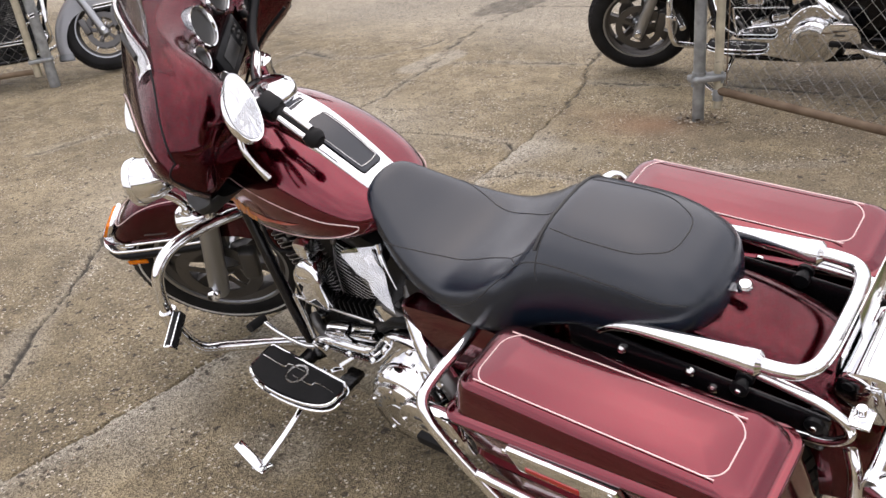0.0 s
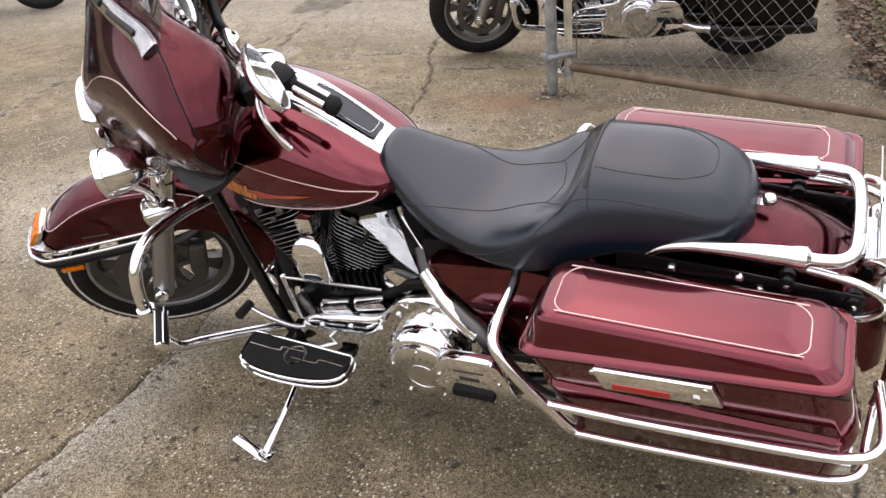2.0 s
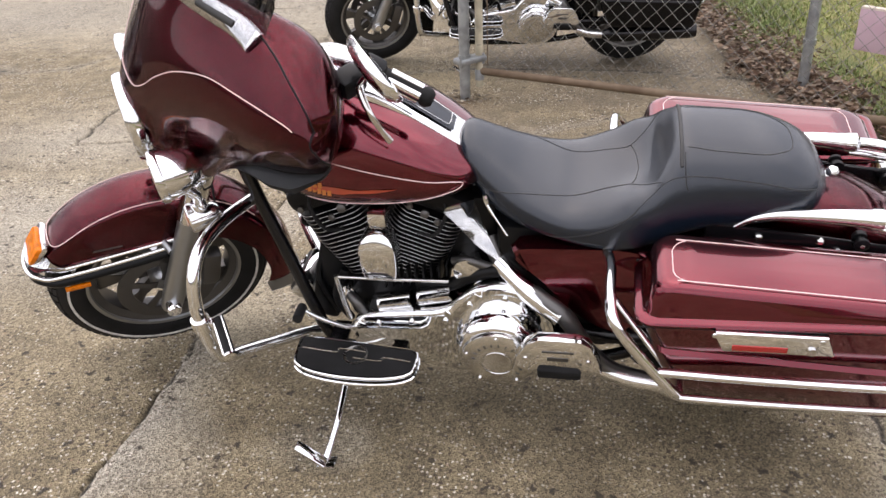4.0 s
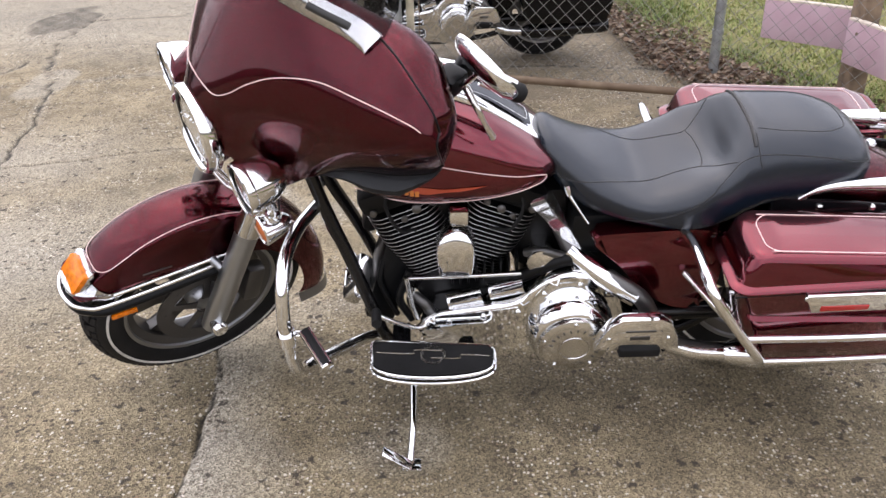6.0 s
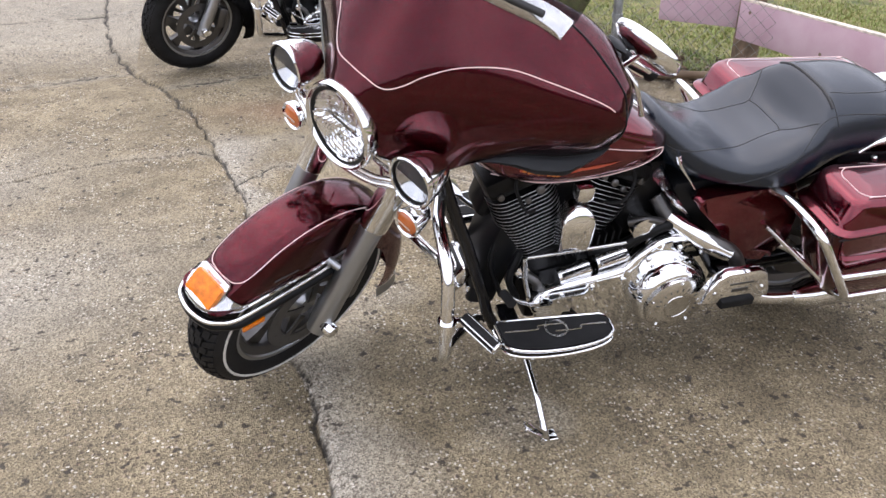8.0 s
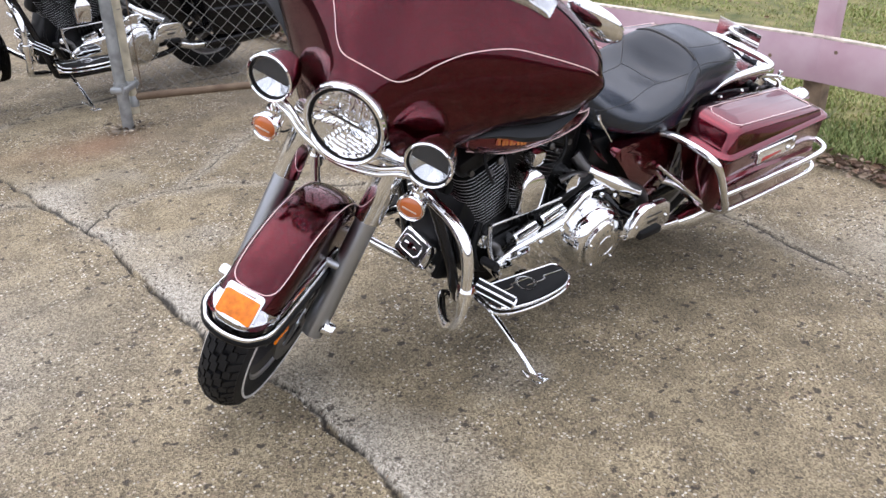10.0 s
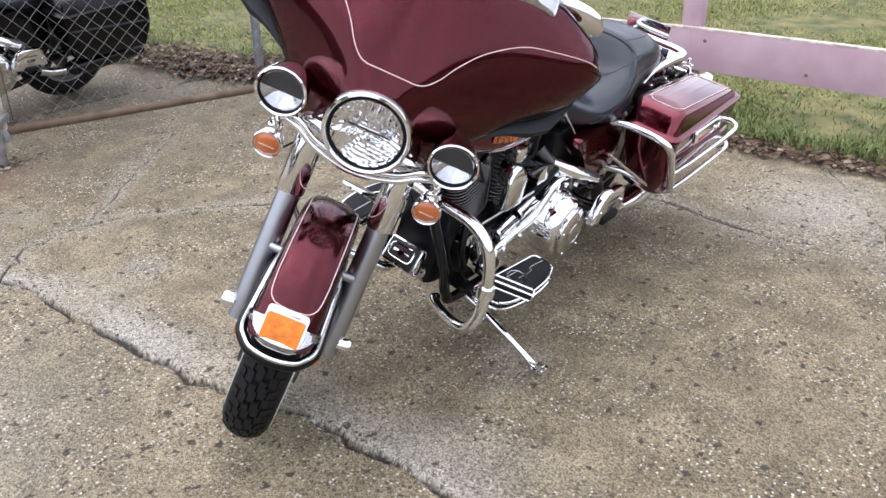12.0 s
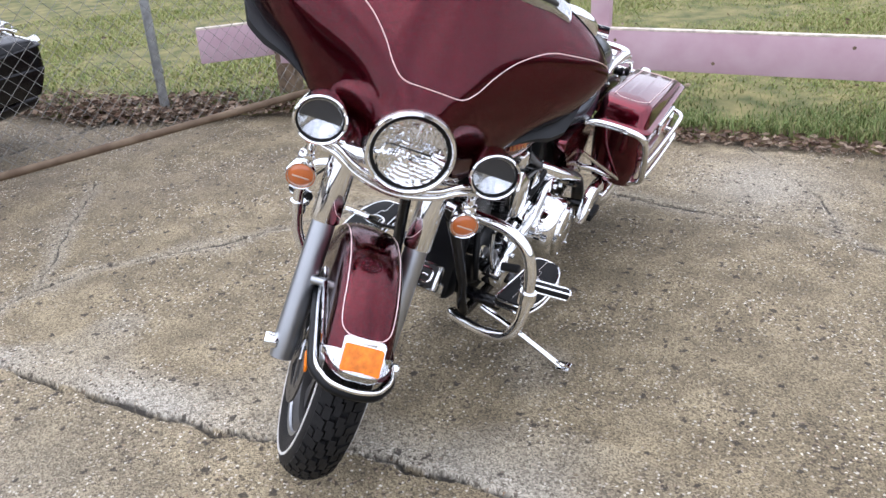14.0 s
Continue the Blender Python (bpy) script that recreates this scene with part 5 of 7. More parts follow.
def tank_details(root, tank, rows):
    path = [(1.13, 0.885), (1.01, 0.868), (0.88, 0.838), (0.75, 0.806), (0.68, 0.790), (0.662, 0.778), (0.68, 0.766), (0.75, 0.752), (0.86, 0.737), (1.0, 0.733), (1.12, 0.745)]
    for s in (1, -1):
        pts = [on_side(rows, x, z, 0.0008) for x, z in path]
        bm = stripe_on(pts, 0.0013, n=90)
        part("pinstripe", mirrored(bm) if s < 0 else bm, STRIPE, tank, "thin pale pinstripe")
        # tank badge as plain bars with a flame streak
        fl = bmesh.new()
        top, low = [], []
        for k in range(17):
            x = 1.065 - 0.26 * k / 16
            h = 0.022 * (1 - k / 16) ** 0.75 * (1 + 0.25 * math.sin(k * 1.1))
            zc = 0.792 - 0.012 * math.sin(k / 16 * 3)
            top.append(on_side(rows, x, zc + h * 0.55, 0.0015))
            low.append(on_side(rows, x, zc - h * 0.6, 0.0015))
        loft([top, low], bm=fl)
        part("flame_decal", mirrored(fl) if s < 0 else fl, FLAME, tank, "red and orange flame decal")
        for row, (x0, z0, k) in enumerate(((1.062, 0.804, 7), (1.058, 0.785, 8))):
            for i in range(k):
                q = on_side(rows, x0 - i * 0.0120 - row * 0.004, z0 - i * 0.0018, 0.003)
                bb = block((0.0095, 0.0014, 0.0135), Matrix.Translation(q) @ Matrix.Rotation(radians(12), 4, "X"), 0.0005)
                part("decal_bar", mirrored(bb) if s < 0 else bb, GOLD, tank)
    # console
    con = []
    for x, w, h in ((1.12, 0.045, 0.012), (1.06, 0.062, 0.020), (0.96, 0.062, 0.020), (0.86, 0.060, 0.017), (0.76, 0.056, 0.014), (0.69, 0.051, 0.011), (0.66, 0.046, 0.006)):
        base = on_top(rows, x, 0).z
        e = on_top(rows, x, w).z
        con.append([V((x, -w - 0.004, e - 0.006)), V((x, -w, e + h * 0.5)), V((x, -w * 0.8, base + h * 0.9)), V((x, 0, base + h)), V((x, w * 0.8, base + h * 0.9)), V((x, w, e + h * 0.5)), V((x, w + 0.004, e - 0.006))])
    console = part("tank_console", loft(fine(con, 30, 15)), CHROME, root, "chrome tank console with a black inset")
    ins = []
    def deck(x):
        return on_top(rows, x, 0).z + float(np.interp(x, [0.69, 0.76, 0.86, 0.96], [0.011, 0.014, 0.017, 0.020]))
    for x, w in ((0.918, 0.028), (0.908, 0.040), (0.80, 0.037), (0.708, 0.032), (0.694, 0.024)):
        z = deck(x) + 0.0014
        ins.append([V((x, -w, z - 0.0035)), V((x, -w * 0.93, z - 0.0006)), V((x, 0, z + 0.0006)), V((x, w * 0.93, z - 0.0006)), V((x, w, z - 0.0035))])
    part("inset", loft(fine(ins, 20, 9)), LEATHER, console, "black vinyl console inset")
    edge = [(0.905, 0.031), (0.89, 0.034), (0.80, 0.0315), (0.717, 0.0270), (0.704, 0.020)]
    loop = [(x, y) for x, y in edge] + [(x, -y) for x, y in edge[::-1]]
    part("stitching", tube([(x, y, deck(x) + 0.0018) for x, y in loop], 0.0010, n=60, seg=5, closed=True), DULLCHROME, console)
    z0 = on_top(rows, 0.985, 0).z
    part("fuel_cap", lathe([(0.0, 0.050), (0.02, 0.0495), (0.050, 0.045), (0.066, 0.037), (0.073, 0.027), (0.074, 0.015), (0.066, 0.0), (0.0, 0.0)], (0.985, 0, z0 + 0.004), (-0.06, 0, 1), 44), CHROME, console, "domed chrome cap")


def seat_details(root, seat, rows):
    hide = bvhtree.BVHTree.FromBMesh(loft(rows, True, True))
    def laid(pts, lift):
        out = []
        for q in spline(pts, 10 * len(pts)):
            near, n = hide.find_nearest(q)[:2]
            out.append(near + (n if n.dot(q - V((q.x, 0, 0.70))) > 0 else -n) * lift)
        return out
    def line(pts, r=0.0013):
        part("stitched_seam", tube(laid(pts, 0.0004), r, raw=True, seg=6), INK, seat)
    for s in (1, -1):
        def P(x, y):
            q = on_top(rows, x, y)
            return V((x, s * y, q.z))
        def Q(x, y, z):
            return V((x, s * y, z))
        line([Q(0.632, 0.100, 0.765), Q(0.608, 0.117, 0.756), Q(0.563, 0.128, 0.755), Q(0.50, 0.116, 0.745), Q(0.437, 0.096, 0.731), Q(0.371, 0.084, 0.733), Q(0.306, 0.078, 0.740), Q(0.277, 0.083, 0.748), Q(0.256, 0.102, 0.768), Q(0.240, 0.118, 0.788), Q(0.218, 0.143, 0.811)])
        line([Q(0.277, 0.083, 0.748), Q(0.266, 0.05, 0.745), Q(0.260, 0.0, 0.742)])
        line([Q(0.47, 0.172, 0.664), Q(0.425, 0.184, 0.676), Q(0.359, 0.194, 0.700), Q(0.296, 0.190, 0.734), Q(0.25, 0.169, 0.777), Q(0.218, 0.150, 0.809), Q(0.181, 0.143, 0.827), Q(0.121, 0.140, 0.828), Q(0.06, 0.140, 0.822), Q(0.002, 0.139, 0.814), Q(-0.06, 0.128, 0.795), Q(-0.105, 0.105, 0.780)])
        line([P(0.165, 0.082), P(0.10, 0.089), P(0.01, 0.087), P(-0.030, 0.070), P(-0.053, 0.050), P(-0.063, 0.026), P(-0.065, 0.0)])
        line([P(0.172, 0.095), P(0.171, 0.125), P(0.168, 0.150), P(0.162, 0.158)])
    part("notch", tube(laid([on_top(rows, 0.178, y) for y in (-0.125, -0.08, -0.04, 0, 0.04, 0.08, 0.125)], 0.0006), 0.0042, raw=True, seg=8), INK, seat)
    part("seat_bolt", join(lathe([(0.0, 0.0), (0.013, 0.0), (0.014, 0.004), (0.014, 0.012), (0.010, 0.017), (0.0, 0.018)], (-0.166, 0, 0.748), (-0.1, 0, 1), 20), block((0.05, 0.022, 0.004), Matrix.Translation((-0.151, 0, 0.748)) @ Matrix.Rotation(radians(8), 4, "Y"), 0.001)), CHROME, seat, "chrome seat bolt and tab")


INNER = [
    [(1.312, 0.0, 1.312), (1.25, 0.0, 1.305), (1.175, 0.0, 1.235), (1.155, 0.0, 1.17), (1.165, 0.0, 1.05), (1.19, 0.0, 0.98), (1.25, 0.0, 0.93)],
    [(1.278, 0.12, 1.306), (1.215, 0.12, 1.298), (1.16, 0.12, 1.235), (1.15, 0.12, 1.17), (1.16, 0.12, 1.05), (1.18, 0.12, 0.97), (1.24, 0.12, 0.90)],
    [(1.234, 0.195, 1.290), (1.18, 0.195, 1.282), (1.135, 0.195, 1.235), (1.115, 0.195, 1.17), (1.118, 0.195, 1.06), (1.14, 0.19, 0.97), (1.25, 0.18, 0.85)],
    [(1.186, 0.265, 1.270), (1.135, 0.268, 1.262), (1.082, 0.27, 1.225), (1.054, 0.27, 1.16), (1.050, 0.27, 1.07), (1.09, 0.265, 0.96), (1.322, 0.243, 0.873)],
    [(1.163, 0.335, 1.246), (1.113, 0.335, 1.238), (1.064, 0.338, 1.205), (1.043, 0.342, 1.14), (1.043, 0.34, 1.06), (1.085, 0.335, 0.985), (1.266, 0.325, 0.945)],
    [(1.152, 0.405, 1.212), (1.112, 0.404, 1.206), (1.076, 0.405, 1.178), (1.060, 0.408, 1.13), (1.064, 0.405, 1.07), (1.104, 0.400, 1.000), (1.199, 0.404, 0.970)],
    [(1.142, 0.458, 1.176), (1.112, 0.457, 1.170), (1.090, 0.456, 1.150), (1.081, 0.456, 1.115), (1.084, 0.454, 1.075), (1.104, 0.454, 1.028), (1.141, 0.459, 1.000)],
    [(1.138, 0.478, 1.140), (1.128, 0.479, 1.137), (1.119, 0.480, 1.128), (1.116, 0.480, 1.116), (1.112, 0.480, 1.090), (1.113, 0.478, 1.058), (1.120, 0.476, 1.032)],
    [(1.138, 0.478, 1.140), (1.146, 0.486, 1.138), (1.152, 0.493, 1.130), (1.154, 0.497, 1.120), (1.146, 0.495, 1.095), (1.133, 0.487, 1.060), (1.120, 0.476, 1.032)],
]


def fairing_details(fr, root, ST, paint, rows):
    half = rows[len(rows) // 2:]
    path = [(0, 3), (0.5, 2.98), (0.9, 2.95), (1.3, 3.05), (1.8, 3.35), (2.3, 3.80), (3.0, 4.22), (4.0, 4.42), (5.0, 4.42), (6.0, 4.45), (6.6, 4.42), (6.95, 4.3)]
    right = [skin(half, s / 8, v / 6) + V((0.0016, 0, 0.0010)) for s, v in path]
    for s in (1, -1):
        pts = [V((q.x, s * q.y, q.z)) for q in right]
        part("pinstripe", stripe_on(pts, 0.0012, n=120), STRIPE, fr, "thin pale pinstripe")
    # inner shell towards the rider
    hi = fine([[V(q) for q in r] for r in INNER], 26, 19)
    inner_rows = [[V((q.x, -q.y, q.z)) for q in r] for r in hi[:0:-1]] + hi
    b = loft(inner_rows)
    bmesh.ops.solidify(b, geom=list(b.faces), thickness=-0.003)
    inner = part("inner_fairing", b, paint, root, "maroon inner fairing with gauges and radio", ST)
    face = V((-1, 0, 0.12)).normalized()
    for y, z, r in ((0.068, 1.188, 0.052), (-0.068, 1.188, 0.052), (0.152, 1.075, 0.030), (-0.152, 1.075, 0.030), (0.178, 1.175, 0.030), (-0.178, 1.175, 0.030)):
        o = V((1.150 if abs(y) < 0.15 else 1.133, y, z))
        g = part("gauge", lathe([(r * 0.86, 0.004), (r * 0.9, 0.012), (r * 0.97, 0.013), (r * 1.03, 0.004), (r * 1.03, -0.012), (r * 0.86, -0.012), (r * 0.86, 0.004)], o, face, 36), CHROME, inner, "chrome ringed black gauge")
        part("gauge_face", lathe([(0.0, 0.003), (r * 0.88, 0.003), (r * 0.88, -0.004), (0.0, -0.004)], o, face, 30), GAUGEFACE, inner)
    rad = part("radio", block((0.03, 0.185, 0.085), Matrix.Translation((1.158, 0, 1.068)) @ Matrix.Rotation(radians(4), 4, "Y"), 0.006), PLASTIC, inner, "black radio with a small display")
    part("radio_screen", block((0.004, 0.085, 0.045), Matrix.Translation((1.1425, 0.02, 1.07)) @ Matrix.Rotation(radians(4), 4, "Y"), 0.001), GAUGEFACE, inner)
    for i in range(3):
        for j in range(2):
            part("radio_button", block((0.006, 0.012, 0.010), Matrix.Translation((1.142, -0.045 - j * 0.018, 1.045 + i * 0.022)), 0.002), DARKSTEEL, inner)
    res = part("brake_reservoir", lathe([(0.0, -0.050), (0.020, -0.050), (0.026, -0.036), (0.027, -0.004), (0.0, -0.004)], (1.165, -0.130, 1.024), (0, 0.1, 1), 26), PLASTIC, root, "dark brake fluid reservoir with a chrome lid")
    part("lid", lathe([(0.0, 0.008), (0.020, 0.007), (0.028, 0.003), (0.030, -0.004), (0.030, -0.012), (0.0, -0.012)], (1.165, -0.130, 1.024), (0, 0.1, 1), 28), CHROME, res, "chrome lid")
    part("ignition_switch", lathe([(0.0, 0.0), (0.026, 0.0), (0.026, 0.055), (0.030, 0.058), (0.031, 0.075), (0.024, 0.080), (0.0, 0.081)], (1.118, -0.018, 0.925), (-0.1, 0, 1), 26), CHROME, root, "chrome ignition switch knob", ST)
    # black gasket where the outer shell meets the inner one
    for s in (1, -1):
        seam = [V((r[-1].x, s * r[-1].y, r[-1].z)) for r in half if r[-1].y > 0.29] + [V((half[-1][k].x, s * half[-1][k].y, half[-1][k].z)) for k in range(len(half[-1]) - 2, 0, -3)] + [V((r[0].x, s * r[0].y, r[0].z)) for r in half[::-1] if r[0].y > 0.30]
        part("edge_gasket", tube(seam, 0.0022, raw=True, seg=8), PLASTIC, fr, "black edge gasket")
    # dark lip under the wings
    for s in (1, -1):
        edge = [skin(half, k / 60, 0.0) for k in range(20, 59)]
        strip = []
        for dx, dy, dz in ((-0.004, -0.008, 0.004), (0.008, 0.012, -0.006), (0.018, 0.026, -0.016), (0.012, 0.026, -0.034), (-0.010, 0.008, -0.050), (-0.08, -0.06, -0.050)):
            w = [max(0.02, min(1.0, (q.y - 0.27) / 0.09, (0.484 - q.y) / 0.07)) for q in edge]
            strip.append([V((q.x + dx * f, s * (q.y + dy * f), q.z + dz * f)) for q, f in zip(edge, w)])
        bb = loft(strip)
        bmesh.ops.solidify(bb, geom=list(bb.faces), thickness=0.003)
        part("wing_liner", bb, LINER, fr, "dark satin plastic wing liner")
    # windshield and its trim
    top = [r[-1] for r in rows if abs(r[-1].y) <= 0.305]
    low = [r[-3] for r in rows if abs(r[-1].y) <= 0.305]
    trim = []
    for t, w in zip(top, low):
        d = (w - t).normalized()
        n = V((0.62, t.y * 0.8, 0.75)).normalized()
        trim.append([t - d * 0.008 + n * 0.002, t - d * 0.006 + n * 0.009, t + d * 0.006 + n * 0.011, t + d * 0.034 + n * 0.011, t + d * 0.042 + n * 0.006, t + d * 0.044 + n * 0.001])
    b = loft(trim)
    bmesh.ops.solidify(b, geom=list(b.faces), thickness=0.002)
    tr = part("windshield_trim", b, CHROME, fr, "chrome windshield trim with dark slots")
    for s in (1, -1):
        for a0, a1 in ((0.06, 0.15), (0.165, 0.255)):
            pts = []
            for t, w in zip(top, low):
                if a0 <= s * t.y <= a1:
                    d = (w - t).normalized()
                    n = V((0.62, t.y * 0.8, 0.75)).normalized()
                    pts.append(t + d * 0.019 + n * 0.0065)
            if len(pts) > 2:
                part("slot", tube(pts, 0.0095, raw=True, seg=10), INK, tr)
        e = top[-1] if s > 0 else top[0]
        part("screw", lathe([(0.0, 0.0), (0.007, 0.0), (0.006, 0.004), (0.0, 0.005)], e + V((0.012, -s * 0.018, 0.004)), (0.6, s * 0.25, 0.7), 12), DULLCHROME, tr)
    shield = []
    for t in top:
        h = 0.26 * (1 - abs(t.y / 0.33) ** 3.5)
        shield.append([t + V((-0.002, 0, -0.01)) + V((-0.55 * h * f, 0, h * f)) for f in (0, 0.33, 0.66, 1.0)])
    b = loft(shield)
    bmesh.ops.solidify(b, geom=list(b.faces), thickness=0.004)
    part("windshield", b, SMOKE, root, "smoked acrylic windshield", ST)
    # bars, grips, levers, mirrors
    for s in (1, -1):
        def M(p):
            return V((p[0], s * p[1], p[2]))
        part("handlebar", tube([M((1.10, 0.0, 1.03)), M((1.085, 0.08, 1.03)), M((1.05, 0.16, 1.045)), M((0.995, 0.25, 1.078)), M((0.945, 0.328, 1.094))] if s > 0 else [V((1.10, 0.0, 1.03)), V((1.118, -0.05, 1.035)), V((1.122, -0.14, 1.06)), V((1.10, -0.24, 1.09)), V((1.04, -0.30, 1.09)), V((0.945, -0.31, 1.072))], 0.0135, n=40), CHROME if s > 0 else PLASTIC, root, "chrome handlebar" if s > 0 else "handlebar wrapped in black wiring", ST)
        g0, g1 = M((0.948, 0.325, 1.094)), M((0.862, 0.393, 1.043))
        d = (g1 - g0).normalized()
        grip = part("grip", lathe([(0.0, 0.0), (0.022, 0.0), (0.0225, 0.006), (0.018, 0.010), (0.0185, 0.10), (0.0225, 0.105), (0.0225, 0.118), (0.015, 0.128), (0.0, 0.13)], g0, d, 24), RUBBER, root, "black rubber and chrome hand grip", ST)
        side = d.orthogonal().normalized()
        for k in range(4):
            o = Matrix.Rotation(2 * math.pi * k / 4 + 0.4, 3, d) @ side
            part("grip_strip", tube([g0 + d * 0.02 + o * 0.0155, g0 + d * 0.097 + o * 0.0155], 0.0085, seg=12), CHROME, grip)
        part("switch_housing", block((0.05, 0.055, 0.05), Matrix.Translation(g0 - d * 0.02) @ d.to_track_quat("Y", "Z").to_matrix().to_4x4(), 0.012), PLASTIC, root, "black switch housing", ST)
        part("lever", tube([M((0.995, 0.335, 1.112)), M((1.012, 0.39, 1.120)), M((1.010, 0.428, 1.098)), M((0.996, 0.447, 1.058)), M((0.981, 0.457, 1.024))], [0.010, 0.009, 0.007, 0.006, 0.0085], n=30, seg=10), DULLCHROME, root, "polished hand lever", ST)
        part("lever_perch", block((0.062, 0.058, 0.050), Matrix.Translation(M((1.022, 0.338, 1.112))) @ Matrix.Rotation(radians(20 * s), 4, "Z"), 0.012), PLASTIC, root, "black lever perch", ST)
        mc = M((0.974, 0.396, 1.180))
        nrm = V((-0.90, -s * 0.10, 0.43)).normalized()
        lat = V((-0.18, s * 0.92, -0.32))
        lat = (lat - nrm * lat.dot(nrm)).normalized()
        upm = nrm.cross(lat)
        out = []
        for k in range(32):
            a = 2 * math.pi * k / 32
            out.append(lat * 0.090 * math.cos(a) + upm * (0.049 * math.sin(a) * (1 + 0.18 * math.cos(a))))
        mrows = [[mc + q * f - nrm * h for q in out] for f, h in ((0.93, -0.003), (0.985, -0.004), (1.0, 0.0), (0.98, 0.010), (0.80, 0.022), (0.4, 0.030), (0.05, 0.032))]
        mir = part("mirror", loft(mrows, True, True), CHROME, root, "chrome teardrop mirror", ST)
        part("mirror_glass", loft([[mc + q * f + nrm * 0.0045 for q in out] for f in (0.92, 0.5, 0.02)], True, True), MIRROR, mir)
        part("mirror_stem", tube([mc - nrm * 0.025, mc - nrm * 0.045 + M((0.0, -0.03, -0.04)), M((0.985, 0.325, 1.105))], 0.0065, n=16, seg=10), CHROME, mir)
    # cables
    for k, p in enumerate(([(1.0, 0.22, 1.05), (1.12, 0.16, 1.0), (1.24, 0.09, 0.88), (1.30, 0.07, 0.74)], [(0.99, 0.24, 1.06), (1.10, 0.20, 0.98), (1.20, 0.12, 0.86), (1.26, 0.06, 0.76)], [(1.05, -0.18, 1.03), (1.15, -0.14, 0.97), (1.25, -0.08, 0.86), (1.33, -0.09, 0.70)])):
        part("cable", tube(p, 0.0045, n=24, seg=8), RUBBER, root, "", ST)
    for s in (1, -1):
        part("lamp_wire", tube([(1.42, s * 0.214, 0.73), (1.40, s * 0.19, 0.69), (1.38, s * 0.15, 0.73), (1.385, s * 0.10, 0.80)], 0.003, n=24, seg=6), RUBBER, root, "", ST)


def engine(root, paint, full):
    crank = V((0.885, 0, 0.34))
    part("crankcase", join(lathe([(0.0, -0.10), (0.115, -0.10), (0.13, -0.08), (0.13, 0.08), (0.115, 0.10), (0.0, 0.10)], crank, (0, 1, 0), 36), block((0.30, 0.21, 0.17), Matrix.Translation((0.55, -0.02, 0.34)), 0.03)), ENGINE, root, "black enamel engine crankcase")
    part("oil_pan", block((0.52, 0.20, 0.07), Matrix.Translation((0.70, 0, 0.215)), 0.02), ENGINE, root)
    for a in (22.5, -22.5):
        d = V((math.sin(radians(a)), 0, math.cos(radians(a))))
        o = crank + d * 0.105
        cyl = part("cylinder", lathe([(0.0, 0.0), (0.058, 0.0), (0.058, 0.26), (0.0, 0.26)], o, d, 28), ENGINE, root, "black finned cylinder with bright fin edges")
        turn = Matrix.Translation(o) @ Matrix.Rotation(radians(a), 4, "Y")
        for k in range(17):
            h = 0.018 + 0.0136 * k
            w = 0.158 + 0.03 * min(1.0, k / 10)
            dep = 0.185 + 0.02 * min(1.0, k / 8)
            part("cooling_fin", plate(rounded(w, dep, 0.05), 0.0036, turn @ Matrix.Translation((0, 0.0, h)), 0.0012), ENGINE, cyl)
            part("fin_edge", tube([(x, y, 0.0) for x, y in rounded(w + 0.0006, dep + 0.0006, 0.05)], 0.0006, n=36, seg=5, closed=True), FINEDGE, cyl, "bright machined fin edge", turn @ Matrix.Translation((0, 0, h + 0.001)))
        part("rocker_box", block((0.185, 0.21, 0.07), turn @ Matrix.Translation((0, 0, 0.282)), 0.025), ENGINE, cyl)
        for x in (-0.06, 0.06):
            part("head_bolt", lathe([(0.0, 0.0), (0.009, 0.0), (0.009, 0.012), (0.0, 0.014)], turn @ V((x, 0.10, 0.265)), (0, 1, 0.2), 10), DARKSTEEL, cyl)
    part("engine_core", join(block((0.30, 0.15, 0.36), Matrix.Translation((0.885, 0, 0.53)), 0.03), block((0.14, 0.16, 0.26), Matrix.Translation((0.66, 0, 0.57)), 0.03)), ENGINE, root, "black enamel engine castings between the cylinders")
    part("front_mass", join(block((0.09, 0.17, 0.30), Matrix.Translation((1.055, 0, 0.40)) @ Matrix.Rotation(radians(-16), 4, "Y"), 0.02), block((0.045, 0.11, 0.14), Matrix.Translation((1.085, 0, 0.62)) @ Matrix.Rotation(radians(-16), 4, "Y"), 0.02)), PLASTIC, root)
    # chrome primary cover with its round clutch cover
    out = [(0.445, 0.33), (0.447, 0.39), (0.472, 0.45), (0.52, 0.49), (0.575, 0.505), (0.63, 0.495), (0.668, 0.46), (0.70, 0.418), (0.74, 0.402), (0.90, 0.382), (0.955, 0.362), (0.978, 0.318), (0.955, 0.268), (0.90, 0.240), (0.72, 0.210), (0.58, 0.190), (0.50, 0.215), (0.455, 0.27)]
    outs = [(p.x, p.y) for p in spline([(x, z, 0) for x, z in out], 72, True)]
    P = Matrix.Translation((0, 0.150, 0)) @ Matrix.Rotation(radians(90), 4, "X") @ Matrix.Diagonal((1, 1, 1, 1))
    prim = part("primary_cover", plate(outs, 0.09, P, 0.018), CHROME, root, "mirror-polished chrome primary cover")
    bead = [(0.972, 0.318), (0.945, 0.352), (0.90, 0.372), (0.82, 0.386), (0.745, 0.397), (0.70, 0.416), (0.668, 0.452), (0.628, 0.485), (0.575, 0.496), (0.52, 0.481), (0.476, 0.445)]
    part("cover_bead", tube([(x, 0.176, z) for x, z in bead], 0.017, n=60, seg=14), CHROME, prim)
    dc = (0.580, 0.2, 0.333)
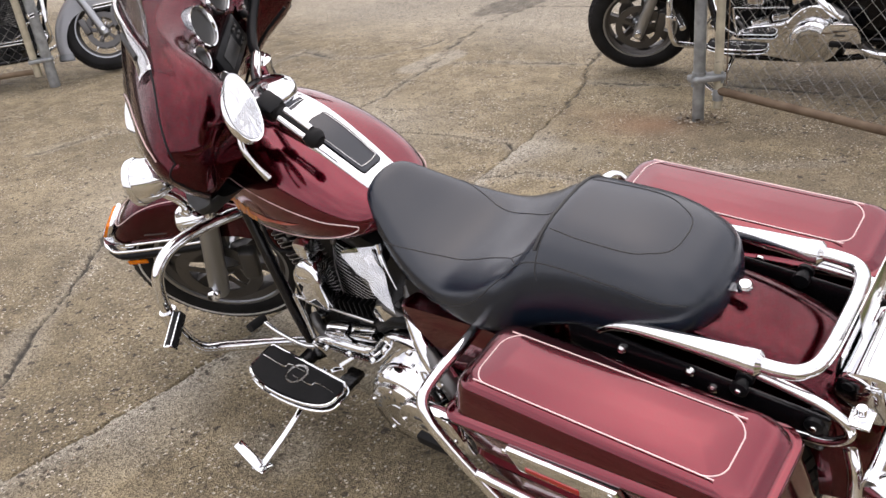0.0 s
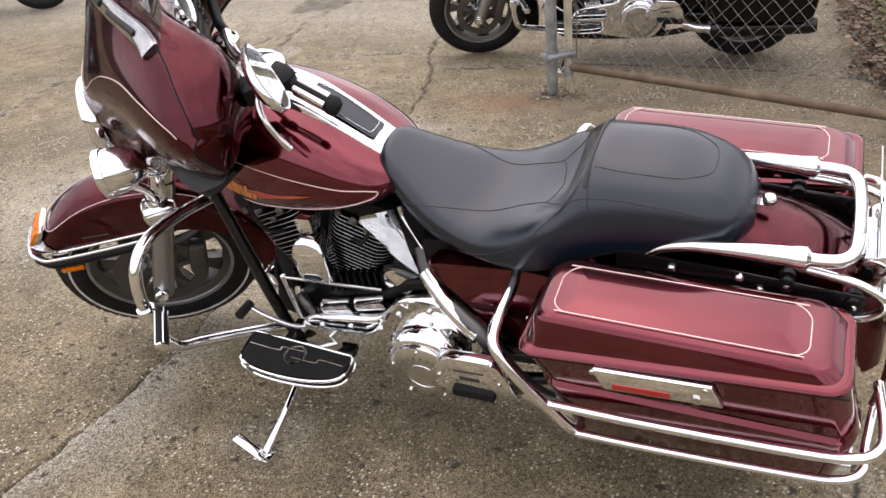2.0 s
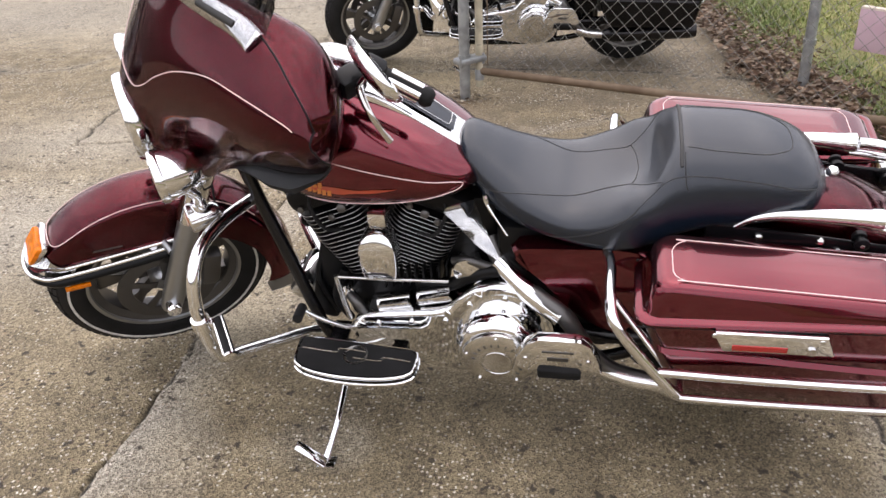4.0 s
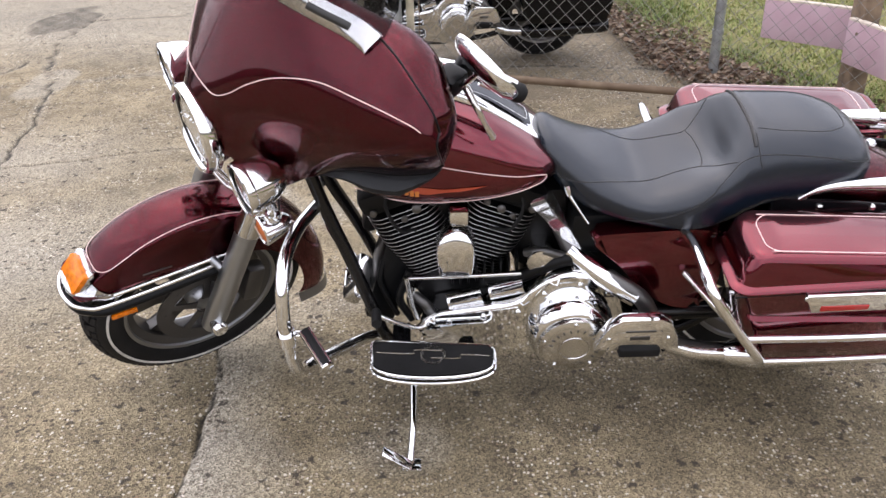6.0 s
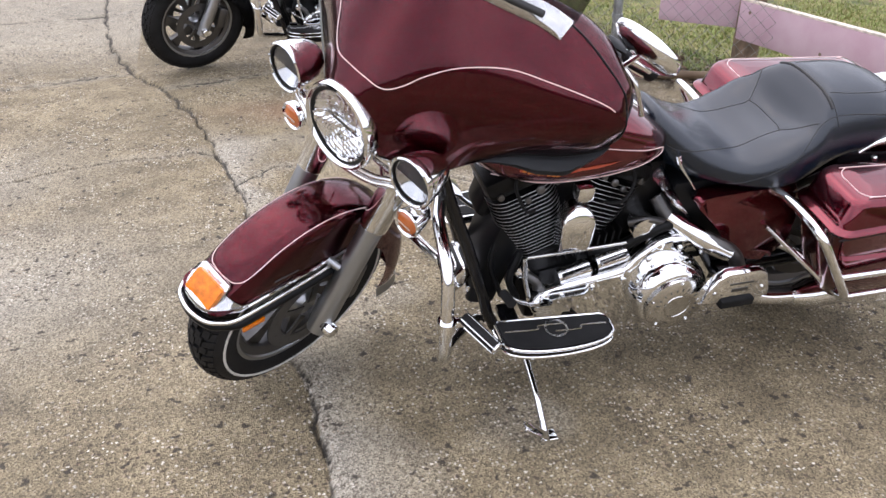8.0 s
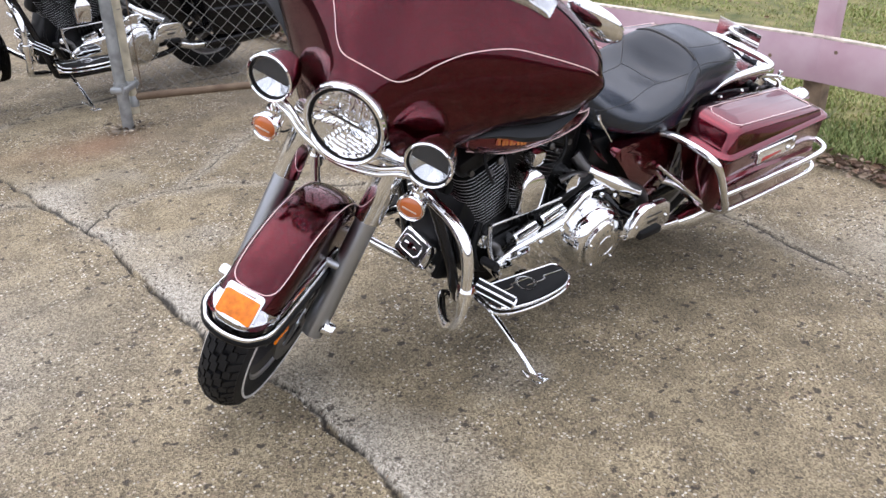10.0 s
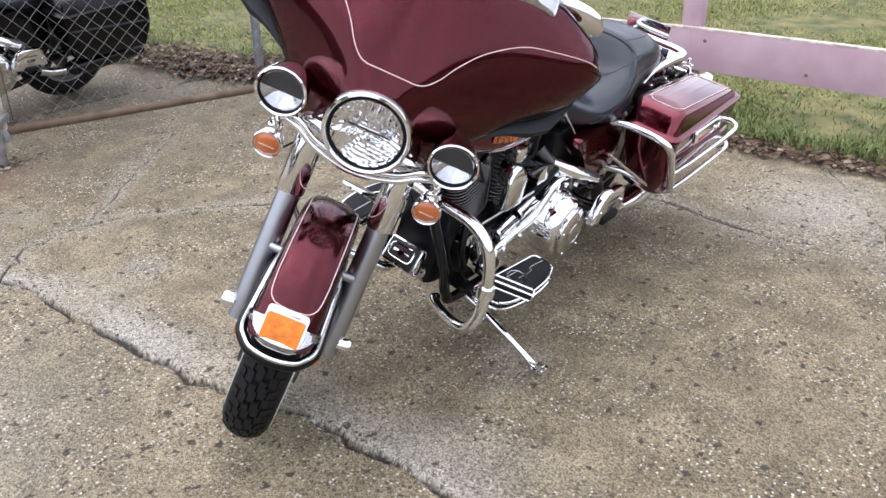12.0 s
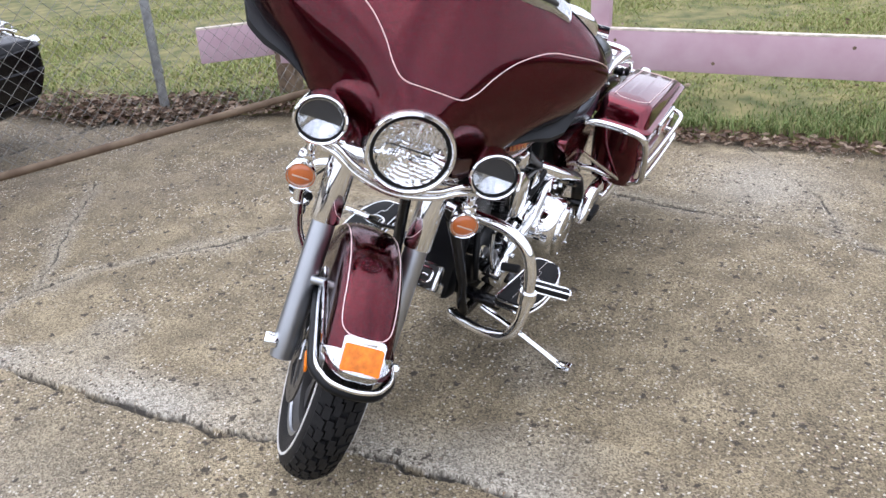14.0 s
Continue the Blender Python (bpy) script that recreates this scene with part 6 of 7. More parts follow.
    part("clutch_housing", lathe([(0.0, -0.02), (0.118, -0.02), (0.117, 0.012), (0.112, 0.034), (0.102, 0.052), (0.095, 0.056), (0.0, 0.056)], dc, (0, 1, 0), 52), CHROME, prim, "round polished clutch housing")
    der = part("clutch_cover", lathe([(0.0, 0.076), (0.036, 0.076), (0.0375, 0.0735), (0.040, 0.0735), (0.0415, 0.076), (0.082, 0.074), (0.090, 0.069), (0.092, 0.062), (0.092, 0.04), (0.0, 0.04)], dc, (0, 1, 0), 52), DULLCHROME, prim, "polished round clutch cover with engraved bars")
    for k in range(5):
        a = 2 * math.pi * k / 5 + 0.3
        part("cover_bolt", lathe([(0.0, 0.0), (0.006, 0.0), (0.005, 0.004), (0.0, 0.005)], (dc[0] + 0.081 * math.cos(a), 0.273, dc[2] + 0.081 * math.sin(a)), (0, 1, 0), 10), CHROME, der)
    for k in range(13):
        a = radians(10 + 17 * k)
        mm = Matrix.Translation((dc[0] + 0.061 * math.cos(a), 0.2755, dc[2] + 0.061 * math.sin(a))) @ Matrix.Rotation(math.pi / 2 - a, 4, "Y")
        part("engraved_bar", block((0.0035, 0.0012, 0.010), mm, 0.0003), DARKSTEEL, der)
    for x, z in ((0.565, 0.478), (0.49, 0.452), (0.655, 0.45), (0.72, 0.388), (0.81, 0.375), (0.90, 0.362)):
        part("cover_bolt", lathe([(0.0, 0.0), (0.0085, 0.0), (0.0075, 0.008), (0.0, 0.009)], (x, 0.193, z), (0, 1, 0), 12), CHROME, prim)
    for x0, z0, x1, z1 in ((0.900, 0.392, 0.812, 0.416), (0.792, 0.424, 0.705, 0.446)):
        part("ribbed_cover", join(tube([(x0, 0.150, z0), (x1, 0.150, z1)], 0.024, seg=20), block((0.085, 0.03, 0.012), Matrix.Translation(((x0 + x1) / 2, 0.168, (z0 + z1) / 2 + 0.014)) @ Matrix.Rotation(radians(15), 4, "Y"), 0.004)), CHROME, prim, "ribbed chrome cover")
    part("primary_neck", tube([(0.80, 0.11, 0.44), (0.72, 0.13, 0.455), (0.66, 0.145, 0.50), (0.60, 0.145, 0.525), (0.52, 0.13, 0.515)], 0.018, n=30), ENGINE, root)
    for k in range(9):
        part("case_rib", block((0.006, 0.05, 0.06), Matrix.Translation((0.72 + 0.021 * k, 0.10, 0.485 - 0.004 * k)), 0.002), ENGINE, root)
    for x, y, z, r in ((0.765, 0.105, 0.665, 0.011), (0.80, 0.108, 0.690, 0.008), (0.975, 0.105, 0.672, 0.012), (0.935, 0.108, 0.694, 0.008), (1.005, 0.104, 0.640, 0.009), (0.735, 0.104, 0.640, 0.009)):
        part("rocker_bolt", lathe([(0.0, 0.0), (r, 0.0), (r, 0.007), (r * 0.6, 0.010), (0.0, 0.010)], (x, y, z), (0, 1, 0.25), 12), DARKSTEEL, root)
    part("throttle_cable", tube([(1.10, 0.05, 0.80), (1.04, 0.115, 0.74), (0.97, 0.125, 0.715), (0.91, 0.12, 0.70)], 0.006, n=24, seg=8), RUBBER, root)
    part("spark_lead", tube([(0.98, 0.10, 0.60), (1.02, 0.135, 0.63), (1.05, 0.12, 0.70), (1.02, 0.08, 0.74)], 0.005, n=24, seg=8), RUBBER, root)
    part("spark_lead", tube([(0.79, 0.10, 0.60), (0.74, 0.13, 0.62), (0.71, 0.11, 0.68), (0.74, 0.08, 0.73)], 0.005, n=24, seg=8), RUBBER, root)
    # horn
    arch = [(0.049 * math.cos(radians(a)), 0.010 + 0.060 * math.sin(radians(a))) for a in range(0, 181, 6)]
    arch += [(-0.047, -0.030), (-0.043, -0.062), (-0.040, -0.069), (-0.034, -0.071), (0.034, -0.071), (0.040, -0.069), (0.043, -0.062), (0.047, -0.030)]
    dome = [[V((0.881 + x * f, y - 0.022 * max(0.0, (z * f - 0.008) / 0.062) ** 2, 0.573 + z * f)) for x, z in arch] for f, y in ((0.96, 0.128), (1.0, 0.132), (1.0, 0.166), (0.985, 0.174), (0.95, 0.179), (0.90, 0.181), (0.70, 0.1825), (0.40, 0.1835), (0.04, 0.184))]
    horn = part("horn_cover", loft(dome, True, True), CHROME, root, "chrome waterfall horn cover")
    part("horn_bracket", block((0.05, 0.055, 0.05), Matrix.Translation((0.872, 0.14, 0.680)), 0.012), CHROME, horn)
    # oil filter and cam-side hints behind the frame tubes
    part("oil_filter", lathe([(0.0, 0.0), (0.036, 0.0), (0.038, 0.006), (0.038, 0.075), (0.030, 0.088), (0.0, 0.09)], (1.01, -0.03, 0.33), (1, 0, 0.1), 26), CHROME, root, "chrome oil filter")
    tilt = Matrix.Translation((1.150, 0.0, 0.345)) @ Matrix.Rotation(radians(-38), 4, "Y")
    box = part("regulator", join(block((0.05, 0.130, 0.090), tilt, 0.014), block((0.03, 0.14, 0.05), Matrix.Translation((1.12, 0.0, 0.295)), 0.008)), CHROME, root, "chrome box cover with a black badge panel")
    part("badge_panel", block((0.006, 0.108, 0.068), tilt @ Matrix.Translation((0.0245, 0.0, 0.0)), 0.003), INK, box)
    rail = [tilt @ V((0.029, y, z)) for y, z in rounded(0.086, 0.044, 0.016)]
    part("badge_frame", tube(rail, 0.0035, seg=8, closed=True, raw=True), CHROME, box)
    part("badge_shape", join(block((0.004, 0.060, 0.010), tilt @ Matrix.Translation((0.0285, 0.0, 0.0)), 0.001), lathe([(0.0, 0.0), (0.012, 0.0), (0.012, 0.005), (0.0, 0.005)], tilt @ V((0.027, 0, 0)), tilt.to_3x3() @ V((1, 0, 0)), 20)), CHROME, box)
    for k, (p, r) in enumerate((([(1.0, 0.10, 0.46), (1.03, 0.12, 0.38), (1.0, 0.12, 0.30)], 0.011), ([(0.99, 0.13, 0.40), (0.96, 0.15, 0.38), (0.95, 0.14, 0.33)], 0.014), ([(1.05, 0.06, 0.52), (1.08, 0.09, 0.42), (1.04, 0.10, 0.30)], 0.008), ([(0.70, 0.12, 0.53), (0.66, 0.14, 0.55), (0.60, 0.14, 0.53)], 0.012))):
        part("oil_line", tube(p, r, n=20), DARKSTEEL if k % 2 else PLASTIC, root)
    part("tensioner", lathe([(0.0, 0.0), (0.024, 0.0), (0.026, 0.006), (0.02, 0.05), (0.0, 0.055)], (0.985, 0.08, 0.385), (0.2, 1, 0.3), 20), CHROME, root)
    part("starter", lathe([(0.0, 0.0), (0.035, 0.0), (0.038, 0.01), (0.038, 0.09), (0.0, 0.10)], (0.66, 0.06, 0.52), (0, 1, 0), 22), CHROME, root)


def chassis(root, paint, full):
    for s in (1, -1):
        def M(*p):
            return [V((x, s * y, z)) for x, y, z in p]
        part("frame_tube", tube(M((1.27, 0.03, 0.88), (1.21, 0.06, 0.66), (1.155, 0.09, 0.50), (1.105, 0.115, 0.34), (1.07, 0.12, 0.23), (1.0, 0.12, 0.185), (0.6, 0.12, 0.18), (0.3, 0.12, 0.22), (0.15, 0.12, 0.32)), 0.017, n=70), FRAMEBLACK, root, "black frame tube")
        guard = part("engine_guard", tube(M((1.225, 0.045, 0.648), (1.262, 0.16, 0.664), (1.28, 0.27, 0.668), (1.285, 0.335, 0.632), (1.288, 0.363, 0.56), (1.288, 0.367, 0.48), (1.285, 0.362, 0.41), (1.278, 0.335, 0.348), (1.255, 0.28, 0.312), (1.19, 0.19, 0.265), (1.12, 0.11, 0.225), (1.09, 0.10, 0.21)), 0.0165, n=90, seg=16), CHROME, root, "chrome tubular engine guard")
        part("clamp", join(lathe([(0.0165, -0.018), (0.0235, -0.018), (0.0245, 0.0), (0.0235, 0.018), (0.0165, 0.018), (0.0165, -0.018)], M((1.288, 0.367, 0.50))[0], (0, 0, 1), 20), block((0.035, 0.02, 0.02), Matrix.Translation(M((1.262, 0.362, 0.50))[0]), 0.004)), CHROME, guard)
        p0, p1 = M((1.245, 0.36, 0.512), (1.188, 0.450, 0.488))
        peg = part("highway_peg", tube([p0, p1], 0.015, seg=14), RUBBER, root, "black rubber highway peg with chrome strips")
        pd = (p1 - p0).normalized()
        po = pd.orthogonal().normalized()
        for k in range(4):
            o = Matrix.Rotation(2 * math.pi * k / 4, 3, pd) @ po
            part("chrome_strip", tube([p0 + o * 0.0155, p1 + o * 0.0155], 0.0032, seg=6), CHROME, peg)
        part("end_cap", lathe([(0.0, 0.0), (0.0165, 0.0), (0.0165, 0.005), (0.0, 0.008)], p1, pd, 14), CHROME, peg)
        # floorboard
        out = [(1.098, 0.226), (0.80, 0.246), (0.787, 0.256), (0.783, 0.275)] + [(0.945 + 0.160 * math.cos(radians(q)), 0.296 + 0.060 * math.sin(radians(q)) ** 0.7) for q in range(172, 0, -12)] + [(1.105, 0.290), (1.107, 0.236)]
        out = [(x, s * y) for x, y in out]
        cx, cy = 0.945, s * 0.29
        fb = Matrix.Translation((0, 0, 0.288)) @ Matrix.Rotation(radians(-1.5), 4, "Y")
        board = part("floorboard", plate(out, 0.024, fb, 0.006), FRAMEBLACK, root, "chrome rimmed black rubber floorboard")
        for grow, h, r in ((0.985, 0.012, 0.0042), (1.0, -0.009, 0.0048)):
            rim = [fb @ V((cx + (x - cx) * grow, cy + (y - cy) * grow, h)) for x, y in out]
            part("chrome_rim", tube(rim, r, seg=8, closed=True, raw=True), CHROME, board, "chrome rim")
        part("rubber_pad", plate([(cx + (x - cx) * 0.955, cy + (y - cy) * 0.90) for x, y in out], 0.010, fb @ Matrix.Translation((0, 0, 0.0125)), 0.002), RUBBER, board, "black ribbed rubber pad")
        for p in ([(1.09, 0.272), (1.0, 0.278), (0.99, 0.265), (0.92, 0.268)], [(0.80, 0.288), (0.87, 0.283), (0.88, 0.295), (0.95, 0.292)]):
            part("pad_line", tube([V((x, s * y, 0.3085 + 0.026 * (x - 0.95) * 0)) + V((0, 0, -(x - 0.0) * math.tan(radians(-1.5)) - 0.0 - 0.002)) for x, y in p], 0.0018, seg=6, n=16), DULLCHROME, board)
        part("pad_emblem", lathe([(0.026, 0.0), (0.026, 0.002), (0.033, 0.002), (0.033, 0.0), (0.026, 0.0)], (0.945, s * 0.282, 0.3075 + 0.945 * math.tan(radians(1.5)) - 0.0025), (0, 0, 1), 30), DULLCHROME, board)
        for x, z in ((1.03, 0.262), (0.86, 0.255)):
            part("board_bracket", block((0.05, 0.13, 0.02), Matrix.Translation((x, s * 0.17, z)), 0.005), FRAMEBLACK, board)
        # side cover under the seat
        sc = [(0.548, 0.618), (0.525, 0.638), (0.42, 0.645), (0.27, 0.645), (0.22, 0.60), (0.215, 0.43), (0.25, 0.385), (0.33, 0.395), (0.40, 0.45), (0.475, 0.54)]
        sc = [(p.x, p.y) for p in spline([(x, z, 0) for x, z in sc], 44, True)]
        part("side_cover", plate(sc, 0.05, Matrix.Translation((0, s * 0.165, 0)) @ Matrix.Rotation(radians(90), 4, "X"), 0.023), paint, root, "glossy side cover below the seat")
        # seat rails and shocks
        arm = part("grab_rail", tube(M((0.055, 0.150, 0.700), (0.02, 0.152, 0.728), (-0.03, 0.153, 0.742), (-0.10, 0.152, 0.744), (-0.17, 0.150, 0.742), (-0.235, 0.148, 0.738)), [0.006, 0.008, 0.011, 0.014, 0.018, 0.022], n=40, seg=16), CHROME, root, "tapered chrome grab rail")
        part("end_collar", lathe([(0.0, -0.012), (0.0225, -0.012), (0.0235, 0.0), (0.0235, 0.012), (0.015, 0.02), (0.0, 0.02)], M((-0.235, 0.148, 0.738))[0], (-1, 0, -0.02), 20), CHROME, arm)
        strut = part("fender_strut", block((0.48, 0.014, 0.085), Matrix.Translation(M((-0.12, 0.150, 0.645))[0]) @ Matrix.Rotation(radians(-7), 4, "Y"), 0.008), FRAMEBLACK, root, "black fender strut with bolts")
        for x, z in ((0.0, 0.685), (-0.13, 0.68), (-0.17, 0.655)):
            part("bolt", lathe([(0.0, 0.0), (0.009, 0.0), (0.009, 0.006), (0.005, 0.010), (0.0, 0.010)], M((x, 0.157, z))[0], (0, s, 0), 12), DULLCHROME, strut)
        for x, z in ((-0.217, 0.676), (-0.339, 0.643)):
            part("docking_spool", lathe([(0.0, 0.0), (0.016, 0.0), (0.016, 0.012), (0.010, 0.014), (0.010, 0.026), (0.016, 0.028), (0.016, 0.036), (0.007, 0.040), (0.0, 0.040)], M((x, 0.128, z))[0], (0, s, 0), 20), PLASTIC, strut, "black docking spool")
            part("spool_screw", lathe([(0.0, 0.0), (0.0065, 0.0), (0.005, 0.004), (0.0, 0.005)], M((x, 0.166, z))[0], (0, s, 0), 12), CHROME, strut)
        part("lower_bracket", tube(M((-0.235, 0.145, 0.712), (-0.28, 0.148, 0.705), (-0.345, 0.152, 0.69), (-0.385, 0.155, 0.665), (-0.39, 0.155, 0.635), (-0.36, 0.155, 0.61), (-0.30, 0.155, 0.605)), 0.009, n=36, seg=10), CHROME, strut)
        # muffler
        part("muffler", lathe([(0.0, -0.02), (0.025, -0.02), (0.045, 0.04), (0.048, 0.10), (0.046, 0.50), (0.038, 0.54), (0.032, 0.53), (0.0, 0.50)], M((0.16, 0.255, 0.275))[0], (-1, 0, 0.03), 26), CHROME if full else FRAMEBLACK, root, "muffler below the saddlebag")
        part("rear_guard_loop", tube(M((-0.40, 0.24, 0.46), (-0.415, 0.22, 0.52), (-0.415, 0.20, 0.60), (-0.40, 0.18, 0.64)), 0.011, n=24), CHROME, root)
        part("rear_signal", lathe([(0.0, 0.0), (0.02, 0.004), (0.034, 0.03), (0.039, 0.065), (0.036, 0.07), (0.0, 0.07)], M((-0.43, 0.205, 0.60))[0], (-1, 0, 0), 26), CHROME, root, "chrome rear turn signal")
        part("rear_signal_lens", lathe([(0.0, 0.0), (0.035, 0.0), (0.03, 0.008), (0.0, 0.012)], M((-0.50, 0.205, 0.60))[0], (-1, 0, 0), 24), AMBERDULL, root)
    half_rail = [V((-0.235, 0.148, 0.738)), V((-0.275, 0.148, 0.736)), V((-0.308, 0.140, 0.735)), V((-0.328, 0.115, 0.735)), V((-0.335, 0.07, 0.735))]
    part("rear_rail", tube(half_rail + [V((-0.336, 0.0, 0.735))] + [V((q.x, -q.y, q.z)) for q in half_rail[::-1]], 0.0135, n=60, seg=16), CHROME, root, "curved chrome rear rail")
    box = part("lamp_housing", lathe([(0.0, -0.09), (0.05, -0.09), (0.056, -0.085), (0.057, 0.085), (0.05, 0.09), (0.0, 0.09)], (-0.40, 0.0, 0.655), (0, 1, 0), 28), CHROME, root, "chrome rear lamp housing")
    part("housing_face", block((0.006, 0.13, 0.115), Matrix.Translation((-0.342, 0.0, 0.658)) @ Matrix.Rotation(radians(-8), 4, "Y"), 0.002), CHROME, box, "flat chrome bracket with slots")
    for y in (0.045, -0.045):
        part("slot", block((0.004, 0.009, 0.026), Matrix.Translation((-0.3395, y, 0.672)) @ Matrix.Rotation(radians(-8), 4, "Y"), 0.001), INK, box)
        part("mount_bolt", join(lathe([(0.0, 0.0), (0.012, 0.0), (0.012, 0.006), (0.008, 0.008), (0.008, 0.024), (0.0, 0.025)], (-0.403, y * 3.1, 0.672), (0, 0, 1), 12), block((0.035, 0.04, 0.006), Matrix.Translation((-0.403, y * 3.1, 0.669)), 0.002)), CHROME, box)
    part("tail_lamp", block((0.03, 0.10, 0.05), Matrix.Translation((-0.425, 0.0, 0.555)), 0.010), RED, root, "red tail lamp")
    part("number_plate", block((0.003, 0.19, 0.065), Matrix.Translation((-0.368, -0.06, 0.765)) @ Matrix.Rotation(radians(6), 4, "Y"), 0.001), DULLCHROME, root, "number plate on a chrome bracket")
    part("light_bar", tube([V((-0.44, -0.22, 0.62)), V((-0.44, 0.22, 0.62))], 0.012), CHROME, root)
    # dark mass below the seat, gearbox, swing arm
    part("battery_box", block((0.38, 0.25, 0.26), Matrix.Translation((0.40, 0, 0.52)), 0.02), PLASTIC, root)
    part("gearbox", block((0.22, 0.22, 0.20), Matrix.Translation((0.40, 0, 0.33)), 0.03), ENGINE, root)
    for s in (1, -1):
        part("swing_arm", tube([(0.42, s * 0.12, 0.30), (0.2, s * 0.125, 0.31), (0.0, s * 0.125, 0.32)], 0.026, n=12), FRAMEBLACK, root)
    part("backbone", tube([(1.26, 0, 0.86), (1.0, 0, 0.75), (0.7, 0, 0.69), (0.4, 0, 0.64)], 0.035, n=24), FRAMEBLACK, root)
    part("steering_head", tube([(1.375, 0, 0.80), (1.275, 0, 1.0)], 0.038), FRAMEBLACK, root)
    # left side: exhaust crossover, deflector, footrest, shifter, stand
    part("exhaust_pipe", tube([(0.61, 0.08, 0.58), (0.576, 0.13, 0.533), (0.485, 0.195, 0.496), (0.418, 0.226, 0.463), (0.380, 0.235, 0.40), (0.345, 0.235, 0.34), (0.28, 0.24, 0.29), (0.15, 0.255, 0.277)], 0.022, n=60, seg=16), DARKSTEEL, root)
    part("heat_shield", tube([(0.585, 0.122, 0.536), (0.550, 0.150, 0.518), (0.490, 0.192, 0.490), (0.425, 0.222, 0.460)], 0.0285, n=24, seg=20), CHROME, root, "chrome exhaust heat shield")
    part("lower_exhaust", tube([(0.33, 0.235, 0.30), (0.25, 0.245, 0.278), (0.12, 0.255, 0.275)], 0.026, n=16, seg=18), CHROME, root)
    for s in (1, -1):
        outer_rail = spline([(0.697, 0.168, 0.736), (0.702, 0.173, 0.725), (0.683, 0.175, 0.702), (0.663, 0.177, 0.679), (0.627, 0.181, 0.633), (0.575, 0.186, 0.592)], 24)
        fold = spline([(0.672, 0.146, 0.731), (0.664, 0.150, 0.720), (0.651, 0.156, 0.700), (0.638, 0.162, 0.677), (0.618, 0.172, 0.640), (0.574, 0.185, 0.594)], 24)
        inner_rail = spline([(0.643, 0.110, 0.718), (0.634, 0.119, 0.703), (0.623, 0.131, 0.682), (0.612, 0.144, 0.661), (0.598, 0.160, 0.634), (0.573, 0.184, 0.596)], 24)
        bm = loft([[V((q.x, s * q.y, q.z)) for q in rail] for rail in (outer_rail, fold, inner_rail)])
        bmesh.ops.solidify(bm, geom=list(bm.faces), thickness=0.004)
        part("air_deflector", bm, CHROME, root, "chrome mid-frame air deflector", smooth=25)
        part("frame_trim", tube([(0.612, s * 0.131, 0.748), (0.608, s * 0.136, 0.734), (0.603, s * 0.142, 0.722), (0.580, s * 0.156, 0.690), (0.558, s * 0.167, 0.659)], [0.0065, 0.0065, 0.0045, 0.0025, 0.0025], n=20, seg=8), CHROME, root)
        fo = [(0.322, 0.362), (0.330, 0.405), (0.352, 0.455), (0.378, 0.470), (0.475, 0.470), (0.505, 0.450), (0.528, 0.405), (0.538, 0.362), (0.50, 0.372), (0.47, 0.362), (0.375, 0.362), (0.35, 0.372)]
        foot = part("passenger_footboard", plate(fo, 0.034, Matrix.Translation((0, s * 0.300, 0)) @ Matrix.Rotation(radians(90), 4, "X"), 0.009), CHROME, root, "chrome folded passenger footboard")
        part("rubber_block", block((0.105, 0.046, 0.028), Matrix.Translation((0.424, s * 0.304, 0.360)), 0.006), RUBBER, foot)
        part("engraving", block((0.075, 0.002, 0.006), Matrix.Translation((0.428, s * 0.3175, 0.432)), 0.0006), DARKSTEEL, foot)
        part("engraving", block((0.05, 0.002, 0.012), Matrix.Translation((0.428, s * 0.3175, 0.408)), 0.0006), DARKSTEEL, foot)
        for x in (0.355, 0.505):
            part("rivet", lathe([(0.0, 0.0), (0.007, 0.0), (0.006, 0.004), (0.0, 0.004)], (x, s * 0.317, 0.405), (0, s, 0), 12), DULLCHROME, foot)
        part("foot_mount", tube([(0.43, s * 0.14, 0.36), (0.43, s * 0.29, 0.385)], 0.014, seg=12), FRAMEBLACK, foot)
    sh = part("shift_lever", tube([(0.955, 0.18, 0.335), (0.985, 0.205, 0.352), (1.04, 0.225, 0.395), (1.085, 0.232, 0.432)], 0.0065, n=24, seg=10), CHROME, root, "chrome shift lever with a rubber toe peg")
    part("toe_peg", tube([(1.087, 0.222, 0.432), (1.083, 0.275, 0.442)], 0.013, seg=12), RUBBER, sh)
    part("shift_rod", tube([(1.005, 0.15, 0.478), (0.86, 0.15, 0.480), (0.712, 0.15, 0.485)], 0.0048, n=6, seg=10), DULLCHROME, root)
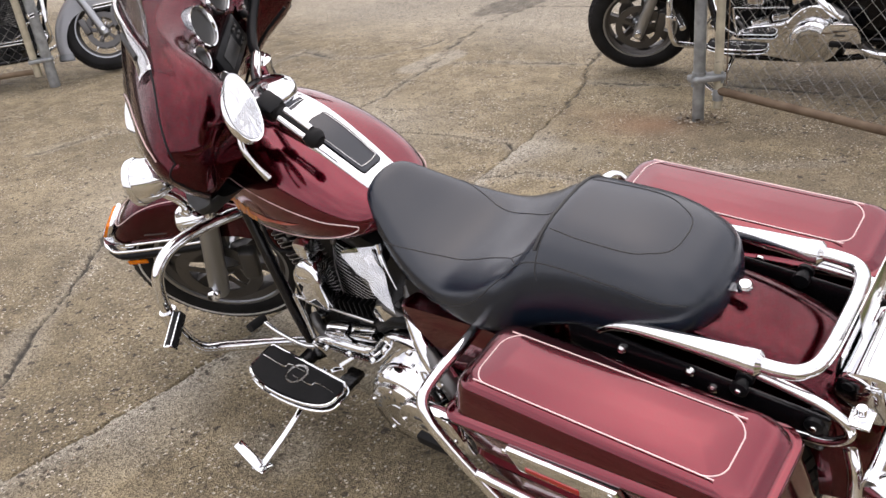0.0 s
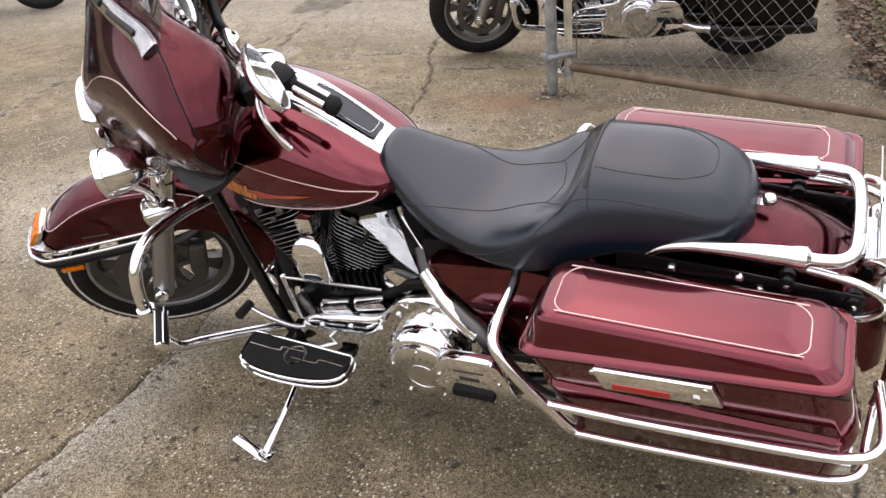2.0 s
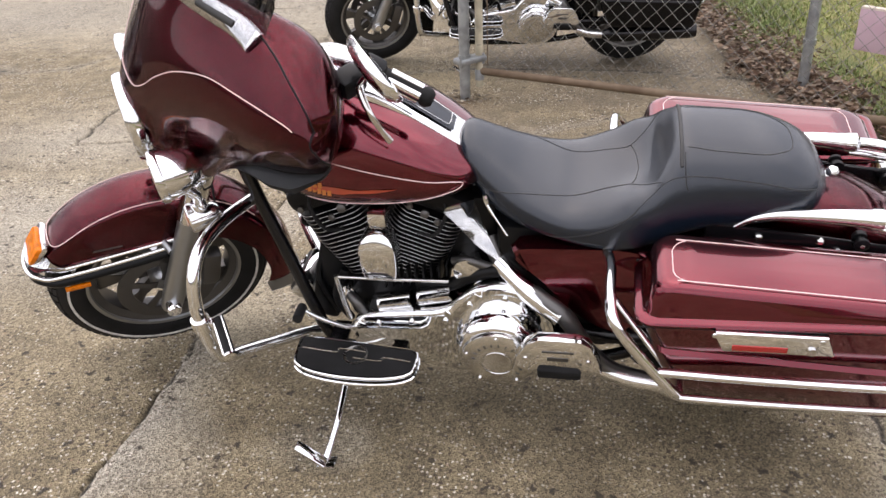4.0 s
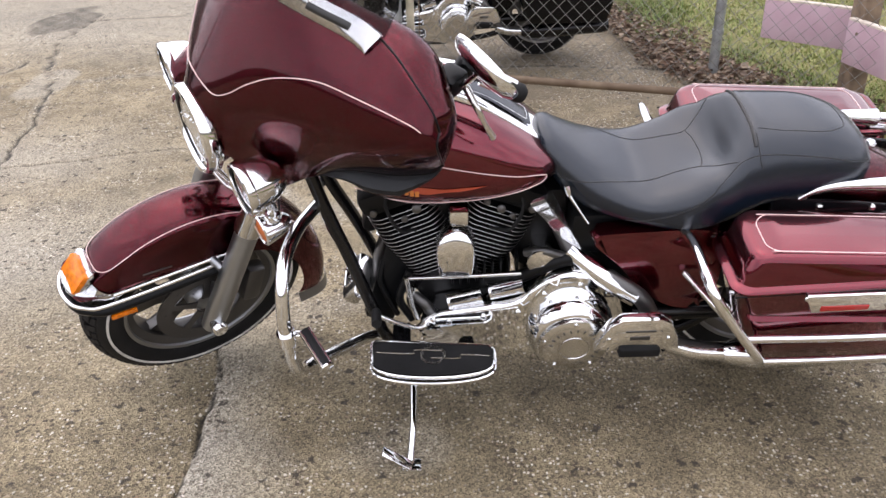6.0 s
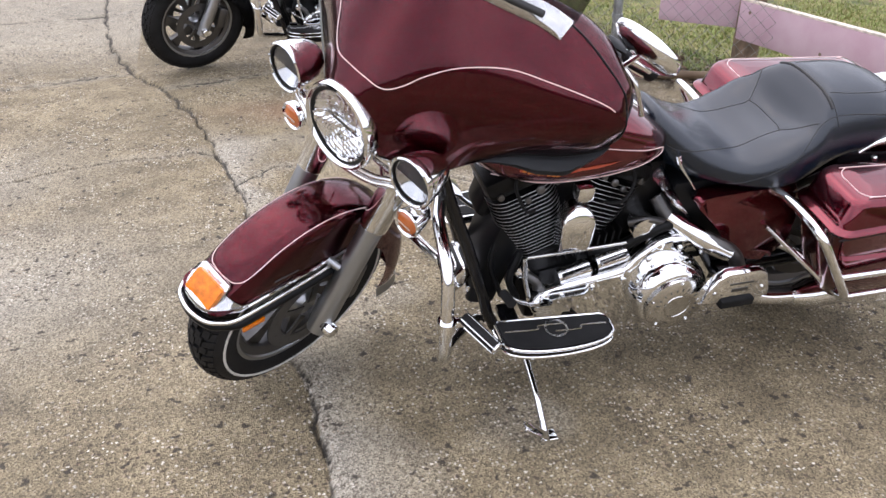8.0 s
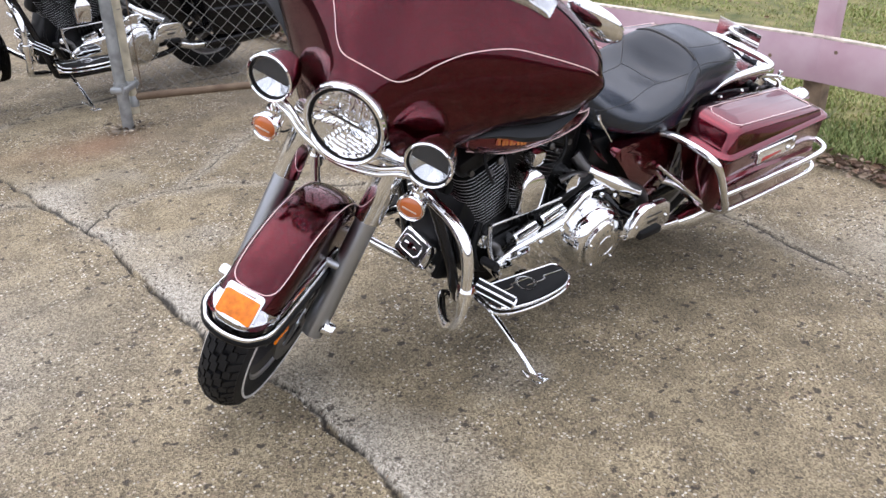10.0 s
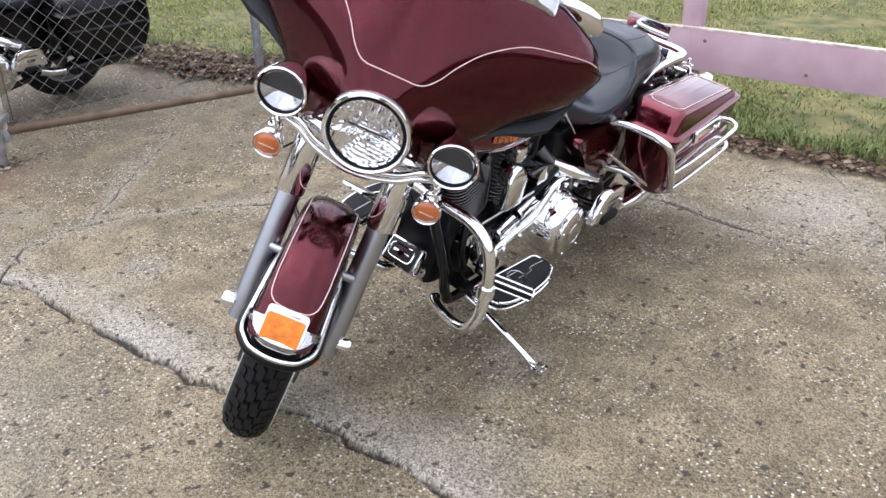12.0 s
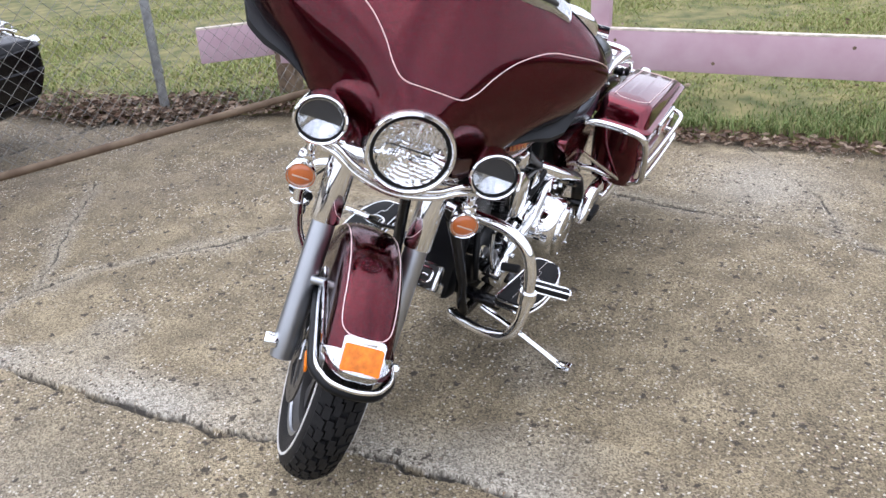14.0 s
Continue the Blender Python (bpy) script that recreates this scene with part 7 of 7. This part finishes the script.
    part("shift_arm", tube([(1.008, 0.15, 0.482), (0.998, 0.155, 0.40), (0.985, 0.165, 0.345)], 0.0075, n=12, seg=10), DULLCHROME, root)
    ped = part("brake_pedal", tube([(0.96, -0.18, 0.34), (1.04, -0.22, 0.38), (1.10, -0.24, 0.43)], 0.008, n=16, seg=10), CHROME, root, "chrome rear brake pedal")
    part("pedal_pad", block((0.075, 0.085, 0.014), Matrix.Translation((1.105, -0.25, 0.437)) @ Matrix.Rotation(radians(-28), 4, "Y"), 0.004), CHROME, ped)
    st = part("side_stand", tube([(1.0, 0.16, 0.205), (1.0, 0.25, 0.180), (1.003, 0.36, 0.145), (1.012, 0.465, 0.112)], [0.014, 0.012, 0.010, 0.012], n=24, seg=12), CHROME, root, "chrome side stand")
    heel, toe = V((1.007, 0.474, 0.121)), V((1.080, 0.466, 0.178))
    along = (toe - heel).normalized()
    part("stand_foot", join(block((0.030, (toe - heel).length, 0.008), Matrix.Translation((heel + toe) / 2) @ along.to_track_quat("Y", "Z").to_matrix().to_4x4(), 0.003), block((0.05, 0.045, 0.012), Matrix.Translation(heel + V((0.0, -0.006, -0.006))) @ Matrix.Rotation(radians(LEAN), 4, "X"), 0.005)), CHROME, st)


# ---- the motorcycles ----
bike = thing("motorcycle", "maroon touring motorcycle leaning on its side stand", "motorcycle", pose(0, 0, 0, -LEAN), "parked motorcycles")
motorcycle(bike, MAROON, 33.72)
bike2 = thing("motorcycle", "black touring motorcycle with chrome engine behind the chain-link gate", "motorcycle", pose(0.21, -3.50, 0, -10, 0, 6), "parked motorcycles")
motorcycle(bike2, BLACKPAINT, 16, False)
bike3 = thing("motorcycle", "silver touring motorcycle with wire-spoked front wheel beside the far gate post", "motorcycle", pose(6.99, -0.86, 0, -10, 0, 229), "parked motorcycles")
motorcycle(bike3, BLACKPAINT, 12, False, True, SILVERPAINT)
bike4 = thing("motorcycle", "black touring motorcycle parked far off on the concrete", "motorcycle", pose(8.3, -3.6, 0, -10, 0, 215), "parked motorcycles")
motorcycle(bike4, BLACKPAINT, 10, False)
